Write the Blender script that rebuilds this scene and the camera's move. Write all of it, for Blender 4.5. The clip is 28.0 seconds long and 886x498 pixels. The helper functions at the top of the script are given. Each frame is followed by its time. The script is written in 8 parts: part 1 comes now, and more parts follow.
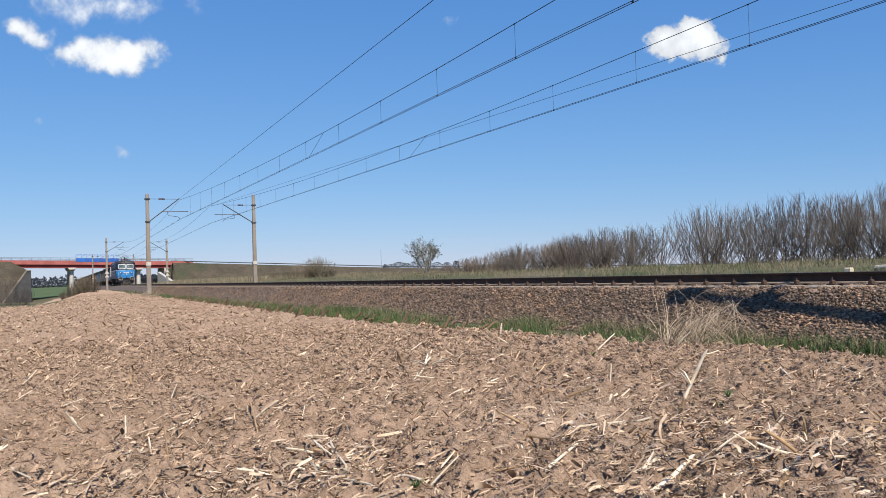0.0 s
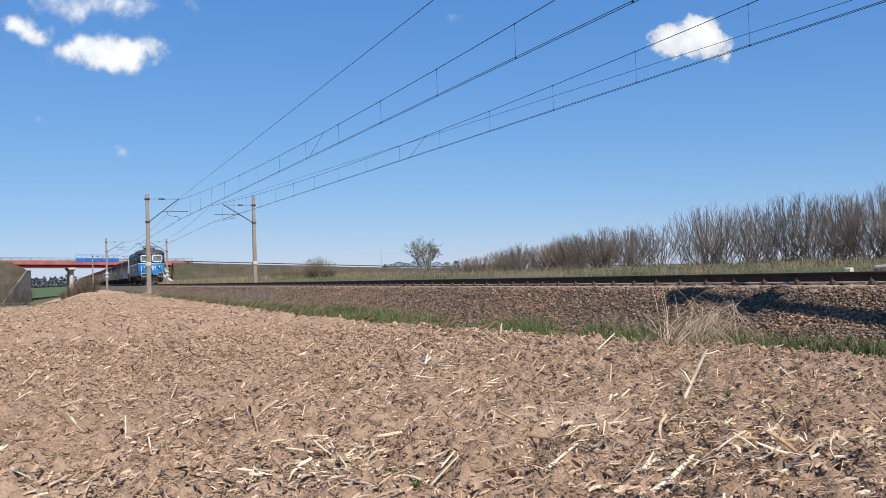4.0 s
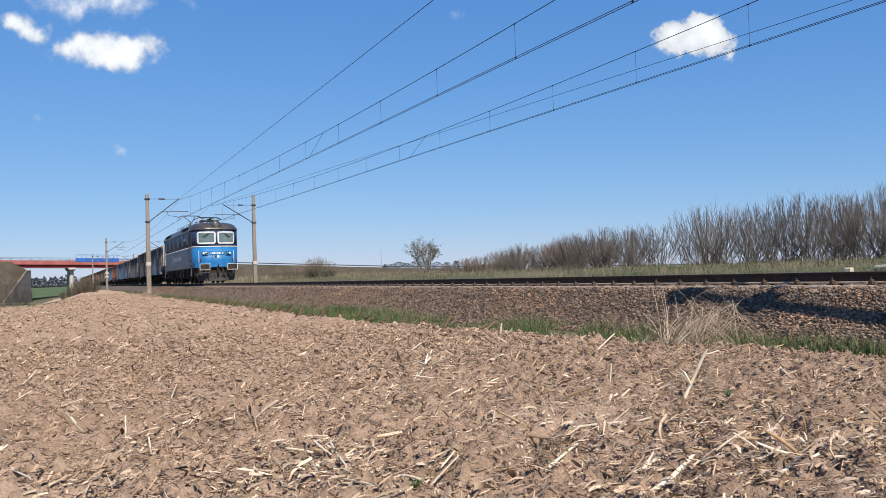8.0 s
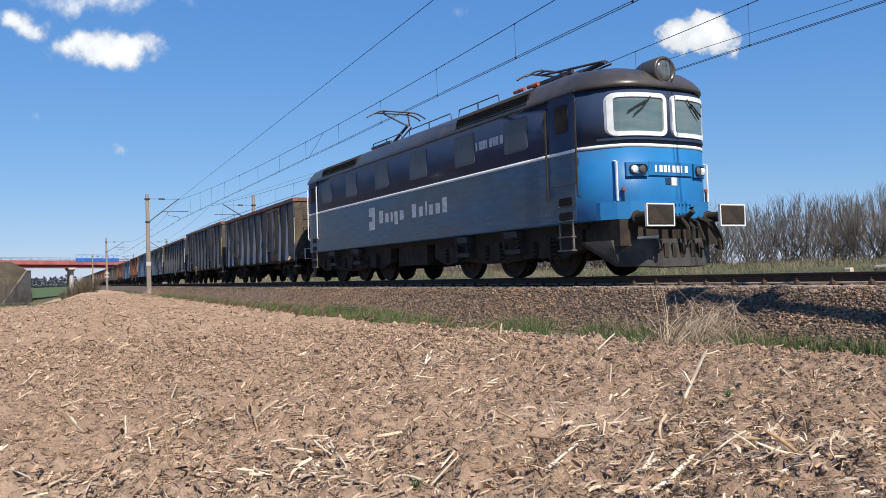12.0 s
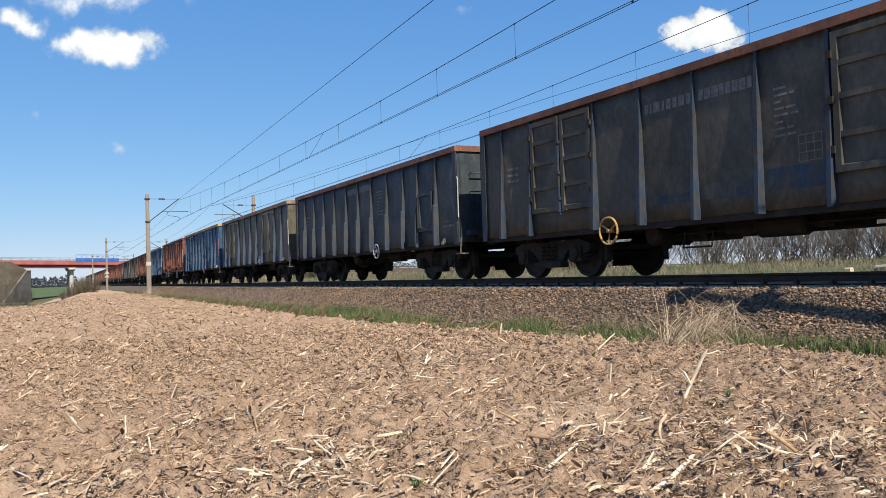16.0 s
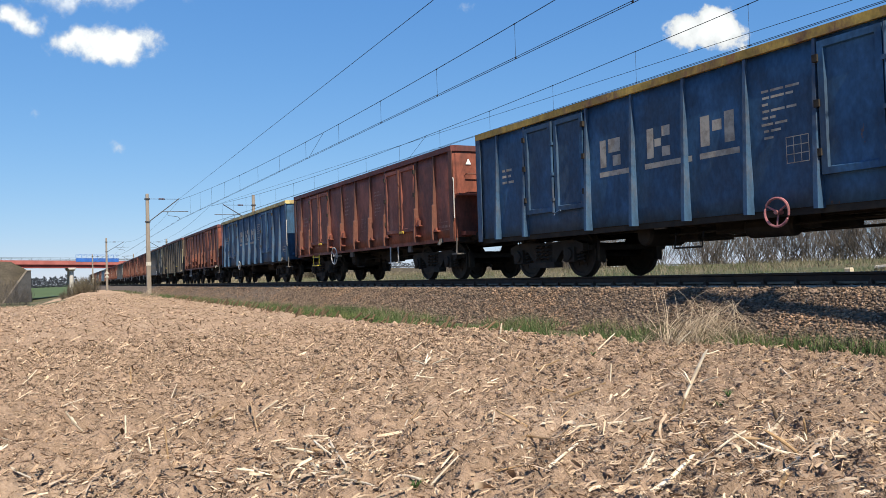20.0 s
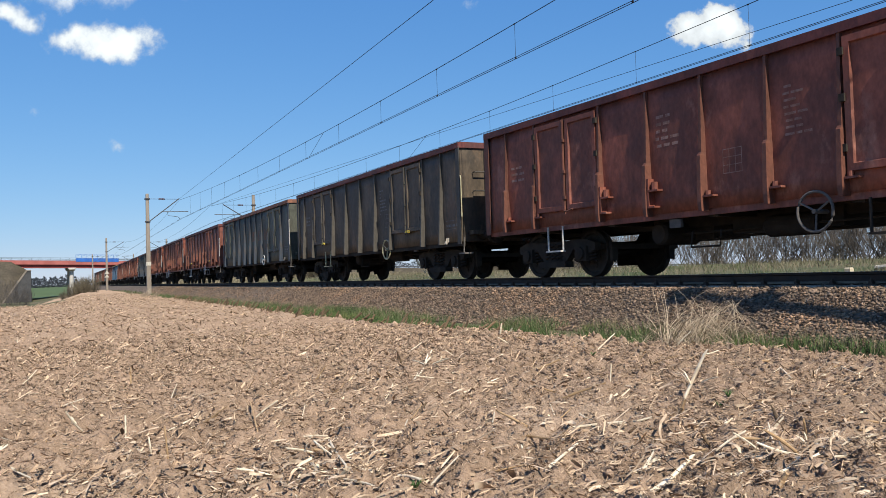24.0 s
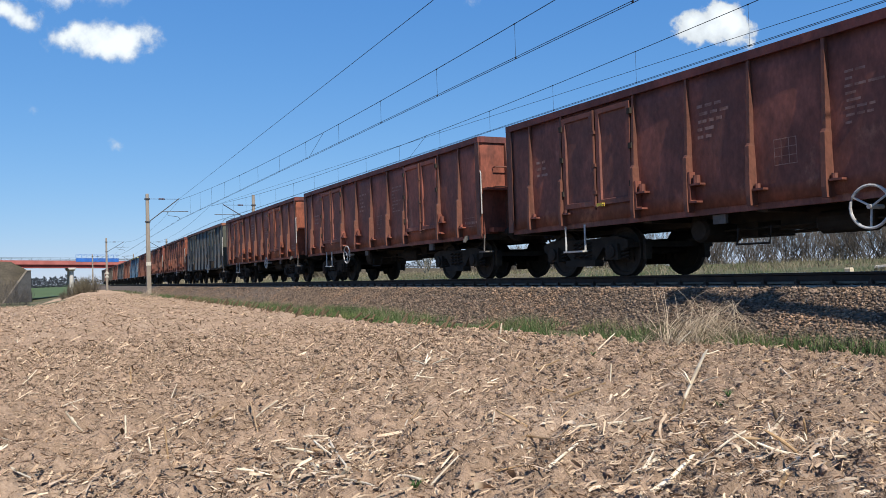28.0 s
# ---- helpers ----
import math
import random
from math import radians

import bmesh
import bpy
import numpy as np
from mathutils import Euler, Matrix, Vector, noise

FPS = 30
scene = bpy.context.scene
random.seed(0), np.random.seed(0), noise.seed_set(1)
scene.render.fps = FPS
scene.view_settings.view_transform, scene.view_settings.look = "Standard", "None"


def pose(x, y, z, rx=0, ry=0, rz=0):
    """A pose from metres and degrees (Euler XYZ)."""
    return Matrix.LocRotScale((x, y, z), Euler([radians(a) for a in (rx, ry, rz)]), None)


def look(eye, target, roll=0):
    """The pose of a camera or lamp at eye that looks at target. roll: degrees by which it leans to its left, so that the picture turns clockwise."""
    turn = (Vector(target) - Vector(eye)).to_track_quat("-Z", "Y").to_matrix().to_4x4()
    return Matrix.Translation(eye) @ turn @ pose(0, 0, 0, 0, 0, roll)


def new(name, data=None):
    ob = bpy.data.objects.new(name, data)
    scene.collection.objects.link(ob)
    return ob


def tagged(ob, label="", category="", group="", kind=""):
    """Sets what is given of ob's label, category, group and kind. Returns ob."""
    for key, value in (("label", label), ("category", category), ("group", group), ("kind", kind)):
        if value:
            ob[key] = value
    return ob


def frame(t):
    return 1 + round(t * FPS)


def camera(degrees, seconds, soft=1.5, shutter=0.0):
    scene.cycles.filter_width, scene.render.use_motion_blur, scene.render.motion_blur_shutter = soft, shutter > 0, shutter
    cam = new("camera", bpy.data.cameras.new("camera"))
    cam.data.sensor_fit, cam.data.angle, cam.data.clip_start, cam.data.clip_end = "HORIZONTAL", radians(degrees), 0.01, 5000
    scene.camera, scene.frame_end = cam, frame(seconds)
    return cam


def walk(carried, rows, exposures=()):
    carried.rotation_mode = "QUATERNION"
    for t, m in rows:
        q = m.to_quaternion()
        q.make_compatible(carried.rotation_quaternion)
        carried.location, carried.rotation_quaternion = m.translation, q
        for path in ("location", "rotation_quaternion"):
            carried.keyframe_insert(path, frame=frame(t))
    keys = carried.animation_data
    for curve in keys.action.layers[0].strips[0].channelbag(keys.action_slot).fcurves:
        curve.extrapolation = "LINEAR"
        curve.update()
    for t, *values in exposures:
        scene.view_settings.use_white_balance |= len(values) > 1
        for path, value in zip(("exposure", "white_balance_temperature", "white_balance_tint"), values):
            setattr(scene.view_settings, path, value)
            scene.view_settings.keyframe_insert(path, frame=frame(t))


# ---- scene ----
CAM_Z = 1.06          # eye over the field
RAIL = 0.90           # rail head over the field
D0 = 11.152           # near track's centre line at x = 0
SUN_EL, SUN_AZ = 46.0, -6.3     # degrees; azimuth from +x towards +y

cam = camera(57.06, 28.0, soft=0.6, shutter=0.0)
YAW, PITCH = radians(60.35), radians(1.701)
AIM = (-math.sin(YAW) * math.cos(PITCH), math.cos(YAW) * math.cos(PITCH), CAM_Z + math.sin(PITCH))
STAND = look((0, 0, CAM_Z), AIM, -1.854)
walk(cam, [(0.0, STAND), (28.0, STAND)], exposures=[(0.0, 0.42, 6600, 9.5), (10.5, 0.42, 6580, 9.5), (12.5, 0.45, 6640, 9.5), (15.0, 0.59, 6930, 7), (20.0, 0.57, 6920, 6.8), (24.0, 0.48, 6640, 5.5), (25.5, 0.54, 6560, 5.5), (26.5, 0.54, 6540, 5.5), (28.0, 0.44, 6440, 6.5)])

# ---- light ----
sky = bpy.data.worlds.new("sky")
scene.world = sky
sky.use_nodes = True
wn = sky.node_tree.nodes
tex = wn.new("ShaderNodeTexSky")
tex.sky_type, tex.sun_disc = "NISHITA", False
tex.sun_elevation, tex.sun_rotation = radians(SUN_EL), radians(90 - SUN_AZ)
tex.altitude, tex.air_density, tex.dust_density, tex.ozone_density = 0, 1.0, 0.0, 2.0
# clear spring air: each colour's own depth from zenith to horizon
split, join = wn.new("ShaderNodeSeparateColor"), wn.new("ShaderNodeCombineColor")
sky.node_tree.links.new(tex.outputs[0], split.inputs[0])
for i, (gain, power) in enumerate(((0.778, 0.913), (0.826, 0.63), (1.04, 0.39))):
    scaled, raised, back = (wn.new("ShaderNodeMath") for _ in range(3))
    scaled.operation, raised.operation, back.operation = "MULTIPLY", "POWER", "MULTIPLY"
    scaled.inputs[1].default_value, raised.inputs[1].default_value, back.inputs[1].default_value = 0.0586, power, gain * 7.68
    sky.node_tree.links.new(split.outputs[i], scaled.inputs[0])
    sky.node_tree.links.new(scaled.outputs[0], raised.inputs[0])
    sky.node_tree.links.new(raised.outputs[0], back.inputs[0])
    sky.node_tree.links.new(back.outputs[0], join.inputs[i])
sky.node_tree.links.new(join.outputs[0], wn["Background"].inputs[0])
wn["Background"].inputs[1].default_value = 0.105
sun = new("sun", bpy.data.lights.new("sun", "SUN"))
sun.data.energy, sun.data.angle, sun.data.color = 4.3, radians(0.53), (1.0, 0.94, 0.85)
e, a = radians(SUN_EL), radians(SUN_AZ)
sun.matrix_basis = look((0, 0, 60), (-math.cos(e) * math.cos(a), -math.cos(e) * math.sin(a), 60 - math.sin(e)))


# ---- materials ----
def mat(name, c1, c2=None, scale=4.0, rough=0.8, bump=0.0, metal=0.0, fine=0.0, c3=None, s3=0.6, edge=(0.4, 0.6), isle=0.0, obj=0.0, stretch=(1, 1, 1), spec=0.5, bscale=None, e3=(0.52, 0.72), c4=None, s4=1.0, e4=(0.6, 0.7), diff=0.0):
    """A surface of two mixed colours, a third in large stains, grain relief and a random shade per piece."""
    m = bpy.data.materials.new(name)
    m.use_nodes = True
    n, l = m.node_tree.nodes, m.node_tree.links
    b = n["Principled BSDF"]
    b.inputs["Roughness"].default_value, b.inputs["Metallic"].default_value = rough, metal
    b.inputs["Specular IOR Level"].default_value, b.inputs["Diffuse Roughness"].default_value = spec, diff
    co = n.new("ShaderNodeTexCoord")
    mp = n.new("ShaderNodeMapping")
    mp.inputs["Scale"].default_value = stretch
    l.new(co.outputs["Object"], mp.inputs[0])

    def grain(s, d=5.0, r=0.6):
        t = n.new("ShaderNodeTexNoise")
        t.inputs["Scale"].default_value, t.inputs["Detail"].default_value, t.inputs["Roughness"].default_value = s, d, r
        l.new(mp.outputs[0], t.inputs["Vector"])
        return t

    def ramp(t, lo, hi):
        r = n.new("ShaderNodeMapRange")
        r.inputs[1].default_value, r.inputs[2].default_value = lo, hi
        l.new(t.outputs[0], r.inputs[0])
        return r

    def mix(fac, ca, cb):
        x = n.new("ShaderNodeMix")
        x.data_type = "RGBA"
        l.new(fac.outputs[0], x.inputs[0])
        for k, c in ((6, ca), (7, cb)):
            if isinstance(c, tuple):
                x.inputs[k].default_value = (*c, 1)
            else:
                l.new(c, x.inputs[k])
        return x.outputs[2]

    t1 = grain(scale)
    col = mix(ramp(t1, *edge), c1, c2 or tuple(v * 0.75 for v in c1))
    if c3:
        col = mix(ramp(grain(s3, 6.0, 0.65), *e3), col, c3)
    if c4:
        col = mix(ramp(grain(s4, 7.0, 0.7), *e4), col, c4)
    if fine:
        f = ramp(grain(fine, 2.0), 0.3, 0.75)
        h = n.new("ShaderNodeHueSaturation")
        v = n.new("ShaderNodeMapRange")
        v.inputs[3].default_value, v.inputs[4].default_value = 0.75, 1.2
        l.new(f.outputs[0], v.inputs[0])
        l.new(v.outputs[0], h.inputs["Value"])
        l.new(col, h.inputs["Color"])
        col = h.outputs[0]
    if isle or obj:
        g = n.new("ShaderNodeNewGeometry") if isle else n.new("ShaderNodeObjectInfo")
        v = n.new("ShaderNodeMapRange")
        v.inputs[3].default_value, v.inputs[4].default_value = 1 - (isle or obj), 1 + (isle or obj)
        l.new(g.outputs["Random Per Island" if isle else "Random"], v.inputs[0])
        h = n.new("ShaderNodeHueSaturation")
        l.new(v.outputs[0], h.inputs["Value"])
        l.new(col, h.inputs["Color"])
        col = h.outputs[0]
    l.new(col, b.inputs["Base Color"])
    if bump:
        bp = n.new("ShaderNodeBump")
        bp.inputs["Strength"].default_value, bp.inputs["Distance"].default_value = 1.0, bump
        l.new(grain(bscale or scale * 4, 6.0, 0.65).outputs[0], bp.inputs["Height"])
        l.new(bp.outputs[0], b.inputs["Normal"])
    return m


M_SOIL = mat("dry_soil", (0.405, 0.28, 0.198), (0.32, 0.219, 0.15), 2.2, 0.95, 0.036, c3=(0.45, 0.325, 0.235), s3=0.5, fine=60, bscale=52, spec=0.1, c4=(0.205, 0.138, 0.092), s4=11, e4=(0.60, 0.72), diff=1.0)
M_CLOD = mat("soil_clod", (0.45, 0.312, 0.222), (0.315, 0.215, 0.15), 9, 0.95, 0.02, isle=0.28, spec=0.1, bscale=70, diff=1.0)
M_GROUND = mat("meadow_ground", (0.075, 0.09, 0.035), (0.15, 0.125, 0.07), 0.25, 0.95, 0.03, c3=(0.19, 0.15, 0.095), s3=0.06, fine=3, spec=0.2)
M_BALLAST = mat("ballast_bed", (0.19, 0.135, 0.095), (0.075, 0.055, 0.04), 16, 0.9, 0.04, c3=(0.30, 0.22, 0.155), s3=8, fine=26, bscale=18)
M_STONE = mat("ballast_stone", (0.235, 0.162, 0.114), (0.13, 0.09, 0.064), 9, 0.9, 0.004, isle=0.65, c3=(0.30, 0.185, 0.115), s3=1.2, e3=(0.5, 0.66), spec=0.3)
M_RAIL = mat("rusty_rail_steel", (0.045, 0.026, 0.017), (0.07, 0.038, 0.023), 5, 0.75, 0.001, metal=0.3)
M_RAILTOP = mat("worn_rail_head", (0.42, 0.41, 0.40), (0.30, 0.28, 0.27), 3, 0.3, 0, metal=1.0)
M_SLEEPER = mat("concrete_sleeper", (0.38, 0.33, 0.27), (0.28, 0.23, 0.18), 6, 0.9, 0.003, c3=(0.20, 0.12, 0.07), s3=3)
M_CLIP = mat("rusty_clip", (0.05, 0.03, 0.02), (0.085, 0.048, 0.03), 30, 0.8, 0.001)
M_RAILFOOT = mat("dusty_rail_foot", (0.30, 0.22, 0.155), (0.20, 0.135, 0.09), 4, 0.9, 0.001)
M_CONC = mat("mast_concrete", (0.285, 0.235, 0.19), (0.22, 0.178, 0.14), 3, 0.9, 0.004, c3=(0.16, 0.13, 0.10), s3=0.8, stretch=(1, 1, 0.3))
M_BCONC = mat("bridge_concrete", (0.55, 0.52, 0.47), (0.45, 0.42, 0.38), 0.6, 0.9, 0.01, c3=(0.36, 0.33, 0.29), s3=0.2, stretch=(1, 1, 0.35))
M_STEEL = mat("dark_galvanised_steel", (0.09, 0.09, 0.095), (0.05, 0.05, 0.055), 6, 0.6, 0, metal=0.4)
M_WIRE = mat("wire_copper", (0.02, 0.02, 0.022), (0.03, 0.026, 0.024), 2, 0.6, 0, metal=0.5)
M_INSUL = mat("insulator_ceramic", (0.10, 0.045, 0.03), None, 8, 0.3)
M_WHITE = mat("white_paint", (0.78, 0.78, 0.76), (0.68, 0.67, 0.64), 5, 0.55, 0.001)
M_REDFADE = mat("faded_red_paint", (0.40, 0.115, 0.095), (0.32, 0.085, 0.07), 0.5, 0.7, 0.002)
M_REDBEAM = mat("red_girder_paint", (0.33, 0.06, 0.048), (0.27, 0.05, 0.04), 0.5, 0.6, 0.002)
M_BLUEP = mat("blue_barrier_paint", (0.025, 0.13, 0.45), (0.02, 0.10, 0.36), 0.8, 0.5)
M_BANK = mat("dry_grass_bank", (0.08, 0.064, 0.043), (0.108, 0.086, 0.058), 0.35, 0.95, 0.06, c3=(0.06, 0.068, 0.034), s3=0.08, fine=2, spec=0.2)


# ---- shapes ----
def ty(x):
    """The near track's centre line: a curve that eases into straights."""
    u = min(max(x, -140.0), 0.0)
    y = D0 + 0.0021845 * u * u / 2 + 3.26e-5 * u ** 3 / 6 + 2e-7 * u ** 4 / 24
    return y + (x - u) * td(u)


def td(x):
    u = min(max(x, -140.0), 0.0)
    return 0.0021845 * u + 3.26e-5 * u * u / 2 + 2e-7 * u ** 3 / 6


def on_track(x, off=0.0, z=0.0):
    d = td(x)
    k = 1 / math.hypot(1, d)
    return Vector((x - d * k * off, ty(x) + k * off, z))


def turned(x):
    return math.degrees(math.atan(td(x)))


def box(bm, x0, x1, y0, y1, z0, z1, m=None):
    vs = [bm.verts.new((x, y, z)) for z in (z0, z1) for x, y in ((x0, y0), (x1, y0), (x1, y1), (x0, y1))]
    if m is not None:
        for v in vs:
            v.co = m @ v.co
    for q in ((3, 2, 1, 0), (4, 5, 6, 7), (0, 1, 5, 4), (1, 2, 6, 5), (2, 3, 7, 6), (3, 0, 4, 7)):
        bm.faces.new([vs[i] for i in q])
    return vs


def tube(bm, pts, r, seg=6, r2=None, caps=True):
    """A round bar along points."""
    pts = [Vector(q) for q in pts]
    rings = []
    for i, q in enumerate(pts):
        d = (pts[min(i + 1, len(pts) - 1)] - pts[max(i - 1, 0)]).normalized()
        u = d.cross(Vector((0, 0, 1)) if abs(d.z) < 0.9 else Vector((1, 0, 0))).normalized()
        v = d.cross(u)
        rr = r if r2 is None else r + (r2 - r) * i / (len(pts) - 1)
        rings.append([bm.verts.new(q + (u * math.cos(k * math.tau / seg) + v * math.sin(k * math.tau / seg)) * rr) for k in range(seg)])
    for a_, b_ in zip(rings, rings[1:]):
        for k in range(seg):
            bm.faces.new((a_[k], a_[(k + 1) % seg], b_[(k + 1) % seg], b_[k]))
    if caps and seg > 2:
        bm.faces.new(rings[0][::-1])
        bm.faces.new(rings[-1])
    return rings


def loft(bm, rings, closed=True, caps=True):
    """Skin over rings of points with equal counts."""
    vs = [[bm.verts.new(q) for q in r] for r in rings]
    n = len(vs[0])
    for a_, b_ in zip(vs, vs[1:]):
        for k in range(n if closed else n - 1):
            bm.faces.new((a_[k], a_[(k + 1) % n], b_[(k + 1) % n], b_[k]))
    if caps and closed:
        bm.faces.new(vs[0][::-1])
        bm.faces.new(vs[-1])
    return vs


def mesh_of(name, bm, material, smooth=False):
    bmesh.ops.recalc_face_normals(bm, faces=bm.faces)
    me = bpy.data.meshes.new(name)
    bm.to_mesh(me)
    bm.free()
    for mm in (material if isinstance(material, (list, tuple)) else (material,)):
        me.materials.append(mm)
    if smooth:
        me.shade_smooth()
    return me


def part(name, bm, material, parent=None, label="", smooth=False, kind=""):
    ob = new(name, mesh_of(name, bm, material, smooth))
    ob.parent = parent
    return tagged(ob, label, kind=kind)


def raw(name, verts, faces, material, smooth=False):
    me = bpy.data.meshes.new(name)
    me.from_pydata([tuple(v) for v in verts], [], [tuple(f) for f in faces])
    me.materials.append(material)
    if smooth:
        me.shade_smooth()
    return new(name, me)


def fast_mesh(name, verts, faces, material, smooth=False):
    """A mesh from numpy arrays, faces all of one size."""
    me = bpy.data.meshes.new(name)
    f = np.asarray(faces, dtype=np.int32)
    me.vertices.add(len(verts))
    me.vertices.foreach_set("co", np.asarray(verts, dtype=np.float32).ravel())
    me.loops.add(f.size)
    me.loops.foreach_set("vertex_index", f.ravel())
    me.polygons.add(len(f))
    me.polygons.foreach_set("loop_start", np.arange(0, f.size, f.shape[1], dtype=np.int32))
    me.update(calc_edges=True)
    me.materials.append(material)
    if smooth:
        me.shade_smooth()
    return new(name, me)


def vnoise(x, y, seed=0):
    """Smooth value noise of arrays, 0 to 1."""
    xi, yi = np.floor(x).astype(np.int64), np.floor(y).astype(np.int64)
    fx, fy = x - xi, y - yi
    fx, fy = fx * fx * (3 - 2 * fx), fy * fy * (3 - 2 * fy)

    def h(i, j):
        v = (i * 374761393 + j * 668265263 + seed * 2147483647) & 0x7FFFFFFF
        v = ((v ^ (v >> 13)) * 1274126177) & 0x7FFFFFFF
        return ((v ^ (v >> 16)) & 0xFFFF) / 65535.0
    return (h(xi, yi) * (1 - fx) + h(xi + 1, yi) * fx) * (1 - fy) + (h(xi, yi + 1) * (1 - fx) + h(xi + 1, yi + 1) * fx) * fy


def fbm(x, y, octaves=4, seed=0):
    return sum(vnoise(x * 2 ** k, y * 2 ** k, seed + k) * 0.5 ** k for k in range(octaves)) / (2 - 0.5 ** (octaves - 1))


ty_v, td_v = np.vectorize(ty), np.vectorize(td)


def edge_v(x):
    """Where the ploughed field ends, as y over x."""
    off = np.interp(-x, [4.5, 6.8, 8.2, 12, 18, 24, 35, 50, 80], [-2.85, -2.95, -3.6, -3.85, -3.95, -3.7, -3.15, -2.8, -2.8])
    return ty_v(x) + off + 0.25 * (vnoise(x * 0.9, x * 0, 5) - 0.5)


def fall(x, y):
    """The land drops away beyond the crest of the field, on the side away from the railway."""
    return np.clip((-x - 48) * 0.03, 0, 2.6) * np.clip((0.10 + y / np.minimum(x, -1.0)) / 0.05, 0, 1)


def ground_z(x, y):
    """Height of the land: flat field, shallow verge, the far bank, gentle swells far away."""
    off = y - ty_v(x)
    z = np.where(off < -3.0, -0.03, 0.0)
    z = z + np.interp(off, [-60, -3.9, -3.2, -2.6, 6.5, 8.0, 12.0, 20.0, 60.0], [0, 0, -0.02, 0.06, 0.08, 0.55, 0.85, 1.05, 0.6])
    low = np.clip((-x - 95) / 90, 0, 1) * np.clip((-1.0 - off) / 6, 0, 1)
    return z - 1.3 * low - 0.6 * fall(x, y)


# ---- ground ----
def stretch_axis(lo, hi, fine_lo, fine_hi, step, grow=1.16):
    """Coordinates that lie step apart within the fine stretch and widen outside it."""
    a_ = list(np.arange(fine_lo, fine_hi, step))
    s, v = step, a_[-1]
    while v < hi:
        s *= grow
        v += s
        a_.append(v)
    s, v = step, a_[0]
    while v > lo:
        s *= grow
        v -= s
        a_.insert(0, v)
    return np.array(a_)


def grid_faces(nx, ny):
    i = np.arange(nx - 1)[:, None] * ny + np.arange(ny - 1)[None, :]
    return np.stack([i, i + ny, i + ny + 1, i + 1], -1).reshape(-1, 4)


def build_ground():
    xs = stretch_axis(-2500, 900, -150, 10, 1.5)
    ys = stretch_axis(-900, 2500, 2, 60, 0.8)
    x, y = np.meshgrid(xs, ys, indexing="ij")
    z = ground_z(x, y)
    near = np.exp(-((x / 300) ** 2 + (y / 300) ** 2))
    z = z + (fbm(x * 0.08, y * 0.08, 3, 9) - 0.5) * 0.12 * near - 0.12 * (y < ty_v(x) - 3.9) * (x > -170)
    g = fast_mesh("ground", np.stack([x, y, z], -1).reshape(-1, 3), grid_faces(len(xs), len(ys)), M_GROUND, True)
    tagged(g, "grassy spring meadow land reaching the horizon", "ground", kind="structure")


def build_field():
    xs = stretch_axis(-165, 6, -12.0, 0.2, 0.029, 1.022)
    ts = stretch_axis(-60, 0, -7.4, 0.0, 0.029, 1.03)
    ts = ts[ts <= 0.0]
    x, t = np.meshgrid(xs, np.append(ts, 0.12), indexing="ij")
    y = edge_v(x) + t
    far = np.clip((np.hypot(x, y) - 12) / 25, 0, 1)
    z = (fbm(x * 1.1, y * 1.1, 3, 1) - 0.5) * 0.11
    c = fbm(x * 7, y * 7, 3, 21)
    z += (np.abs(c - 0.5) * -0.20 + 0.03) * (1 - 0.4 * far)
    z += (np.abs(fbm(x * 13, y * 13, 2, 31) - 0.5) * -0.13 + 0.025) * (1 - far)
    lump = np.clip(fbm(x * 9, y * 9, 2, 71) - 0.60, 0, 1)
    z += np.minimum(lump * 0.55, 0.05) * (1 - 0.5 * far)
    z += (np.abs(vnoise(x * 19, y * 19, 81) - 0.5) - 0.25) * 0.055 * (1 - far) + (vnoise(x * 37, y * 37, 83) - 0.5) * 0.034 * (1 - far)
    z += 0.05 * np.sin((y - ty_v(x)) * math.tau / 0.75) * 0.4
    z -= fall(x, y)
    z[:, -1] -= 0.15
    g = fast_mesh("field_soil", np.stack([x, y, z], -1).reshape(-1, 3), grid_faces(*x.shape), M_SOIL, True)
    tagged(g, "dry brown harvested maize field with crumbly soil", "field", kind="structure")
    return xs, t, z


build_ground()
FIELD = build_field()


def sweep(name, sections, material, x0, x1, step, smooth=False):
    """A strip of given cross sections (offset, height) along the near track."""
    xs = np.append(np.arange(x0, x1, step), x1)
    vs = [tuple(on_track(x, o, z)) for x in xs for o, z in sections]
    n = len(sections)
    fs = [(i * n + k, (i + 1) * n + k, (i + 1) * n + k + 1, i * n + k + 1) for i in range(len(xs) - 1) for k in range(n - 1)]
    return raw(name, vs, fs, material, smooth)


bed = sweep("ballast_bed", [(-2.75, 0.02), (-2.55, 0.12), (-1.80, 0.66), (-1.70, 0.70), (-1.3, 0.70), (1.3, 0.64), (2.5, 0.54), (5.3, 0.53), (5.75, 0.51), (6.8, 0.0)], M_BALLAST, -420, 40, 2.0)
tagged(bed, "grey-brown crushed stone ballast bed under the tracks", "ballast", kind="structure")


# ---- tracks ----
def rail_profile():
    h = [(-0.062, 0.0), (0.062, 0.0), (0.062, 0.012), (0.012, 0.03), (0.010, 0.115), (0.034, 0.128), (0.036, 0.152), (0.028, 0.160), (-0.028, 0.160), (-0.036, 0.152), (-0.034, 0.128), (-0.010, 0.115), (-0.012, 0.03), (-0.062, 0.012)]
    return [(a_, b_ + RAIL - 0.160) for a_, b_ in h]


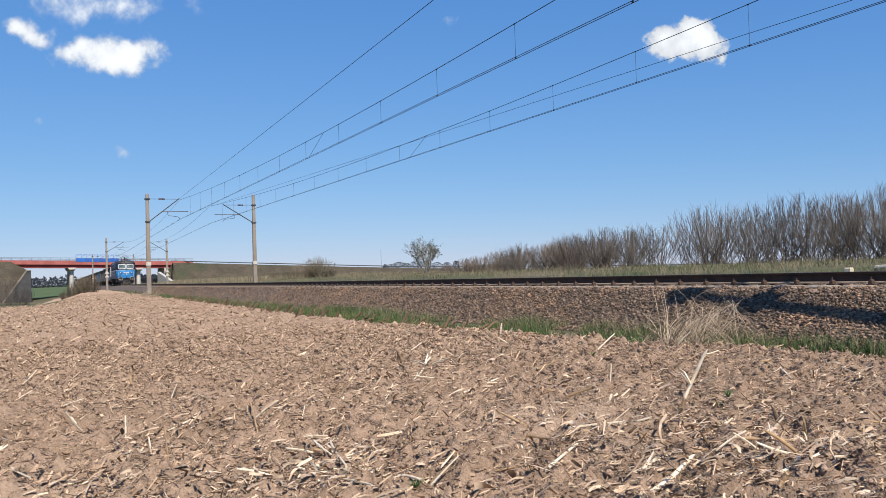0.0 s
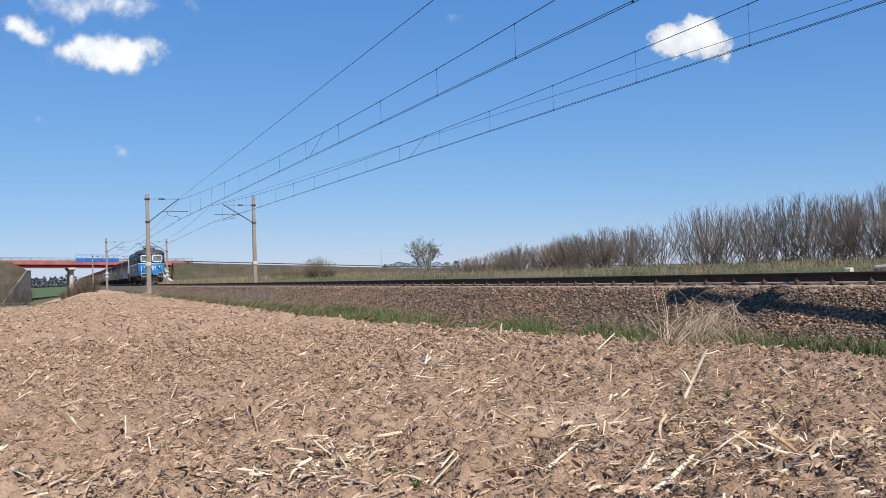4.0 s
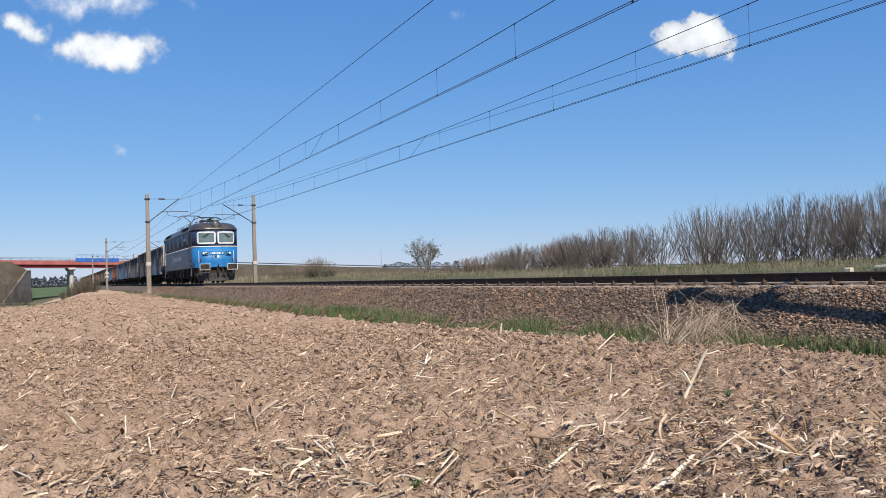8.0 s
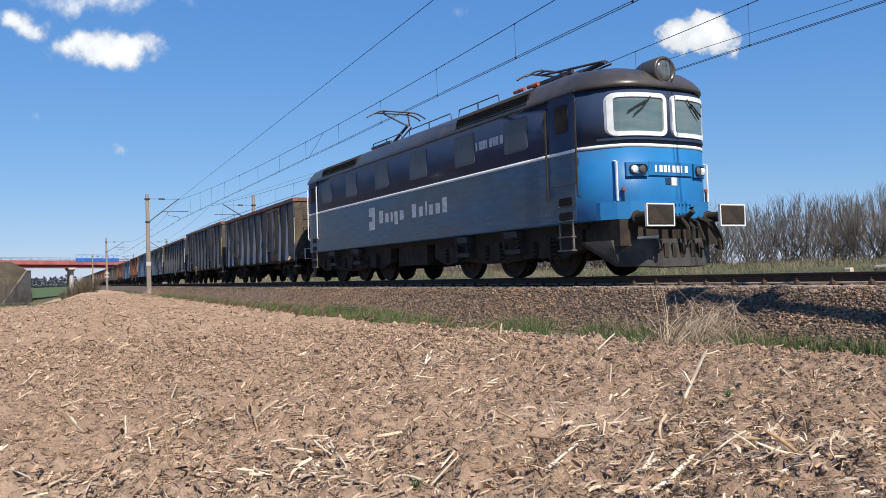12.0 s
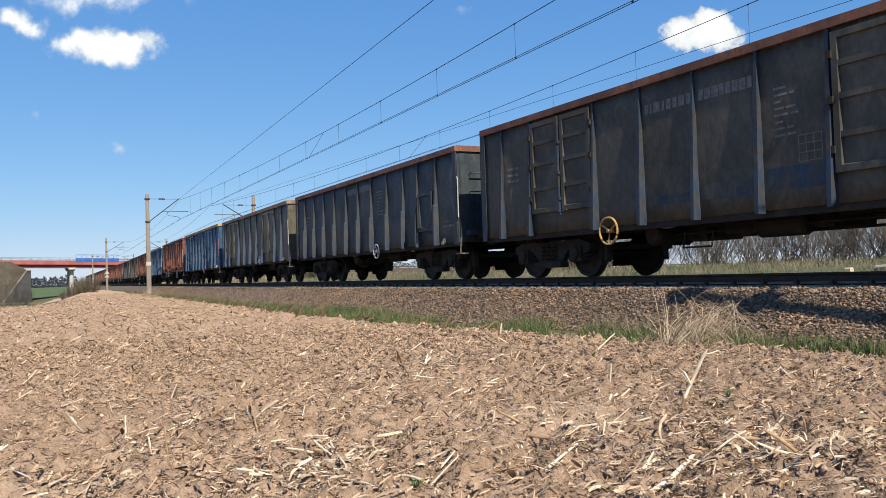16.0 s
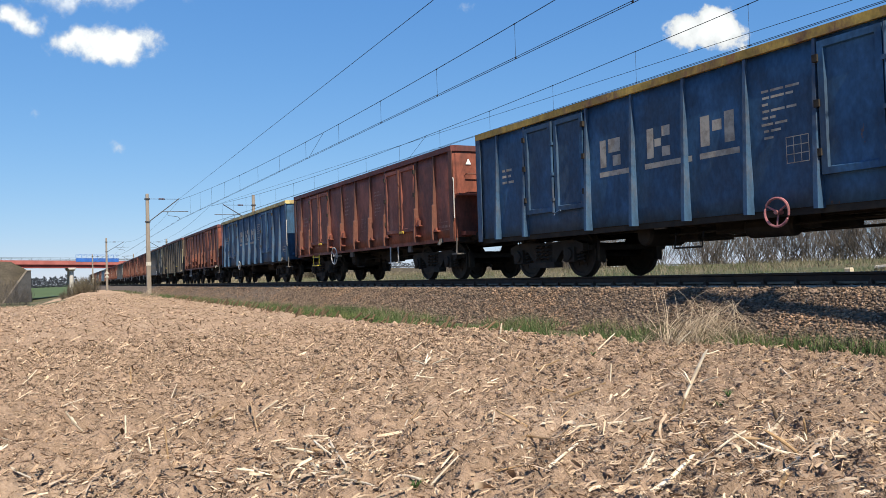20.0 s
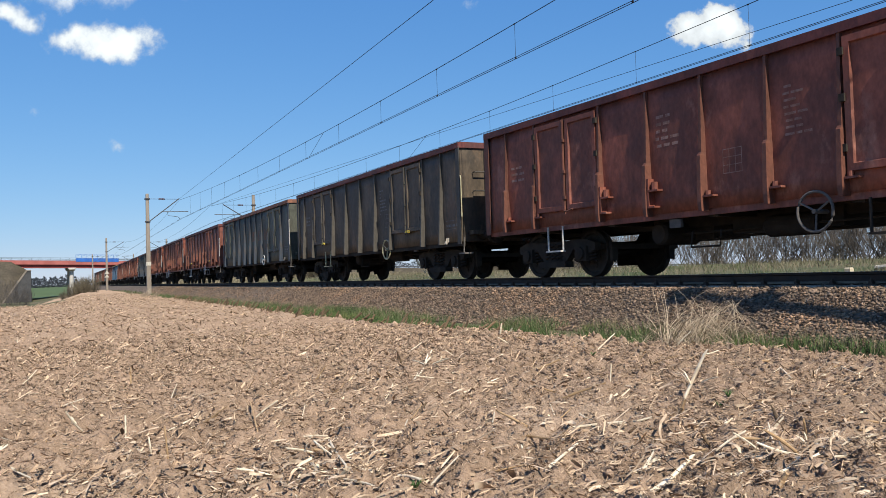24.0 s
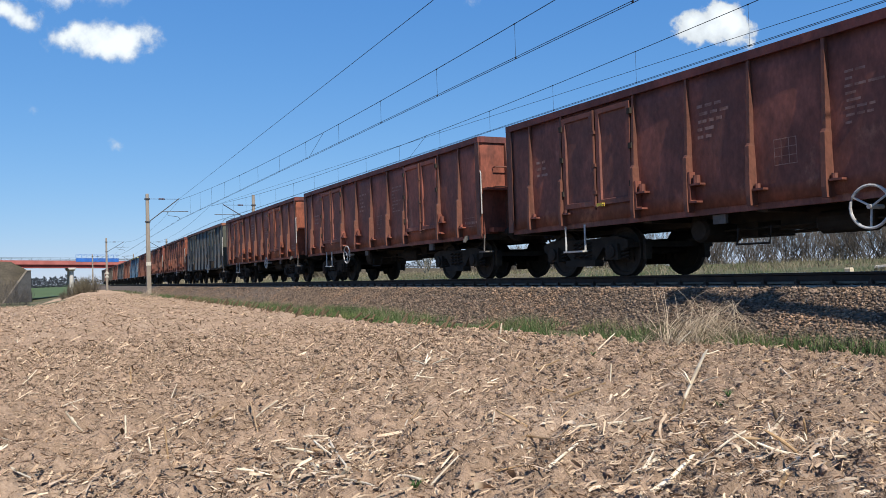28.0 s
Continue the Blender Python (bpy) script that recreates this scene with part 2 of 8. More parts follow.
def build_tracks():
    prof = rail_profile()
    bm = bmesh.new()
    rings = []
    for x, w, z in ((-1.30, 0.15, 0.70), (-1.285, 0.14, 0.715), (-0.5, 0.13, 0.715), (0, 0.10, 0.69), (0.5, 0.13, 0.715), (1.285, 0.14, 0.715), (1.30, 0.15, 0.70)):
        rings.append([(-w, x, 0.52), (w, x, 0.52), (w * 0.85, x, z), (-w * 0.85, x, z)])
    loft(bm, rings)
    sleeper = mesh_of("sleeper", bm, M_SLEEPER)
    bm = bmesh.new()
    box(bm, -0.07, 0.07, -0.17, 0.17, 0.708, 0.732)
    for s in (-1, 1):
        rings = []
        for z, g in ((0.73, 0.028), (0.775, 0.022), (0.79, 0.012)):
            rings.append([(-g, s * 0.115 - 0.035, z), (g, s * 0.115 - 0.035, z), (g, s * 0.115 + 0.035, z), (-g, s * 0.115 + 0.035, z)])
        loft(bm, rings)
        tube(bm, [(0, s * 0.12, 0.79), (0, s * 0.12, 0.825)], 0.012, 6)
    clip = mesh_of("rail_clip", bm, M_CLIP)
    for shift, first, last, name in ((0.0, -260, 16, "near"), (4.0, -120, 10, "far")):
        track = tagged(new("railway_track"), "weathered steel rails on concrete sleepers in stone ballast" if not shift else "second railway track behind, rusty rails on concrete sleepers", "railway track", group="railway tracks")
        for g in (-0.755, 0.755):
            bm = bmesh.new()
            xs = np.append(np.arange(-420, 40, 2.0), 40)
            dip = 0.15 if shift else 0.035 if g > 0 else 0.0
            rings = [[tuple(on_track(x, g + shift + a_, z - dip)) for a_, z in prof] for x in xs]
            vs = loft(bm, rings)
            ob = part("rail", bm, [M_RAIL, M_RAILTOP, M_RAILFOOT], track, "dark rusty rail with a polished head")
            for f in ob.data.polygons:
                if f.normal.z > 0.8 and f.center.z > RAIL - dip - 0.004:
                    f.material_index = 1
                elif f.center.z < RAIL - dip - 0.132 and f.normal.z > -0.5:
                    f.material_index = 2
        n = 300 if not shift else 60
        for k in range(n):
            x = -13.58 + 0.5789 * (20 - k)
            if not last > x:
                continue
            q = on_track(x, shift, 0)
            sl = child_at("sleeper", sleeper, track, pose(q.x, q.y, -0.15 if shift else -0.0176, 0 if shift else -1.33, 0, turned(x)))
            for g in (-0.755, 0.755) if k < 130 and not shift else (-0.755,) if not shift else ():
                c = new("rail_clip", clip)
                c.parent = sl
                c.location = (0, g, 0)


def child_at(name, me, parent, m):
    ob = new(name, me)
    ob.parent = parent
    ob.matrix_basis = m
    return ob


build_tracks()


# ---- overhead line ----
def mast_thing(x, off, top, reach, slim=1.0, low=5.35, sign=False, label="tapered concrete overhead line mast with a steel bracket"):
    """A concrete mast beside the track with a strut, a stay and a registration arm that reach over the track."""
    thing = tagged(new("catenary_mast"), label, "catenary mast", group="overhead line masts")
    q = on_track(x, off, 0)
    thing.matrix_basis = pose(q.x, q.y, 0, 0, 0, turned(x))
    d = 1 if reach > 0 else -1
    bm = bmesh.new()
    rings = []
    for z, w in ((-0.4, 0.18), (0.2, 0.175), (top * 0.5, 0.15), (top - 0.05, 0.115), (top, 0.10)):
        rings.append([(sx * w * slim, sy * w * slim * 1.05, z) for sx, sy in ((-1, -0.7), (-0.7, -1), (0.7, -1), (1, -0.7), (1, 0.7), (0.7, 1), (-0.7, 1), (-1, 0.7))])
    loft(bm, rings)
    part("post", bm, M_CONC, thing)
    zl, zh = RAIL + low, RAIL + 7.05
    bm = bmesh.new()
    tube(bm, [(0, 0.1 * d, zl + 0.05), (0, reach, zh)], 0.045, 6)
    part("strut", bm, M_STEEL, thing)
    bm = bmesh.new()
    tube(bm, [(0, -0.25 * d, zh - 0.05), (0, reach * 0.96, zh - 0.05)], 0.018, 5)
    part("stay", bm, M_STEEL, thing)
    bm = bmesh.new()
    vs = lathe_z(bm, [(k * 0.06, 0.075 if k % 2 else 0.045) for k in range(9)])
    m = Matrix.Translation((0, reach * 0.35, zh - 0.05)) @ Matrix.Rotation(radians(-90 * d), 4, "X")
    for ring in vs:
        for v in ring:
            v.co = m @ v.co
    part("insulator", bm, M_INSUL, thing)
    bm = bmesh.new()
    ym = reach * 0.42
    zm = zl + 0.05 + (zh - zl) * 0.42
    tube(bm, [(0, ym, zm), (0, reach * 1.28, zm + 0.02)], 0.03, 6)
    tube(bm, [(0, reach * 0.62, zm), (0, reach * 0.64, zm - 0.32), (0, reach * 0.95, zm - 0.42), (0, reach * 1.02, zm - 0.62)], 0.02, 5)
    part("registration_arm", bm, M_STEEL, thing)
    bm = bmesh.new()
    for z in (zl + 0.05, zh - 0.05):
        box(bm, -0.20, 0.20, -0.20, 0.20, z - 0.05, z + 0.05)
    part("clamp_band", bm, M_STEEL, thing)
    if sign:
        for z in (2.95, 2.35):
            bm = bmesh.new()
            loft(bm, [[(xx, -0.36, z - 0.22), (xx, 0.36, z - 0.22), (xx, 0.0, z + 0.30)] for xx in (0.20, 0.225)])
            part("warning_triangle", bm, M_LETTERBAND, thing, "white triangular plate")
    else:
        bm = bmesh.new()
        w = 0.17
        box(bm, -w - 0.012, w + 0.012, -w - 0.02, w + 0.012, 2.45, 2.75)
        part("number_band", bm, M_LETTERBAND, thing, "pale painted band")
    return thing


def lathe_z(bm, profile, seg=8):
    return loft(bm, [[(r * math.cos(k * math.tau / seg), r * math.sin(k * math.tau / seg), a_) for k in range(seg)] for a_, r in profile])


M_LETTERBAND = mat("pale_band_paint", (0.55, 0.50, 0.42), (0.45, 0.40, 0.33), 8, 0.8)
mast_thing(-2.0, -2.58, RAIL + 7.4, 2.6, slim=0.58)
mast_thing(-69.3, -2.83, RAIL + 7.42, 2.5, low=5.08)
mast_thing(-142.0, -3.05, RAIL + 7.65, 2.75, sign=True)
mast_thing(-214.0, -2.75, RAIL + 7.5, 2.75)
mast_thing(-3.0, 6.75, RAIL + 7.7, -2.75)
mast_thing(-74.4, 6.85, RAIL + 7.95, -2.75)
mast_thing(-144.0, 6.52, RAIL + 7.5, -2.75, sign=True)
mast_thing(-216.0, 6.75, RAIL + 7.5, -2.75)


def wire_set(name, ends, low, label, twin=True, droppers=True, first=None, pitch=4.5):
    """Contact wires with a sagging messenger and droppers over one span: ends are two (x, y) with the messenger's heights."""
    (x0, y0, h0), (x1, y1, h1) = ends
    thing = tagged(new(name), label, "overhead wire", group="overhead wires")
    zc = RAIL + 5.40
    span = math.hypot(x1 - x0, y1 - y0)

    def at(f, z):
        return Vector((x0 + (x1 - x0) * f, y0 + (y1 - y0) * f, z))

    def mess(f):
        s = h0 + (h1 - h0) * f
        mid = low - (h0 + h1) / 2
        return RAIL + s + 4 * mid * f * (1 - f)
    for dy in (-0.045, 0.045) if twin else (0,):
        bm = bmesh.new()
        tube(bm, [at(f, zc) + Vector((0, dy, 0)) for f in (0, 0.5, 1)], 0.0075, 6)
        part("contact_wire", bm, M_WIRE, thing)
    bm = bmesh.new()
    tube(bm, [at(k / 24, mess(k / 24)) for k in range(25)], 0.010, 5)
    part("messenger_wire", bm, M_WIRE, thing)
    if droppers:
        xd = [(first if first is not None else x0 - 2.5) - pitch * k for k in range(20)]
        for x in xd:
            f = (x - x0) / (x1 - x0)
            if not 0.02 < f < 0.98:
                continue
            bm = bmesh.new()
            tube(bm, [at(f, zc), at(f, mess(f))], 0.0055, 4)
            box(bm, -0.02, 0.02, -0.012, 0.012, -0.012, 0.02, Matrix.Translation(at(f, zc)))
            box(bm, -0.02, 0.02, -0.012, 0.012, -0.02, 0.012, Matrix.Translation(at(f, mess(f))))
            part("dropper", bm, M_WIRE, thing)
    return thing


NEAR_L = lambda x: 10.592 - 0.05838 * x
FAR_L = lambda x: 15.737 - 0.0347 * x
wire_set("catenary_wires", ((1.2, NEAR_L(1.2), 6.72), (-70.5, NEAR_L(-70.5), 7.05)), 6.14, "paired contact wires hung from a sagging messenger wire", first=-3.1, pitch=4.42)
wire_set("catenary_wires", ((-3.0, FAR_L(-3), 6.75), (-74.4, FAR_L(-74.4), 6.95)), 6.08, "paired contact wires hung from a sagging messenger wire", first=-5.1, pitch=4.05)
for sh, xa, xb, ya in ((0.0, -70.5, -142.5, NEAR_L(-70.5)), (4.0, -74.4, -144.4, FAR_L(-74.4))):
    qb = on_track(xb, sh, 0)
    wire_set("catenary_wires", ((xa, ya, 7.05), (qb.x, qb.y, 7.05)), 6.1, "paired contact wires hung from a sagging messenger wire", droppers=False)
    qc = on_track(xb - 72, sh, 0)
    wire_set("catenary_wires", ((qb.x, qb.y, 7.05), (qc.x, qc.y, 7.05)), 6.1, "paired contact wires hung from a sagging messenger wire", droppers=False)


def single_wire(a_, b_, r, label, sag=0.0):
    bm = bmesh.new()
    a_, b_ = Vector(a_), Vector(b_)
    tube(bm, [a_.lerp(b_, k / 12) - Vector((0, 0, 4 * sag * (k / 12) * (1 - k / 12))) for k in range(13)], r, 5)
    tagged(part("overhead_wire", bm, M_WIRE), label, "overhead wire", group="overhead wires")


single_wire((1.0, 8.42, RAIL + 7.05), (-70.8, 14.55, RAIL + 7.0), 0.009, "single dark wire strung between masts")
single_wire((-3.0, FAR_L(-3), RAIL + 5.5), (-74.4, FAR_L(-74.4), RAIL + 6.9), 0.007, "thin auxiliary wire rising beside the contact wires")
for a_, b_, line in ((-33.6, -31.5, NEAR_L), (-32.4, -30.6, FAR_L)):
    single_wire((a_, line(a_), RAIL + 5.4), (b_, line(b_), RAIL + 6.13), 0.007, "slanting stay wire of the overhead line")


# ---- bridge and road banks ----
# The wing wall's shade is put into its dark concrete colour
M_WINGWALL = mat("shaded_wall_concrete", (0.07, 0.067, 0.068), (0.052, 0.05, 0.05), 0.8, 0.9, 0.01, c3=(0.05, 0.05, 0.05), s3=0.3)
M_CROP = mat("young_green_crop", (0.085, 0.12, 0.045), (0.10, 0.135, 0.055), 0.1, 0.95, 0.02, spec=0.2)
BX = -256.0


def bridge_z(y):
    return 8.25 - 0.026 * (y - 5)


def build_bridge():
    thing = tagged(new("road_bridge"), "red-girdered road bridge with blue screens over the railway", "bridge")
    def beam(name, y0, y1, x0, x1, dz0, dz1, material, label=""):
        bm = bmesh.new()
        n = 6
        loft(bm, [[(x, y, bridge_z(y) + dz) for x, dz in ((x0, dz0), (x1, dz0), (x1, dz1), (x0, dz1))] for y in [y0 + (y1 - y0) * k / n for k in range(n + 1)]])
        return part(name, bm, material, thing, label)
    for x in (BX + 4.3, BX - 4.7):
        beam("girder", 6, 52, x - 0.3, x + 0.3, -1.75, -0.35, M_REDBEAM, "red painted steel girder")
    beam("girder_flange", 6, 52, BX + 4.0, BX + 4.95, -1.80, -1.68, M_REDBEAM)
    beam("deck", -2, 56, BX - 5.4, BX + 5.2, -0.36, 0.0, M_BCONC)
    beam("edge_beam", -2, 56, BX + 5.2, BX + 5.45, -0.95, 0.16, M_REDFADE, "faded red edge beam")
    for x in (BX + 5.3, BX - 5.3):
        for dz in (0.55, 0.95):
            beam("railing_bar", -2, 56, x - 0.04, x + 0.04, dz - 0.03, dz + 0.03, M_STEEL)
        for k in range(25):
            y = -2 + k * 2.4
            bm = bmesh.new()
            box(bm, x - 0.035, x + 0.035, y - 0.035, y + 0.035, bridge_z(y), bridge_z(y) + 0.98)
            part("railing_post", bm, M_STEEL, thing)
    for k in range(8):
        y0 = 23.6 + k * 1.42
        bm = bmesh.new()
        box(bm, BX + 5.48, BX + 5.53, y0, y0 + 1.36, bridge_z(y0) - 0.15, bridge_z(y0) + 0.85)
        part("screen_panel", bm, M_BLUEP, thing, "blue protective screen panel")
        bm = bmesh.new()
        box(bm, BX + 5.53, BX + 5.60, y0 - 0.06, y0 + 0.02, bridge_z(y0) - 0.3, bridge_z(y0) + 1.9)
        tube(bm, [(BX + 5.56, y0, bridge_z(y0) + 1.85), (BX + 5.56, y0 + 1.42, bridge_z(y0) + 1.85)], 0.04, 5)
        tube(bm, [(BX + 5.56, y0, bridge_z(y0) + 1.45), (BX + 5.56, y0 + 1.42, bridge_z(y0) + 1.85)], 0.03, 5)
        part("screen_post", bm, M_BLUEP, thing)
    for y in (22.6, 40.6):
        for x in (BX + 3.0, BX - 3.0):
            bm = bmesh.new()
            lz = lathe_z(bm, [(-2.5, 0.62), (bridge_z(y) - 2.6, 0.58), (bridge_z(y) - 2.2, 0.62)], 14)
            for ring in lz:
                for v in ring:
                    v.co += Vector((x, y, 0))
            part("pier", bm, M_BCONC, thing)
        bm = bmesh.new()
        zt = bridge_z(y) - 1.8
        loft(bm, [[(x, y - w, zt - h), (x, y + w, zt - h), (x, y + 1.1, zt), (x, y - 1.1, zt)] for x, w, h in ((BX - 5, 0.7, 0.5), (BX - 3.5, 0.8, 0.85), (BX + 3.5, 0.8, 0.85), (BX + 5, 0.7, 0.5))])
        part("pier_cap", bm, M_BCONC, thing)
    # abutments with wing walls
    for y, d in ((10.2, -1), (47.6, 1)):
        bm = bmesh.new()
        box(bm, BX - 5.5, BX + 5.0, min(y, y + d * 1.5), max(y, y + d * 1.5), -3.0 if d < 0 else 2.5, bridge_z(y) - 1.8)
        part("abutment", bm, M_BCONC, thing)
    bm = bmesh.new()
    loft(bm, [[(x, 11.4, -3.2), (x, 5.0, -3.2), (x, 10.5, 5.0), (x, 11.4, 5.0)] for x in (BX + 22.4, BX + 23.0)])
    box(bm, BX + 4.9, BX + 22.4, 10.9, 11.4, -3.2, 5.0)
    part("wing_wall", bm, M_WINGWALL, thing, "grey concrete wing wall")
    bm = bmesh.new()
    loft(bm, [[(x, 4.9, -3.2), (x, 4.5, -3.2), (x, 10.2, 5.25), (x, 11.45, 5.25), (x, 11.45, 5.02), (x, 10.5, 5.02)] for x in (BX + 22.3, BX + 23.2)])
    part("coping", bm, M_CONC, thing, "pale concrete coping")
    bm = bmesh.new()
    loft(bm, [[(BX + x, y, z0), (BX + x, y + 0.9, z0), (BX + x, y + 0.9, z1), (BX + x, y, z1)] for x, y, z0, z1 in ((5.0, 45.6, 0.6, 4.2), (12, 46.2, -0.5, 2.7), (21, 46.9, -1.5, 0.8))])
    part("slope_stair", bm, M_BCONC, thing, "pale concrete strip down the bank")


build_bridge()
crop = raw("crop_field", [(-262, 11, -2.7), (-262, 24, -1.7), (-420, 38, -0.4), (-900, 80, 1.2), (-900, 36, 1.2), (-420, 17.5, -0.6)], [(0, 5, 2, 1), (5, 4, 3, 2)], M_CROP)
tagged(crop, "young green crop field beyond the bridge", "field", kind="structure")


def bank(name, line, slope, material, label):
    """A road embankment: line of (x, y, top height), crowned with a strip of road."""
    vs, fs = [], []
    n = len(line)
    for i, (x, y, z) in enumerate(line):
        a_, b_ = line[max(i - 1, 0)], line[min(i + 1, n - 1)]
        d = Vector((b_[0] - a_[0], b_[1] - a_[1], 0)).normalized()
        s = Vector((-d.y, d.x, 0))
        h = z + 3.0
        for o, zz in ((-5.5 - h * slope, -3.0), (-5.5 - h * slope * 0.55, z - h * 0.5), (-5.3, z - 0.1), (-4.6, z), (4.6, z), (5.3, z - 0.1), (5.5 + h * slope, -3.0)):
            q = Vector((x, y, zz)) + s * o + Vector((noise.noise((x * .2, y * .2, o)) * .5, noise.noise((y * .2, x * .2, o)) * .5, noise.noise((x * .3, y * .3, o)) * .12))
            vs.append(q)
    m = 7
    for i in range(n - 1):
        for k in range(m - 1):
            fs.append((i * m + k, (i + 1) * m + k, (i + 1) * m + k + 1, i * m + k + 1))
    fs.append(tuple(range(m - 1, -1, -1)))
    ob = raw(name, vs, fs, material, True)
    return tagged(ob, label, "embankment", kind="structure")


def road_line(pts, n=40):
    t = np.linspace(0, len(pts) - 1, n)
    a_ = np.array(pts, dtype=float)
    return [tuple(np.interp(v, range(len(pts)), a_[:, j]) for j in range(3)) for v in t]


ROAD_R = road_line([(BX, 51.0, 6.9), (BX + 3, 60, 6.4), (BX + 12, 85, 4.95), (BX + 26, 118, 3.0), (BX + 45, 160, 1.5), (BX + 70, 210, 0.7)])
bank("embankment", [(BX, 47.8, 4.2), (BX, 49.4, 5.6)] + ROAD_R, 1.6, M_BANK, "brown grassy embankment carrying the road")
bank("embankment", road_line([(BX, 12.0, 5.2), (BX, 7.4, 8.2), (BX, 0, 8.4), (BX - 4, -40, 8.0), (BX - 10, -120, 5.0)]), 1.5, M_BANK, "brown grassy embankment beside the bridge")


def guard_rail():
    thing = tagged(new("guard_rail"), "long grey steel guard rail along the road", "guard rail")
    bm = bmesh.new()
    rings = []
    for i, (x, y, z) in enumerate(ROAD_R):
        a_, b_ = ROAD_R[max(i - 1, 0)], ROAD_R[min(i + 1, len(ROAD_R) - 1)]
        d = Vector((b_[0] - a_[0], b_[1] - a_[1], 0)).normalized()
        o = Vector((x, y, z)) + Vector((d.y, -d.x, 0)) * 4.4
        rings.append([(o.x, o.y, z + 0.32), (o.x + 0.08, o.y, z + 0.45), (o.x, o.y, z + 0.60), (o.x - 0.05, o.y, z + 0.45)])
        if i % 2 == 0:
            b2 = bmesh.new()
            box(b2, o.x - 0.06, o.x + 0.06, o.y + 0.02, o.y + 0.12, z - 0.2, z + 0.55)
            part("post", b2, M_STEEL, thing)
    loft(bm, rings)
    part("rail_band", bm, M_GALV, thing)


M_GALV = mat("galvanised_band", (0.075, 0.08, 0.09), (0.05, 0.055, 0.06), 1, 0.8, 0)
guard_rail()


# ---- plants ----
M_TWIG = mat("bare_grey_twig", (0.14, 0.115, 0.096), (0.076, 0.062, 0.052), 3, 0.85, 0, isle=0.35)
M_TWIGR = mat("bare_reddish_twig", (0.235, 0.18, 0.135), (0.14, 0.104, 0.078), 3, 0.85, 0, isle=0.35)
M_TWIGO = mat("olive_brown_twig", (0.17, 0.137, 0.088), (0.105, 0.083, 0.052), 3, 0.85, 0, isle=0.35)
M_DRYG = mat("dry_straw_grass", (0.27, 0.22, 0.15), (0.165, 0.14, 0.085), 2, 0.9, 0, isle=0.4, spec=0.2)
M_MEADOW = mat("mixed_meadow_grass", (0.085, 0.112, 0.045), (0.18, 0.155, 0.10), 0.45, 0.9, 0, isle=0.45, spec=0.2, edge=(0.42, 0.58))
M_GRASS = mat("fresh_green_grass", (0.062, 0.105, 0.032), (0.10, 0.135, 0.052), 1.2, 0.85, 0, isle=0.4, spec=0.2, c3=(0.20, 0.19, 0.07), s3=0.9, e3=(0.55, 0.7))
M_FARTREE = mat("distant_tree", (0.042, 0.047, 0.056), (0.034, 0.039, 0.047), 0.4, 0.95, 0, isle=0.12, spec=0.1)
M_BARK = mat("pale_grey_bark", (0.40, 0.36, 0.31), (0.27, 0.24, 0.20), 3, 0.9, 0)
M_LEAF = mat("budding_leaf", (0.05, 0.055, 0.03), None, 3, 0.8, 0, isle=0.4)


class Sticks:
    """Collects thin three-sided tapering sticks in arrays."""
    def __init__(self):
        self.v, self.f, self.n = [], [], 0

    def add(self, pts, r0, r1):
        m = len(pts)
        for i, q in enumerate(pts):
            r = r0 + (r1 - r0) * i / (m - 1)
            for k in range(3):
                a_ = k * 2.0944 + 0.4
                self.v.append((q[0] + r * math.cos(a_), q[1] + r * math.sin(a_), q[2]))
        for i in range(m - 1):
            for k in range(3):
                a_, b_ = self.n + i * 3 + k, self.n + i * 3 + (k + 1) % 3
                self.f.append((a_, b_, b_ + 3, a_ + 3))
        self.n += m * 3

    def mesh(self, name, material):
        me = bpy.data.meshes.new(name)
        me.from_pydata(self.v, [], self.f)
        me.materials.append(material)
        return me


def shrub_parts(seed, h, spread, stems, twigs, material, thick=0.014):
    """A bare shrub: many stems fanning out of one root to a domed outline, each with fine rising twigs."""
    rnd = random.Random(seed)
    st, tw = Sticks(), Sticks()
    for i in range(stems):
        a_ = rnd.uniform(0, math.tau)
        u = rnd.random() ** 0.6
        lean = u * spread
        hh = h * math.sqrt(1 - 0.55 * u * u) * rnd.uniform(0.86, 0.98)
        bx, by = rnd.uniform(-0.22, 0.22), rnd.uniform(-0.22, 0.22)
        wob = [rnd.uniform(-0.05, 0.05) for _ in range(14)]
        pts = []
        for k in range(7):
            f = k / 6
            o = lean * h * (1.5 * f - 0.5 * f * f)
            pts.append((bx + math.cos(a_) * o + wob[k] * f * h * .5, by + math.sin(a_) * o + wob[k + 7] * f * h * .5, hh * (0.85 * f + 0.15 * f * f)))
        st.add(pts, thick * rnd.uniform(0.7, 1.4), thick * 0.25)
        for j in range(twigs):
            f = rnd.random() ** 0.75 * 0.82 + 0.15
            k = min(int(f * 6), 5)
            g = f * 6 - k
            p0 = [pts[k][c] * (1 - g) + pts[k + 1][c] * g for c in range(3)]
            b_ = a_ + rnd.uniform(-2.2, 2.2)
            ln = h * rnd.uniform(0.06, 0.20) * (1.25 - f * 0.6)
            d = rnd.uniform(0.3, 1.0)
            p2 = [p0[0] + math.cos(b_) * ln * d * 0.85, p0[1] + math.sin(b_) * ln * d * 0.85, p0[2] + ln]
            tw.add([p0, p2], thick * 0.34, thick * 0.10)
    return st.mesh("branchwork", material), tw.mesh("crown", material)


def ground_at(x, y):
    return float(ground_z(np.array([x]), np.array([y]))[0])


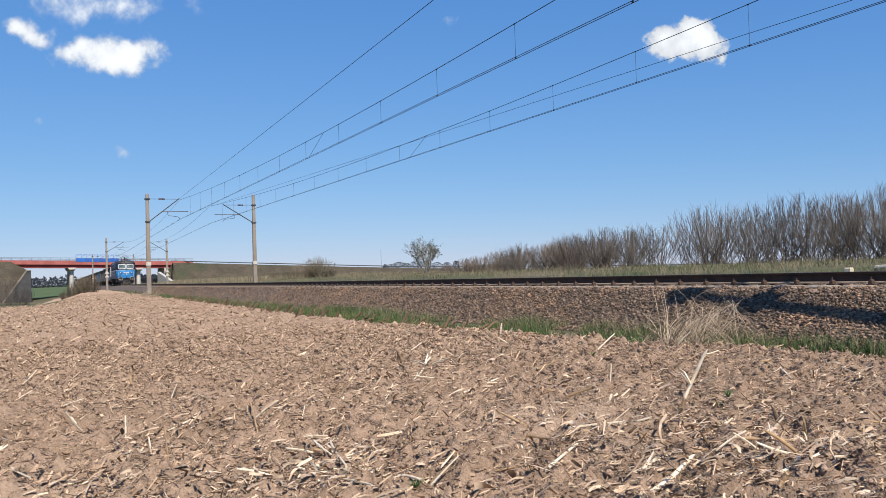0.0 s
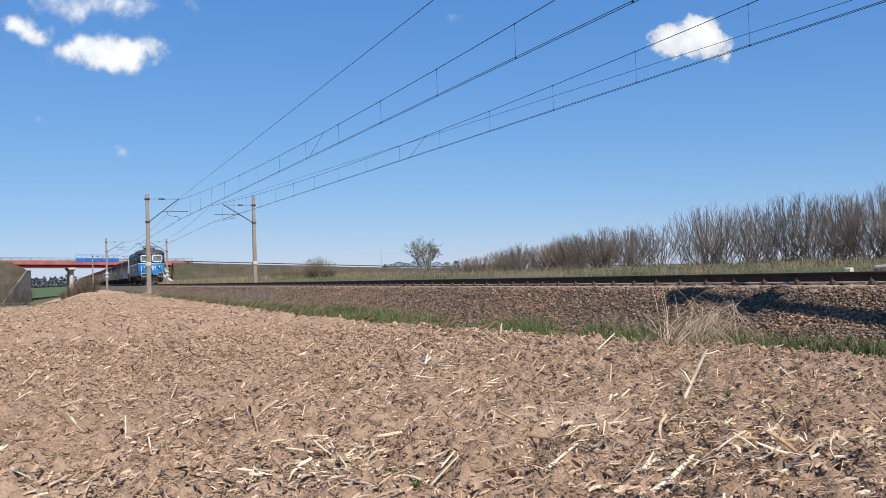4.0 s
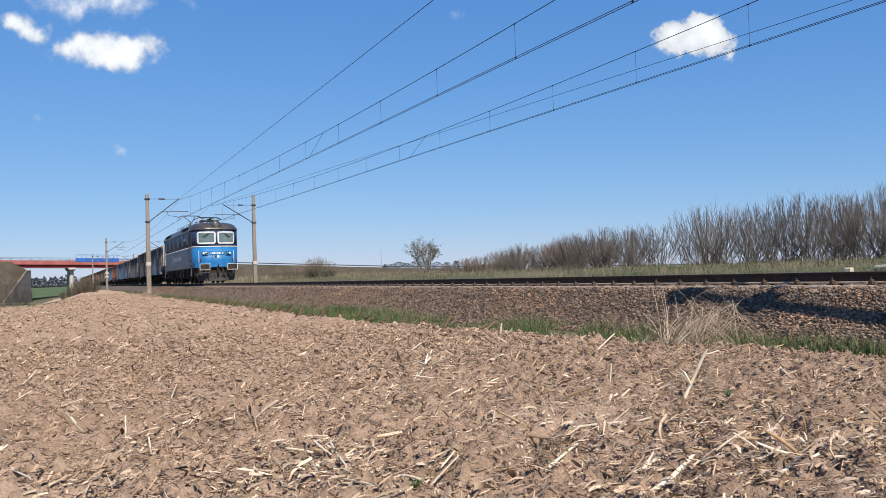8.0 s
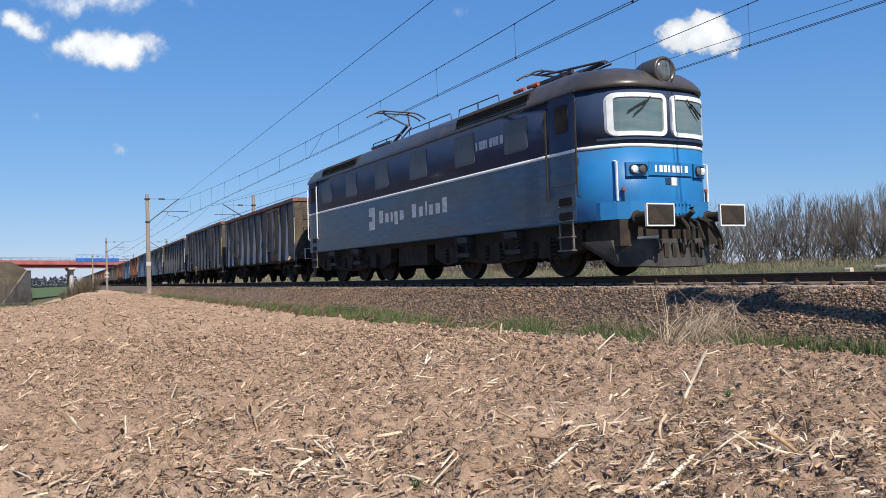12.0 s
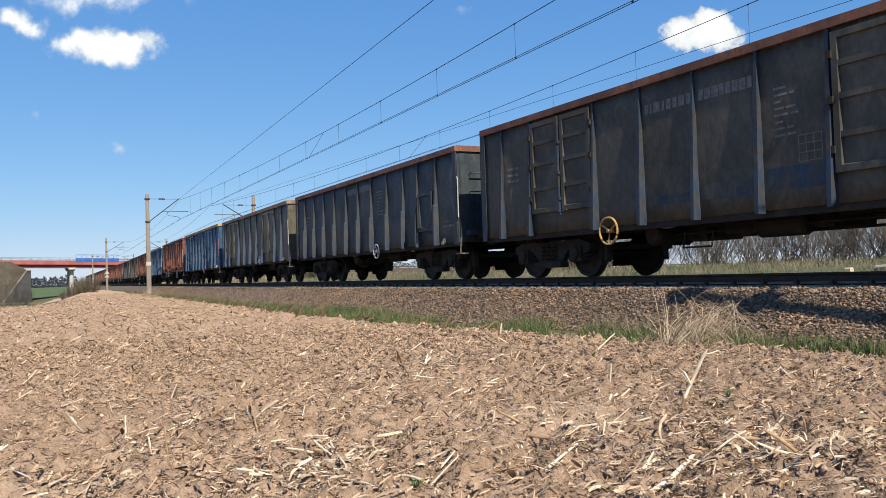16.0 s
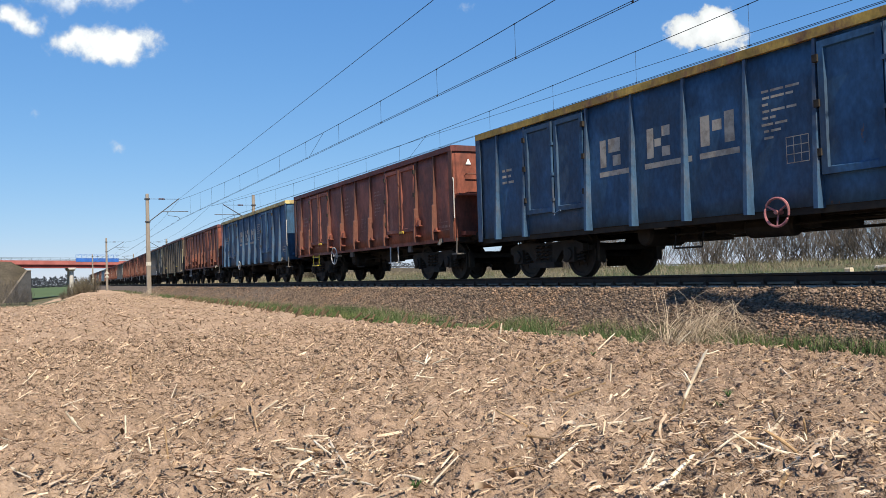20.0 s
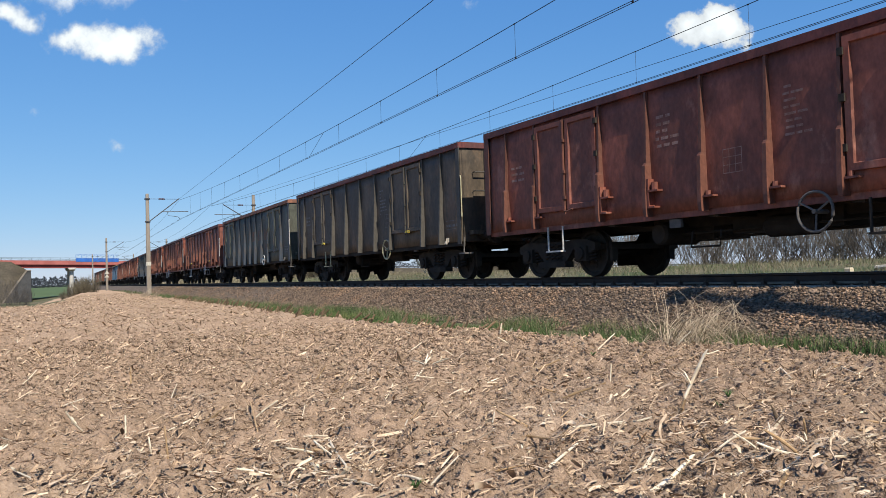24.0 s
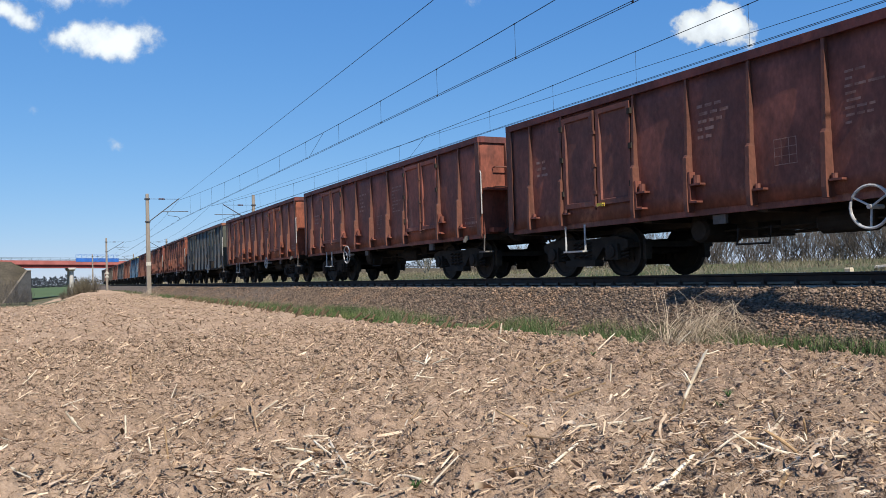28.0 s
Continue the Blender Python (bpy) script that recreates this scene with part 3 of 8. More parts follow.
def plant_shrubs():
    kinds = [shrub_parts(s, 1.0, 0.58, 56, 19, M_TWIG, 0.0052) for s in (1, 2, 3, 4, 5)]
    bushy = [shrub_parts(s, 1.0, 0.60, 80, 20, M_TWIGR, 0.0065) for s in (11, 12)]
    olive = [shrub_parts(s, 1.0, 0.62, 90, 22, M_TWIGO, 0.0085) for s in (13, 14)]
    rnd = random.Random(77)

    def shrub(x, y, h, pair, label, w=1.0):
        ob = tagged(new("bare_shrub"), label, "shrub", group="bare shrubs beyond the railway")
        ob.matrix_basis = Matrix.LocRotScale((x, y, ground_at(x, y) - 0.05), Euler((0, 0, rnd.uniform(0, 6.28))), (h * w, h * w, h))
        for nm, me in zip(("branchwork", "crown"), pair):
            c = new(nm, me)
            c.parent = ob
    # tall hedge, thinning to lower growth with distance
    x = -14.0
    while x > -32.3:
        h = float(np.interp(-x, [14, 21.5, 27, 31, 33.2], [3.55, 3.5, 3.42, 3.35, 3.05]))
        for y in (33.0, 35.6):
            shrub(x + rnd.uniform(-.5, .5), y + rnd.uniform(-.7, .7), h * rnd.uniform(0.93, 1.05), kinds[rnd.randrange(5)], "tall bare grey shrub with upright stems in a dense hedge", 1.0)
        x -= 1.9
    x = -37.0
    while x > -40.6:
        h = float(np.interp(-x, [36.2, 37.6, 39.5, 40.6], [2.5, 2.85, 2.8, 2.5]))
        for y in (33.5, 36.0):
            shrub(x + rnd.uniform(-.5, .5), y + rnd.uniform(-.8, .8), h * rnd.uniform(0.86, 1.06), kinds[rnd.randrange(5)], "bare grey rounded shrub in the grass", 1.1)
        x -= 1.3
    x = -42.0
    while x > -56:
        h = float(np.interp(-x, [42, 46, 49, 52, 56], [2.3, 2.35, 2.2, 1.85, 1.2]))
        for y in (33.5, 36.5):
            shrub(x + rnd.uniform(-.6, .6), y + rnd.uniform(-.8, .8), h * rnd.uniform(0.8, 1.08), bushy[rnd.randrange(2)] if rnd.random() < 0.6 else kinds[rnd.randrange(5)], "low bare reddish-brown shrub in dry grass", 1.1)
        x -= 1.25
    while x > -66:
        shrub(x, 37 + rnd.uniform(-1, 1), rnd.uniform(0.7, 1.1), bushy[rnd.randrange(2)], "low bare reddish-brown shrub in dry grass", 1.3)
        x -= 2.0
    shrub(-91.7, 35.0, 2.7, olive[0], "round olive-brown bare bush beside the railway", 1.0)
    for k in range(9):
        shrub(-86 - k * 3.1, 35.5 + rnd.uniform(-1.5, 1.5), rnd.uniform(0.8, 1.4), olive[k % 2], "low olive-brown scrub in dry grass", 1.5)
    for x, y, h in ((-119.4, 13.0, 2.9), (-119.6, 12.1, 2.7), (-119.2, 11.3, 2.2), (-119.6, 10.4, 1.7), (-119.0, 9.6, 1.2)):
        shrub(x, y, h, olive[rnd.randrange(2)], "brown bare bush at the foot of the railway bank", 0.8)
    for x, y, h in ((-200, 6.0, 6.0), (-203, 3.0, 6.5), (-201, 8.5, 4.0)):
        shrub(x, y, h, kinds[rnd.randrange(5)], "tall bare shrub before the bridge bank", 0.9)
    for x, y, h in ((-190, 68, 4.0), (-193, 72, 3.2)):
        shrub(x, y, h, bushy[1], "leafless bush at the foot of the embankment", 0.9)


plant_shrubs()


def small_tree(x, y, h):
    """A young tree with forked limbs, fine twigs and first leaves."""
    tree = tagged(new("young_tree"), "small budding tree with forked limbs in dry grass", "tree")
    tree.matrix_basis = pose(x, y, ground_at(x, y) - 0.05)
    rnd = random.Random(9)
    limbs, twigs = Sticks(), Sticks()
    lv, lf = [], []

    def grow(p, d, ln, r, depth):
        pts = [p]
        for k in range(3):
            d = (d + Vector((rnd.uniform(-.22, .22), rnd.uniform(-.22, .22), rnd.uniform(-.03, .14)))).normalized()
            pts.append(pts[-1] + d * ln / 3)
        (limbs if depth < 3 else twigs).add(pts, r, r * 0.55)
        if depth >= 2:
            for q in pts[1:]:
                for _ in range(1):
                    o = q + Vector((rnd.uniform(-.12, .12), rnd.uniform(-.12, .12), rnd.uniform(-.1, .12)))
                    s = rnd.uniform(0.04, 0.075)
                    u, v = Vector((rnd.uniform(-1, 1), rnd.uniform(-1, 1), rnd.uniform(-1, 1))).normalized() * s, Vector((rnd.uniform(-1, 1), rnd.uniform(-1, 1), rnd.uniform(-1, 1))).normalized() * s
                    n = len(lv)
                    lv.extend([o, o + u, o + u + v, o + v])
                    lf.append((n, n + 1, n + 2, n + 3))
        if depth < 5:
            for _ in range(3 if depth < 3 else 2):
                t = rnd.choice((1, 2, 3, 3))
                nd = (d + Vector((rnd.uniform(-1, 1), rnd.uniform(-1, 1), rnd.uniform(-.15, .4)))).normalized()
                grow(pts[t], nd, ln * rnd.uniform(0.62, 0.85), r * 0.6, depth + 1)
    for k in range(5):
        a_ = k * 1.26 + 0.4
        grow(Vector((0, 0, 0.0)), Vector((math.cos(a_) * 0.8, math.sin(a_) * 0.8, 1)).normalized(), h * 0.36, 0.075, 0)
    for nm, me in (("trunk", limbs.mesh("trunk", M_BARK)), ("crown", twigs.mesh("crown", M_BARK))):
        new(nm, me).parent = tree
    raw("foliage", lv, lf, M_LEAF).parent = tree


small_tree(-64.6, 35.0, 3.3)


def blades(name, n, place, hgt, material, label, category, width=0.006, bend=0.35, seed=3, scale_w=None):
    """Grass as one sheet of single blades: place gives x, y arrays; each blade is a bent strip of two quads."""
    r = np.random.RandomState(seed)
    x, y, z = place(r, n)
    n = len(x)
    h = hgt(r, x, y)
    a_ = r.uniform(0, math.tau, n)
    b_ = r.uniform(0, math.tau, n)
    w = (width if scale_w is None else scale_w(x)) * r.uniform(0.7, 1.4, n)
    lean = r.uniform(0.05, bend, n) * h
    dx, dy = np.cos(a_) * w, np.sin(a_) * w
    lx, ly = np.cos(b_) * lean, np.sin(b_) * lean
    lv = []
    for f, ww in ((0, 1.0), (0.55, 0.8), (1.0, 0.12)):
        o = f * f
        for s in (-1, 1):
            lv.append(np.stack([x + s * dx * ww + lx * o, y + s * dy * ww + ly * o, z + h * f * (1 - 0.25 * f * np.abs(lean / np.maximum(h, 1e-3)))], -1))
    v = np.stack(lv, 1).reshape(-1, 3)
    i = np.arange(n)[:, None] * 6
    f = np.concatenate([i + np.array([[0, 1, 3, 2]]), i + np.array([[2, 3, 5, 4]])], 1).reshape(-1, 4)
    return tagged(fast_mesh(name, v, f, material), label, category, kind="stuff")


def verge(lo, hi, x0, x1, density_power=1.0):
    def place(r, n):
        u = r.uniform(0, 1, n) ** density_power
        x = x1 + (x0 - x1) * u
        off = r.uniform(0, 1, n)
        off = lo + (hi - lo) * off
        y = ty_v(x) + off
        keep = (fbm(x * 1.3, y * 1.3, 3, 17) > 0.37) & (y > edge_v(x) - 0.05)
        x, y = x[keep], y[keep]
        return x, y, ground_z(x, y) - 0.02
    return place


blades("verge_grass", 62000, verge(-3.95, -2.35, -75, -4.5, 1.7), lambda r, x, y: r.uniform(0.07, 0.22, len(x)) * (0.6 + 0.8 * fbm(x * 0.9, y * 0.9, 2, 40)), M_GRASS, "fresh green grass along the foot of the ballast", "grass", 0.0038, 0.9)
blades("verge_grass", 15000, verge(-3.9, -2.5, -64, -17, 1.0), lambda r, x, y: r.uniform(0.10, 0.24, len(x)) * (0.5 + fbm(x * 0.5, y * 0.5, 2, 42)), M_GRASS, "fresh green grass along the foot of the ballast", "grass", 0.008, 0.9, 7)
blades("verge_grass", 12000, verge(-4.6, -2.7, -190, -75, 1.0), lambda r, x, y: r.uniform(0.15, 0.4, len(x)), M_MEADOW, "rough grass beside the railway bank", "grass", 0.02, 0.6, 5)
blades("dry_grass", 9000, verge(-3.3, -2.2, -70, -4.5, 1.3), lambda r, x, y: r.uniform(0.12, 0.38, len(x)), M_DRYG, "dry pale grass stalks among the ballast foot", "grass", 0.003, 0.9, 6)


def meadow(y0, y1, x0, x1, p=1.0):
    def place(r, n):
        x = x1 + (x0 - x1) * r.uniform(0, 1, n) ** p
        y = y0 + (y1 - y0) * r.uniform(0, 1, n)
        y = y + (ty_v(x) - D0)
        return x, y, ground_z(x, y) - 0.02
    return place


blades("meadow_grass", 32000, meadow(18.6, 33.5, -100, -8, 1.3), lambda r, x, y: r.uniform(0.05, 0.28, len(x)) * (0.25 + 2.2 * np.clip(fbm(x * 0.6, y * 0.6, 3, 50) - 0.28, 0, 1)), M_MEADOW, "tall mixed green and straw grass beyond the railway", "grass", 0.007, 1.2, 8)
blades("meadow_grass", 18000, meadow(18.6, 33.5, -100, -8, 1.2), lambda r, x, y: r.uniform(0.12, 0.55, len(x)) * (0.15 + 2.4 * np.clip(fbm(x * 0.45, y * 0.45, 3, 60) - 0.33, 0, 1)), M_DRYG, "tall dry straw grass beyond the railway", "grass", 0.006, 1.0, 9)
blades("meadow_grass", 12000, meadow(19, 60, -200, -95, 1.0), lambda r, x, y: r.uniform(0.3, 0.8, len(x)), M_DRYG, "tall dry straw grass along the railway", "grass", 0.035, 0.5, 10)


M_TUFT = mat("pale_dry_grass", (0.44, 0.345, 0.245), (0.29, 0.215, 0.145), 3, 0.85, 0, isle=0.35, spec=0.2)


def tuft(x, y, n, h, spread, seed, label, az=1.0, fan=1.0, arch=0.85, low=0.5):
    """A clump of long dry blades rising from one root and arching over one way, with a matted foot."""
    rnd = random.Random(seed)
    st = Sticks()
    z = max(ground_at(x, y), 0.0)
    for i in range(int(n * 1.5)):
        mat_ = rnd.random() < low
        a_ = rnd.uniform(0, 6.28) if mat_ else rnd.gauss(az, fan)
        bx, by = rnd.gauss(0, spread * 0.5), rnd.gauss(0, 0.10)
        ln = h * (rnd.uniform(0.2, 0.6) if mat_ else rnd.uniform(0.7, 1.45))
        el = rnd.uniform(0.5, 1.3) if mat_ else rnd.gauss(1.05, 0.22)
        drop = rnd.uniform(0.8, 3.4) * (arch if not mat_ else 1.0)
        q = Vector((bx, by, 0))
        pts = [tuple(q)]
        for k in range(7):
            e_ = el - drop * ((k + 1) / 7) ** 1.5
            q = q + Vector((math.cos(a_) * math.cos(e_), math.sin(a_) * math.cos(e_), math.sin(e_))) * ln / 7
            q.z = max(q.z, 0.01)
            pts.append(tuple(q))
        st.add(pts, rnd.uniform(0.003, 0.0065), 0.002)
    ob = new("dry_grass_tuft", st.mesh("dry_grass_tuft", M_TUFT))
    ob.location = (x, y, z)
    tagged(ob, label, "grass tuft", group="dry grass tufts")


for px, py, n, h, s, seed, az in ((1165, 612, 120, 0.85, 0.25, 1, 0.1), (1190, 618, 120, 0.8, 0.3, 2, 0.4), (1235, 608, 210, 0.68, 0.45, 3, 0.9), (1285, 604, 190, 0.6, 0.45, 4, 1.4), (1330, 598, 80, 0.4, 0.35, 5, 0.2),
                                  (1490, 608, 90, 0.7, 0.3, 6, 0.9), (1510, 600, 110, 0.75, 0.25, 7, 0.4), (1555, 590, 120, 0.8, 0.25, 8, 0.8), (1090, 590, 40, 0.42, 0.2, 9, 0.2), (1000, 583, 50, 0.36, 0.3, 10, 0.1), (905, 575, 50, 0.32, 0.3, 14, 0.1), (1400, 612, 30, 0.4, 0.3, 15, 0.2)):
    f_ = STAND.to_3x3() @ Vector(((px - 784) / 1442.07, -(py - 441) / 1442.07, -1))
    k_ = -(CAM_Z - 0.02) / f_.z
    tuft(f_.x * k_, f_.y * k_ + 0.15, n, h, s, seed, "clump of long arching dry straw grass", az + 0.85)
for x, y, n, h, s, seed in ((-67.5, 11.2, 120, 0.9, 1.0, 11), (-65.5, 11.0, 90, 0.7, 0.9, 12), (-62.0, 11.0, 70, 0.6, 0.9, 13)):
    tuft(x, y, n, h, s, seed, "dry straw grass round the foot of a mast")


# ---- distance ----
def far_tree(x, y, h, w, seed):
    tree = tagged(new("distant_tree"), "dark distant tree on the horizon", "tree", group="distant trees")
    tree.matrix_basis = pose(x, y, ground_at(x, y) - 0.2)
    rnd = random.Random(seed)
    bm = bmesh.new()
    tube(bm, [(0, 0, 0), (0, 0, h * 0.5)], 0.25, 6, 0.12)
    part("trunk", bm, M_FARTREE, tree)
    vs, fs = [], []
    for i in range(1300):
        a_, rr, zz = rnd.uniform(0, 6.28), rnd.random() ** 0.5, rnd.uniform(0.12, 1.0)
        prof = math.sin(math.pi * min(zz * 0.85 + 0.12, 1)) ** 0.6
        c = Vector((math.cos(a_) * rr * w * prof, math.sin(a_) * rr * w * prof, h * zz))
        s = rnd.uniform(0.08, 0.22) * h / 6
        q = [c + Vector((rnd.uniform(-s, s), rnd.uniform(-s, s), rnd.uniform(-s, s))) for _ in range(4)]
        n = len(vs)
        vs.extend(q)
        fs.extend([(n, n + 1, n + 2), (n, n + 2, n + 3), (n, n + 1, n + 3), (n + 1, n + 2, n + 3)])
    raw("crown", vs, fs, M_FARTREE).parent = tree


for k, (px, dist, h, w) in enumerate(((692, 330, 5.0, 4), (705, 320, 5.6, 4.5), (718, 335, 5.4, 4.5), (790, 330, 5, 3), (806, 325, 5.4, 2), (772, 345, 5.4, 4), (648, 420, 4.4, 5), (604, 420, 5.6, 1.2), (681, 380, 5.6, 2.0), (733, 360, 6.2, 4.5), (750, 350, 5.8, 5))):
    b = YAW - math.atan((px - 784) / 1442.0)
    far_tree(-math.sin(b) * dist, math.cos(b) * dist, h, w, k + 20)


def far_wood():
    rnd = random.Random(5)
    vs, fs = [], []
    for px0, px1, dist, h, n in ((-60, 135, 620, 14, 4800), (225, 292, 560, 13, 4000), (135, 225, 640, 9, 900), (820, 900, 420, 3, 400)):
        for i in range(n):
            px = rnd.uniform(px0, px1)
            b = YAW - math.atan((px - 784) / 1442.0)
            d = dist * rnd.uniform(0.95, 1.08)
            top = h * (0.45 + 0.55 * noise.noise((px * 0.06, dist, 0)) ** 2 + 0.35 * noise.noise((px * 0.15, dist, 3)))
            c = Vector((-math.sin(b) * d, math.cos(b) * d, rnd.uniform(-1, max(top, 1.5))))
            q = [c + Vector((rnd.uniform(-0.7, 0.7), rnd.uniform(-0.7, 0.7), rnd.uniform(-0.6, 0.6))) for _ in range(4)]
            m = len(vs)
            vs.extend(q)
            fs.extend([(m, m + 1, m + 2), (m, m + 2, m + 3), (m, m + 1, m + 3), (m + 1, m + 2, m + 3)])
    tagged(raw("far_wood", vs, fs, M_FARTREE), "dark line of distant woods on the horizon", "woods", kind="stuff")


far_wood()


def far_things():
    b = YAW - math.atan((674 - 784) / 1442.0)
    bm = bmesh.new()
    x, y = -math.sin(b) * 700, math.cos(b) * 700
    tube(bm, [(x, y, 0), (x, y, 23)], 0.22, 6, 0.08)
    part_ob = part("radio_mast", bm, M_STEEL)
    tagged(part_ob, "thin grey distant radio mast", "mast")
    for px, w, d in ((838, 9, 430), (868, 6, 430)):
        b = YAW - math.atan((px - 784) / 1442.0)
        x, y = -math.sin(b) * d, math.cos(b) * d
        house = tagged(new("distant_house"), "low pale distant farm building with grey roof", "house", group="distant houses")
        house.matrix_basis = pose(x, y, ground_at(x, y) - 0.2, 0, 0, 60)
        bm = bmesh.new()
        box(bm, -w / 2, w / 2, -3, 3, 0, 2.8)
        part("wall", bm, M_BCONC, house)
        bm = bmesh.new()
        loft(bm, [[(xx, -3.4, 2.7), (xx, 3.4, 2.7), (xx, 0, 4.6)] for xx in (-w / 2 - 0.3, w / 2 + 0.3)])
        part("roof", bm, M_GALV, house)


far_things()


# ---- field litter ----
M_STALK = mat("bleached_maize_stalk", (0.78, 0.66, 0.50), (0.60, 0.45, 0.29), 14, 0.7, 0.002, obj=0.3, stretch=(1, 1, 0.12), c3=(0.84, 0.76, 0.62), s3=7, c4=(0.26, 0.16, 0.085), s4=5, e4=(0.6, 0.75))
M_STALKD = mat("weathered_maize_stalk", (0.42, 0.27, 0.14), (0.25, 0.15, 0.078), 14, 0.8, 0.002, obj=0.35, stretch=(1, 1, 0.12), c3=(0.56, 0.41, 0.24), s3=6)
M_STUB = mat("brown_stubble", (0.20, 0.125, 0.068), (0.13, 0.08, 0.045), 14, 0.85, 0.001, obj=0.35)
M_LITTER = mat("maize_leaf_litter", (0.58, 0.425, 0.285), (0.34, 0.225, 0.14), 3, 0.85, 0, isle=0.55, spec=0.3)
M_WEED = mat("weed_leaf", (0.07, 0.13, 0.03), None, 5, 0.8, 0, isle=0.3)


def soil_z(x, y):
    xs, t, z = FIELD
    tt = y - float(edge_v(np.array([x]))[0])
    i = int(np.clip(np.searchsorted(xs, x), 1, len(xs) - 1))
    j = int(np.clip(np.searchsorted(t[0], tt), 1, t.shape[1] - 2))
    return float(z[i, j])


def soil_zv(x, y):
    xs, t, z = FIELD
    tt = y - edge_v(x)
    i = np.clip(np.searchsorted(xs, x), 1, len(xs) - 1)
    j = np.clip(np.searchsorted(t[0], tt), 1, t.shape[1] - 2)
    return z[i, j]


def clods():
    """Crumbs and clods of soil, each a dented small rock."""
    base = np.array([(0, 0, 1), (0.95, 0.1, 0.1), (-0.1, 0.9, 0.15), (-0.9, -0.1, 0.2), (0.15, -0.9, 0.05), (0, 0, -0.8)])
    tri = np.array([(0, 1, 2), (0, 2, 3), (0, 3, 4), (0, 4, 1), (5, 2, 1), (5, 3, 2), (5, 4, 3), (5, 1, 4)])
    r = np.random.RandomState(12)
    n = 50000
    x = np.concatenate([-15 * r.uniform(0, 1, n) ** 1.2 + 0.6, r.uniform(-70, -13, 16000)])
    lim = edge_v(x)
    y = lim - (lim + 0.6) * r.uniform(0, 1, len(x))
    far = np.hypot(x, y)
    s = np.minimum(0.006 + 0.0065 * r.pareto(2.5, len(x)), 0.034) * np.clip(far / 8, 0.8, 1.8)
    z = soil_zv(x, y) + s * 0.1
    n = len(x)
    a_ = r.uniform(0, math.tau, n)
    ca, sa = np.cos(a_)[:, None], np.sin(a_)[:, None]
    v = base[None] * (1 + r.uniform(-0.55, 0.6, (n, 6, 1))) + r.uniform(-0.25, 0.25, (n, 6, 3))
    v = v * np.stack([s * r.uniform(0.8, 1.5, n), s * r.uniform(0.8, 1.3, n), s * r.uniform(0.65, 1.2, n)], -1)[:, None]
    vx, vy = v[..., 0] * ca - v[..., 1] * sa, v[..., 0] * sa + v[..., 1] * ca
    v = np.stack([vx + x[:, None], vy + y[:, None], v[..., 2] + z[:, None]], -1).reshape(-1, 3)
    f = (tri[None] + np.arange(n)[:, None, None] * 6).reshape(-1, 3)
    tagged(fast_mesh("soil_clods", v, f, M_CLOD), "loose brown clods and crumbs of dry soil", "soil", kind="stuff")


def crumbs():
    """Fine crumbs that roughen the whole near field: small skewed wedges of four faces."""
    base = np.array([(0.0, 0.0, 0.95), (1.0, 0.0, -0.25), (-0.5, 0.87, -0.25), (-0.5, -0.87, -0.25)])
    tri = np.array([(0, 1, 2), (0, 2, 3), (0, 3, 1), (1, 3, 2)])
    r = np.random.RandomState(52)
    n = 135000
    x = -17 * r.uniform(0, 1, n) ** 1.15 + 0.4
    lim = edge_v(x)
    y = lim - (lim + 0.5) * r.uniform(0, 1, n)
    far = np.hypot(x, y)
    s = r.uniform(0.005, 0.013, n) * np.clip(far / 6, 0.85, 2.0)
    z = soil_zv(x, y) + s * 0.15
    a_ = r.uniform(0, math.tau, n)
    ca, sa = np.cos(a_)[:, None], np.sin(a_)[:, None]
    v = (base[None] * (1 + r.uniform(-0.4, 0.4, (n, 4, 1))) + r.uniform(-0.3, 0.3, (n, 4, 3))) * s[:, None, None]
    v = np.stack([v[..., 0] * ca - v[..., 1] * sa + x[:, None], v[..., 0] * sa + v[..., 1] * ca + y[:, None], v[..., 2] + z[:, None]], -1).reshape(-1, 3)
    f = (tri[None] + np.arange(n)[:, None, None] * 4).reshape(-1, 3)
    tagged(fast_mesh("soil_crumbs", v, f, M_CLOD), "fine dry crumbs of brown soil", "soil", kind="stuff")


clods()
crumbs()


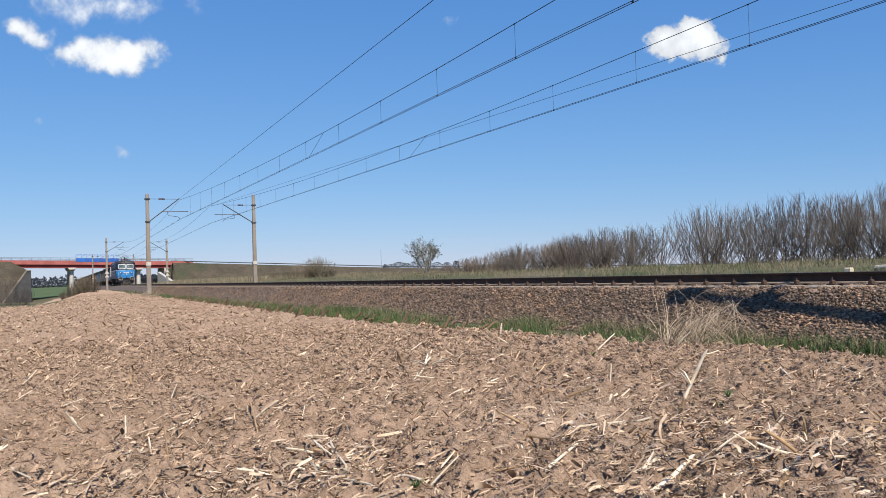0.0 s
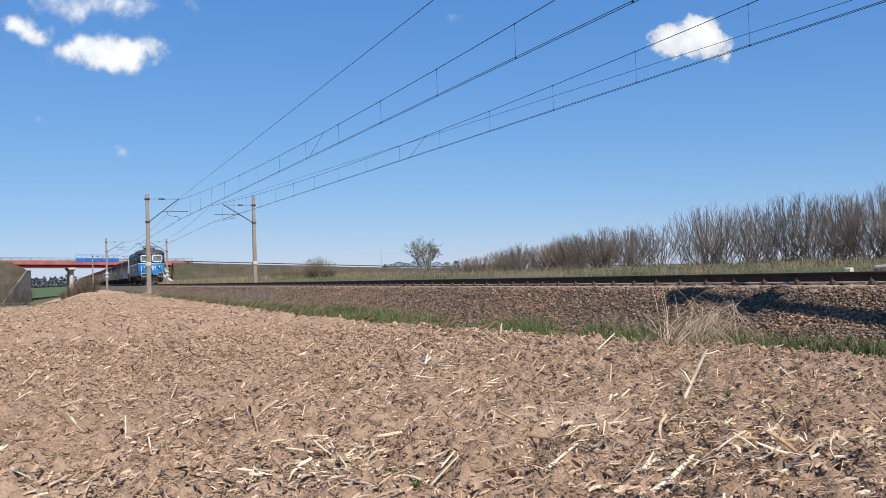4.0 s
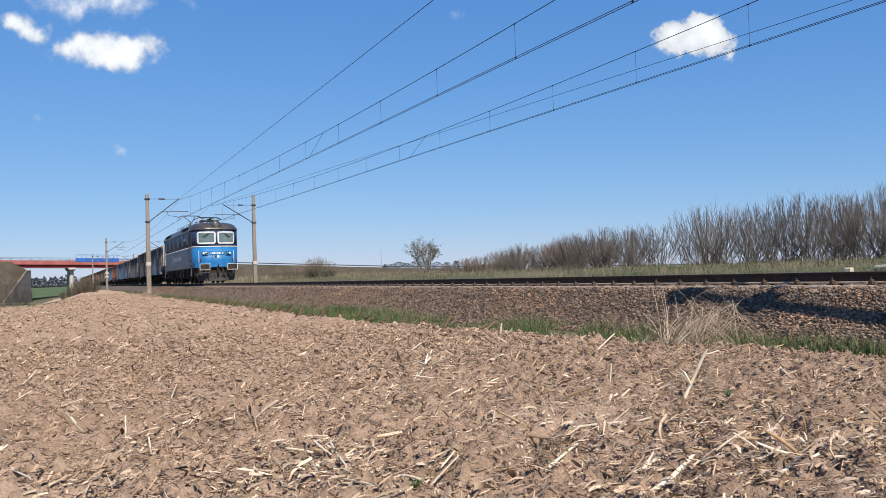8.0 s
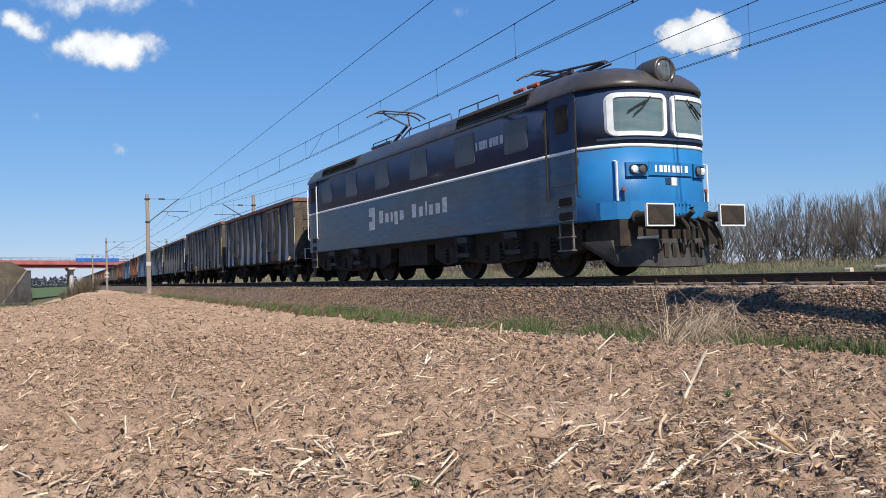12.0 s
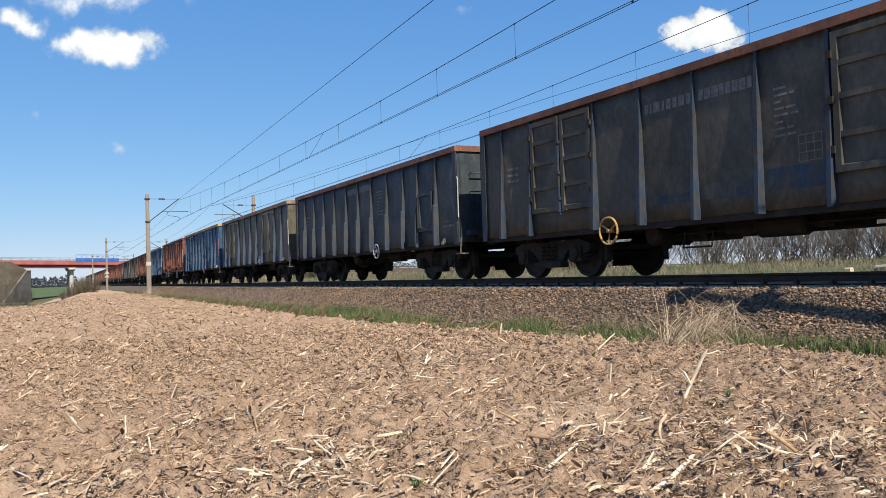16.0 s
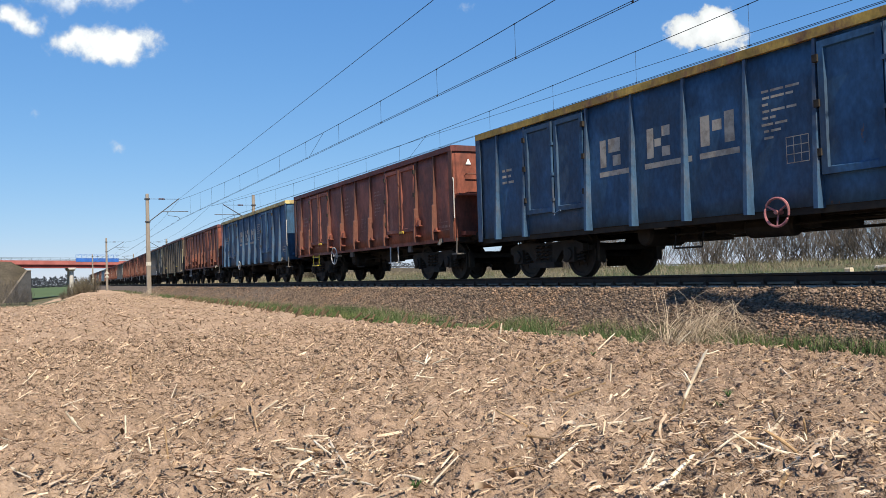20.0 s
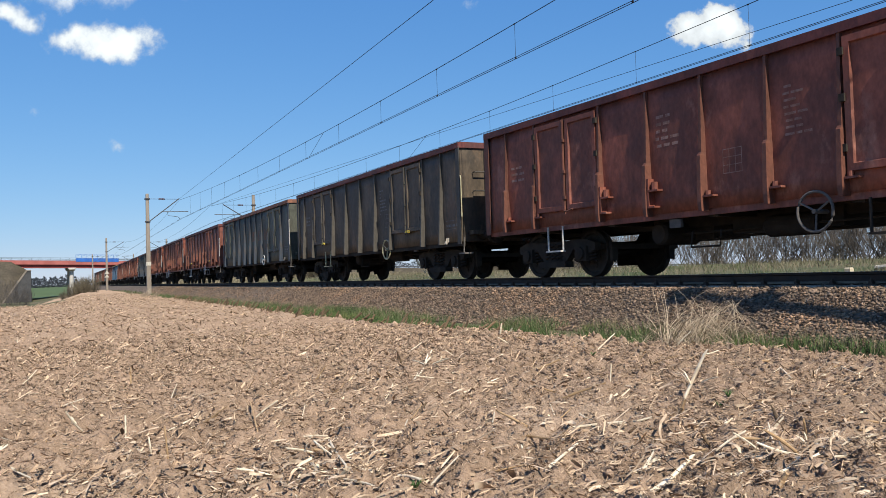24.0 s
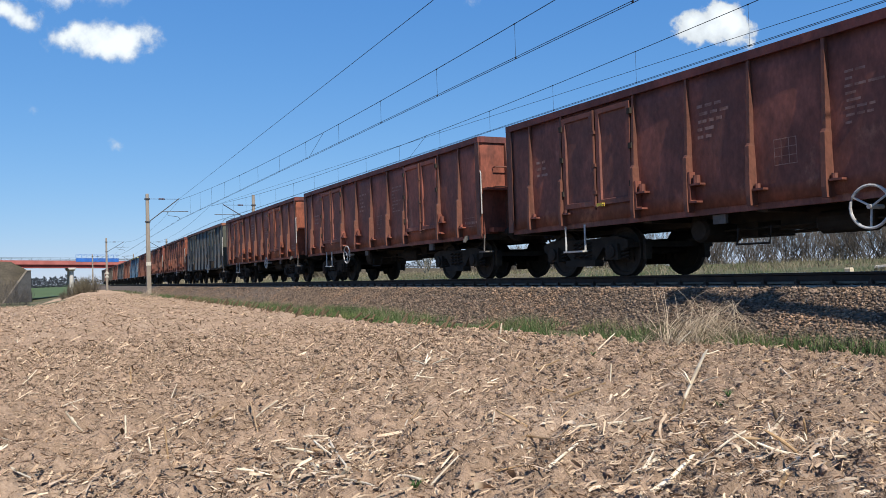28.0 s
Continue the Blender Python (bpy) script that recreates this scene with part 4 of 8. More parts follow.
def litter(name, seed, n, n_far, x_span, material, label):
    """Shredded maize leaves: short curled strips lying on the soil."""
    r = np.random.RandomState(seed)
    x = np.concatenate([-x_span * r.uniform(0, 1, n) ** 1.2 + 0.4, r.uniform(-95, -13, n_far)])
    lim = edge_v(x) - 0.05
    y = lim - (lim + 0.6) * r.uniform(0, 1, len(x))
    keep = (0.3 + vnoise(x * 1.1, y * 1.1, 3) * 0.6 + vnoise(x * 3, y * 3, 8) * 0.5) > r.uniform(0.35, 1.25, len(x))
    x, y = x[keep], y[keep]
    n = len(x)
    far = np.hypot(x, y)
    ln = (0.012 + 0.075 * r.uniform(0, 1, n) ** 1.8) * (1 + (r.uniform(0, 1, n) < 0.12) * 1.2) * np.clip(far / 12, 1, 1.6)
    w = (0.0014 + 0.0050 * r.uniform(0, 1, n) ** 2) * (1 + (r.uniform(0, 1, n) < 0.06) * 1.4) * np.clip(far / 9, 1, 2.2)
    a_ = r.uniform(0, math.tau, n)
    tilt = r.normal(0.15, 0.3, n)
    curl = r.normal(0, 0.35, n)
    z = soil_zv(x, y) + 0.012
    vs = []
    for f in (-0.5, 0.0, 0.5):
        up = np.abs(np.sin(tilt)) * ln * (f + 0.5) + curl * ln * (0.25 - f * f)
        cx, cy = x + np.cos(a_ + curl * f) * ln * f, y + np.sin(a_ + curl * f) * ln * f
        ww = w * (1.0 if f == 0 else 0.65)
        for s in (-1, 1):
            vs.append(np.stack([cx - s * np.sin(a_) * ww, cy + s * np.cos(a_) * ww, z + np.maximum(up, 0) + s * w * 0.5], -1))
    v = np.stack(vs, 1).reshape(-1, 3)
    i = np.arange(n)[:, None] * 6
    f = np.concatenate([i + np.array([[0, 1, 3, 2]]), i + np.array([[2, 3, 5, 4]])], 1).reshape(-1, 4)
    tagged(fast_mesh(name, v, f, material), label, "litter", kind="stuff")


M_BROWNLEAF = mat("tan_maize_litter", (0.50, 0.35, 0.225), (0.32, 0.21, 0.13), 3, 0.85, 0, isle=0.4, spec=0.25)
M_ROTTED = mat("rotted_maize_litter", (0.24, 0.155, 0.095), (0.14, 0.09, 0.056), 3, 0.85, 0, isle=0.5, spec=0.2)
litter("maize_litter", 21, 105000, 30000, 15, M_LITTER, "pale shredded maize leaves and husks strewn on the soil")
litter("brown_litter", 27, 60000, 26000, 15, M_BROWNLEAF, "tan and brown shredded maize leaves on the soil")
litter("rotted_litter", 23, 14000, 2500, 12, M_ROTTED, "dark brown rotted maize scraps strewn on the soil")


def stalk_mesh(seed, ln, r, material):
    """A broken maize stalk along its own z: swollen nodes, split ends, a slight bend."""
    rnd = random.Random(seed)
    bm = bmesh.new()
    rings = []
    n = 9
    bend = rnd.uniform(-0.06, 0.06)
    node = rnd.uniform(0.3, 0.7)
    for k in range(n + 1):
        f = k / n
        rr = r * (1 - 0.25 * f) * (1.22 if abs(f - node) < 0.06 else 1.0) * rnd.uniform(0.93, 1.05)
        c = (math.sin(f * 3) * bend * ln, 0, ln * f)
        rings.append([(c[0] + rr * math.cos(j * math.tau / 7), c[1] + rr * 0.8 * math.sin(j * math.tau / 7), c[2] + (rnd.uniform(-1, 1) * r * 1.6 if k in (0, n) else 0)) for j in range(7)])
    loft(bm, rings)
    for _ in range(rnd.randint(0, 2)):
        f = rnd.uniform(0.2, 0.8)
        a_ = rnd.uniform(0, 6.28)
        q = Vector((0, 0, ln * f))
        d = Vector((math.cos(a_), math.sin(a_), rnd.uniform(0.2, 1.2))).normalized()
        s = Vector((-math.sin(a_), math.cos(a_), 0)) * r * 0.8
        p1, p2 = q + d * ln * 0.25, q + d * ln * 0.42 - Vector((0, 0, ln * 0.08))
        va = [bm.verts.new(c) for c in (q - s, q + s, p1 + s, p1 - s, p2 + s * 0.2, p2 - s * 0.2)]
        bm.faces.new(va[:4])
        bm.faces.new((va[3], va[2], va[4], va[5]))
    return mesh_of("maize_stalk", bm, material)


def on_soil(px, py):
    """The place on the level field that lies along a direction from the eye."""
    f = 1442.07
    m = STAND.to_3x3()
    d = m @ Vector(((px - 784) / f, -(py - 441) / f, -1))
    k = -CAM_Z / d.z
    return d.x * k, d.y * k


def stalks():
    bleached = [stalk_mesh(s, 1.0, 0.04, M_STALK) for s in range(6)]
    worn = [stalk_mesh(s + 40, 1.0, 0.05, M_STALKD) for s in range(6)]
    rnd = random.Random(8)

    def lay(x, y, ln, az, tilt, pool, label, sink=0.0):
        me = pool[rnd.randrange(len(pool))]
        ob = new("maize_stalk", me)
        z = soil_z(x, y)
        ob.matrix_basis = Matrix.Translation((x, y, z + 0.012 - sink)) @ Matrix.Rotation(az, 4, "Z") @ Matrix.Rotation(radians(90 - tilt), 4, "Y") @ Matrix.Diagonal((ln * 0.9, ln * 0.9, ln, 1))
        tagged(ob, label, "maize stalk", group="maize stalks on the field")
    # large stalks, each from its foot to its tip over the level soil; thickness in metres
    def span(ax, ay, bx, by, thick, pool, up=False):
        x0, y0 = on_soil(ax, ay)
        x1, y1 = on_soil(bx, by)
        z0, z1 = soil_z(x0, y0) + 0.008, 0.0
        if up:
            way = Vector((x1, y1, -CAM_Z))
            far_ = math.hypot(x0, y0) / math.hypot(x1, y1)
            tip = Vector((0, 0, CAM_Z)) + way * far_
            z1 = max(tip.z, 0.04) + z0
            x1, y1 = tip.x, tip.y
        else:
            z1 = soil_z(x1, y1) + 0.02 + rnd.uniform(0, 0.025)
        d = Vector((x1 - x0, y1 - y0, z1 - z0))
        me = (bleached, worn)[pool][rnd.randrange(6)]
        ob = new("maize_stalk", me)
        w = thick / (0.08 if pool == 0 else 0.10)
        ob.matrix_basis = Matrix.Translation((x0, y0, z0)) @ d.to_track_quat("Z", "Y").to_matrix().to_4x4() @ Matrix.Diagonal((w, w, d.length, 1))
        tagged(ob, "bleached broken maize stalk on the soil" if not pool else "brown weathered maize stalk on the soil", "maize stalk", group="maize stalks on the field")
    for row in ((1203, 740, 1212, 714, 0.034, 1, 1), (1212, 716, 1250, 632, 0.034, 0, 1), (1150, 858, 1225, 834, 0.030, 0), (1275, 851, 1378, 840, 0.028, 0), (1300, 799, 1400, 804, 0.018, 1), (1418, 800, 1452, 806, 0.022, 0),
                (1345, 774, 1396, 801, 0.020, 1), (1286, 762, 1283, 796, 0.020, 0), (1510, 808, 1551, 788, 0.022, 0), (1425, 732, 1499, 718, 0.016, 1), (1496, 716, 1566, 711, 0.012, 1), (1371, 647, 1401, 678, 0.020, 0),
                (1350, 657, 1373, 649, 0.022, 1), (1450, 672, 1481, 654, 0.018, 0), (1478, 655, 1502, 634, 0.018, 1), (1525, 667, 1531, 691, 0.020, 0), (1518, 776, 1580, 769, 0.018, 1), (1490, 664, 1546, 680, 0.010, 0),
                (1380, 880, 1394, 858, 0.034, 1, 1), (1505, 815, 1547, 841, 0.022, 1), (1198, 640, 1150, 651, 0.014, 1), (1445, 800, 1462, 826, 0.020, 0), (1462, 826, 1500, 812, 0.020, 0), (1244, 802, 1300, 756, 0.016, 0),
                (300, 769, 350, 757, 0.016, 0), (340, 768, 400, 748, 0.016, 1), (585, 808, 613, 857, 0.016, 0), (550, 834, 602, 861, 0.014, 0), (574, 857, 660, 884, 0.017, 0), (528, 798, 582, 792, 0.014, 0), (498, 850, 526, 884, 0.014, 0),
                (395, 861, 427, 873, 0.014, 0), (444, 744, 456, 776, 0.014, 1), (484, 766, 511, 724, 0.010, 0), (474, 680, 496, 680, 0.014, 1), (594, 690, 626, 684, 0.016, 1), (560, 676, 576, 654, 0.018, 1, 1), (434, 702, 449, 678, 0.016, 1, 1),
                (730, 756, 747, 738, 0.016, 1), (742, 676, 764, 628, 0.022, 0), (716, 700, 752, 660, 0.018, 0), (722, 754, 712, 790, 0.010, 0), (223, 792, 222, 742, 0.018, 0, 1), (268, 832, 264, 802, 0.014, 0, 1), (298, 830, 292, 772, 0.016, 1, 1),
                (113, 731, 147, 721, 0.016, 0), (885, 598, 888, 578, 0.040, 0, 1), (900, 600, 906, 584, 0.036, 0, 1), (800, 708, 882, 675, 0.020, 0), (905, 776, 972, 787, 0.022, 1), (1010, 777, 1102, 765, 0.022, 0), (970, 842, 1027, 790, 0.020, 0),
                (1048, 632, 1087, 610, 0.022, 0), (1080, 687, 1082, 652, 0.018, 0, 1), (818, 606, 852, 594, 0.024, 0), (860, 612, 905, 602, 0.020, 1), (935, 622, 985, 640, 0.022, 1), (700, 640, 745, 622, 0.020, 0), (1000, 620, 1050, 622, 0.022, 1),
                (1120, 840, 1178, 815, 0.020, 0), (1130, 770, 1175, 790, 0.014, 1), (880, 850, 930, 838, 0.014, 1), (810, 800, 845, 822, 0.012, 0), (760, 860, 812, 842, 0.013, 0), (60, 800, 98, 782, 0.014, 1), (180, 855, 232, 862, 0.014, 0), (20, 850, 55, 868, 0.014, 0), (640, 825, 690, 806, 0.012, 1)):
        span(*row)
    for ax, ay, n, sx, sy in ((1440, 820, 16, 110, 45), (1290, 790, 8, 60, 40), (780, 660, 8, 45, 25), (590, 835, 10, 60, 35), (470, 765, 6, 60, 20), (900, 600, 6, 50, 12), (1000, 760, 6, 60, 30)):
        for k in range(n):
            x, y = on_soil(ax + rnd.gauss(0, sx * 0.6), min(ay + rnd.gauss(0, sy * 0.6), 880))
            if y < float(edge_v(np.array([x]))[0]) - 0.15:
                lay(x, y, rnd.uniform(0.10, 0.26), rnd.uniform(0, 6.28), rnd.choice((3, 6, 10, 18, 35)), bleached if rnd.random() < 0.75 else worn, "piece of bleached broken maize stalk in a drift of straw", 0.006)
    for k in range(195):
        x = -17 * rnd.random() ** 1.1
        lim = float(edge_v(np.array([x]))[0]) - 0.1
        y = lim - (lim + 0.3) * rnd.random()
        lay(x, y, rnd.uniform(0.07, 0.24), rnd.uniform(0, 6.28), rnd.choice((4, 8, 12, 20, 45)), bleached if rnd.random() < 0.55 else worn, "short piece of dry maize stalk on the soil")
    # rows of cut stubble, stumps leaning
    stubs = [stalk_mesh(s + 80, 1.0, 0.085, M_STUB) for s in range(5)]
    def stub(x, y, ln, az, tilt):
        ob = new("maize_stubble", stubs[rnd.randrange(5)])
        ob.matrix_basis = Matrix.Translation((x, y, soil_z(x, y) - 0.02)) @ Matrix.Rotation(az, 4, "Z") @ Matrix.Rotation(radians(90 - tilt), 4, "Y") @ Matrix.Diagonal((ln, ln, ln, 1))
        tagged(ob, "leaning brown stump of cut maize in a row", "maize stubble", group="rows of maize stubble")
    x = -10.5
    while x > -52:
        e_ = float(edge_v(np.array([x]))[0])
        stub(x, e_ - 0.22 + rnd.uniform(-.10, .10), rnd.uniform(0.16, 0.34), rnd.uniform(0.3, 1.5), rnd.uniform(35, 70))
        x -= rnd.uniform(0.16, 0.42)
    for row in range(1, 8):
        x = -3.0
        while x > -22:
            e_ = float(edge_v(np.array([x]))[0])
            if rnd.random() < 0.32:
                stub(x, e_ - 0.28 - row * 0.75 + rnd.uniform(-.1, .1), rnd.uniform(0.08, 0.17), rnd.uniform(0, 6.28), rnd.uniform(20, 70))
            x -= rnd.uniform(0.3, 0.7)


stalks()


def husks():
    """Wide curled husk leaves and split stalk rind in drifts."""
    r = np.random.RandomState(44)
    cx, cy = [], []
    for ax, ay, n, sp in ((1380, 830, 110, .35), (1290, 775, 90, .35), (1460, 800, 110, .4), (1530, 850, 90, .3), (1230, 860, 80, .3), (1150, 790, 60, .3), (1000, 785, 60, .3), (760, 650, 90, .5), (905, 605, 60, .4), (500, 830, 80, .3), (620, 810, 90, .3), (560, 870, 70, .2), (400, 755, 60, .35), (300, 740, 60, .4), (250, 815, 50, .25), (200, 860, 50, .2), (830, 710, 50, .4), (1080, 690, 50, .4), (690, 720, 50, .5), (1540, 790, 70, .3), (430, 875, 50, .2)):
        x, y = on_soil(ax, ay)
        cx.append(x + r.normal(0, sp, n))
        cy.append(y + r.normal(0, sp, n))
    cx.append(-14 * r.uniform(0, 1, 500) ** 1.1)
    cy.append(r.uniform(0.2, 7.0, 500))
    x, y = np.concatenate(cx), np.concatenate(cy)
    keep = y < edge_v(x) - 0.05
    x, y = x[keep], y[keep]
    n = len(x)
    ln, w = r.uniform(0.05, 0.18, n), (0.003 + 0.007 * r.uniform(0, 1, n) ** 2) * np.where(r.uniform(0, 1, n) < 0.10, 2.2, 1.0)
    a_ = r.normal(0.2, 1.0, n)
    lift, curl, twist = np.abs(r.normal(0, 0.28, n)), r.normal(0, 0.9, n), r.normal(0, 0.8, n)
    z = soil_zv(x, y) + 0.012
    vs = []
    for f in (0.0, 0.33, 0.66, 1.0):
        ang = a_ + curl * (f - 0.5)
        px, py = x + np.cos(ang) * ln * (f - 0.5), y + np.sin(ang) * ln * (f - 0.5)
        pz = z + lift * ln * f + 0.01 * np.sin(f * 3.1)
        ww = w * (0.5 + 1.2 * f * (1.3 - f))
        for s in (-1, 1):
            vs.append(np.stack([px - s * np.sin(ang) * ww * np.cos(twist * f), py + s * np.cos(ang) * ww * np.cos(twist * f), pz + s * ww * np.sin(twist * f)], -1))
    v = np.stack(vs, 1).reshape(-1, 3)
    i = np.arange(n)[:, None] * 8
    f = np.concatenate([i + np.array([[0, 1, 3, 2]]), i + np.array([[2, 3, 5, 4]]), i + np.array([[4, 5, 7, 6]])], 1).reshape(-1, 4)
    tagged(fast_mesh("maize_husks", v, f, M_HUSK, True), "curled pale maize husk leaves in drifts on the soil", "husks", kind="stuff")


M_HUSK = mat("pale_maize_husk", (0.60, 0.45, 0.315), (0.36, 0.245, 0.16), 9, 0.8, 0.002, isle=0.5, spec=0.3)
husks()


def root_tufts():
    """Upturned root balls and bundles of thin dry straw."""
    rnd = random.Random(15)
    for ax, ay, n, h in ((1380, 830, 46, 0.16), (1290, 770, 40, 0.18), (905, 605, 40, 0.18), (760, 640, 40, 0.2), (500, 825, 40, 0.14), (620, 800, 40, 0.14), (470, 765, 30, 0.12), (240, 815, 26, 0.10), (1000, 790, 34, 0.15), (1460, 800, 40, 0.16), (1530, 840, 40, 0.15), (200, 855, 34, 0.12), (330, 735, 30, 0.12), (820, 705, 26, 0.12), (1180, 745, 34, 0.10), (650, 840, 30, 0.12), (1100, 800, 30, 0.12), (1250, 870, 34, 0.14), (430, 875, 30, 0.14), (540, 700, 26, 0.14), (1050, 660, 26, 0.14), (1420, 690, 26, 0.14)):
        x, y = on_soil(ax, ay)
        st = Sticks()
        for i in range(n):
            a_ = rnd.uniform(0, 6.28)
            el = rnd.uniform(-0.05, 1.0)
            ln = h * rnd.uniform(0.5, 1.3)
            c = rnd.uniform(-0.4, 0.4)
            pts = []
            b0 = Vector((rnd.gauss(0, 0.05), rnd.gauss(0, 0.04), 0))
            for k in range(4):
                f = k / 3
                pts.append((b0.x + math.cos(a_ + c * f) * ln * f * math.cos(el), b0.y + math.sin(a_ + c * f) * ln * f * math.cos(el), max(ln * f * math.sin(el) - ln * 0.25 * f * f, 0.002)))
            st.add(pts, 0.0035, 0.0018)
        ob = new("straw_bundle", st.mesh("straw_bundle", M_LITTER))
        ob.location = (x, y, soil_z(x, y) + 0.005)
        tagged(ob, "tangle of dry maize roots and straw on the soil", "straw", group="tangles of straw", kind="stuff")
    for ax, ay in ((735, 862), (1160, 648), (1275, 735), (1330, 640), (1290, 735), (1050, 640)):
        x, y = on_soil(ax, ay)
        st = Sticks()
        for i in range(22):
            a_ = rnd.uniform(0, 6.28)
            ln = rnd.uniform(0.03, 0.07)
            st.add([(0, 0, 0), (math.cos(a_) * ln * 0.5, math.sin(a_) * ln * 0.5, ln * 0.7), (math.cos(a_) * ln, math.sin(a_) * ln, ln * 0.8)], 0.004, 0.001)
        ob = new("weed", st.mesh("weed", M_WEED))
        ob.location = (x, y, soil_z(x, y))
        tagged(ob, "small green weed sprouting in the soil", "weed", group="weeds on the field")


root_tufts()


# ---- ballast stones and trackside bits ----
def ballast_stones():
    base = np.array([(0.25, 0.1, 0.8), (1.0, 0.25, 0.15), (0.1, 0.85, 0.3), (-0.95, 0.1, 0.2), (-0.1, -0.85, 0.35), (-0.2, 0.0, -0.8)])
    tri = np.array([(0, 1, 2), (0, 2, 3), (0, 3, 4), (0, 4, 1), (5, 2, 1), (5, 3, 2), (5, 4, 3), (5, 1, 4)])
    r = np.random.RandomState(33)
    n = 54000
    x = np.concatenate([-4.3 - 26 * r.uniform(0, 1, n) ** 1.15, r.uniform(-75, -28, 11000)])
    n = len(x)
    off = np.where(r.uniform(0, 1, n) < 0.80, r.uniform(-2.75, -1.68, n), r.uniform(-1.75, 1.2, n))
    z = np.interp(off, [-2.75, -2.55, -1.80, -1.70, -1.3, 1.3], [0.02, 0.12, 0.66, 0.70, 0.70, 0.68])
    s = (0.013 + 0.017 * r.uniform(0, 1, n) ** 1.4) * np.where(x < -28, 1.25, 1.0)
    d = td_v(x)
    y = ty_v(x) + off
    xx = x - d * off
    z = z + s * 0.25
    a_ = r.uniform(0, math.tau, n)
    e_ = r.uniform(-1.5, 1.5, n)
    v = (base[None] * (1 + r.uniform(-0.5, 0.35, (n, 6, 1))) + r.uniform(-0.3, 0.3, (n, 6, 3))) * np.stack([s * r.uniform(1.0, 2.0, n), s * r.uniform(0.7, 1.2, n), s * r.uniform(0.5, 1.1, n)], -1)[:, None]
    ce, se = np.cos(e_)[:, None], np.sin(e_)[:, None]
    vy, vz = v[..., 1] * ce - v[..., 2] * se, v[..., 1] * se + v[..., 2] * ce
    ca, sa = np.cos(a_)[:, None], np.sin(a_)[:, None]
    vx, vy = v[..., 0] * ca - vy * sa, v[..., 0] * sa + vy * ca
    v = np.stack([vx + xx[:, None], vy + y[:, None], vz + z[:, None]], -1).reshape(-1, 3)
    f = (tri[None] + np.arange(n)[:, None, None] * 6).reshape(-1, 3)
    tagged(fast_mesh("ballast_stones", v, f, M_STONE), "loose grey-brown crushed ballast stones", "ballast", kind="stuff")


ballast_stones()


M_LOG = mat("brown_cut_wood", (0.36, 0.22, 0.13), (0.22, 0.13, 0.075), 6, 0.85, 0.003, obj=0.25)
M_CREAM = mat("cream_weathered_paint", (0.62, 0.53, 0.38), (0.5, 0.4, 0.27), 9, 0.8, 0.001)


def trackside():
    bm = bmesh.new()
    lv = [[(sx * w, sy * w, z) for sx, sy in ((-1, -1), (1, -1), (1, 1), (-1, 1))] for z, w in ((0, 0.085), (0.28, 0.08), (0.31, 0.06))]
    loft(bm, lv)
    ob = part("marker_stone", bm, M_CREAM)
    ob.location = (-13.24, 19.68, ground_at(-13.24, 19.68) - 0.02)
    tagged(ob, "short cream painted marker stone in the grass", "marker stone")
    rnd = random.Random(4)
    for k in range(4):
        bm = bmesh.new()
        tube(bm, [(-0.7, 0, 0), (0, 0.02, 0), (0.7, 0, 0)], 0.07, 7, 0.05)
        ob = part("cut_log", bm, M_LOG if k else M_STALK)
        ob.matrix_basis = pose(-13.2 + k * 0.35, 21.6 + k * 0.2, ground_at(-13, 21.6) + 0.14 + 0.09 * (k % 2), 0, rnd.uniform(-6, 6), rnd.uniform(-25, 25))
        tagged(ob, "cut brown log lying in the grass" if k else "pale barked cut log lying in the grass", "log", group="cut logs")


trackside()


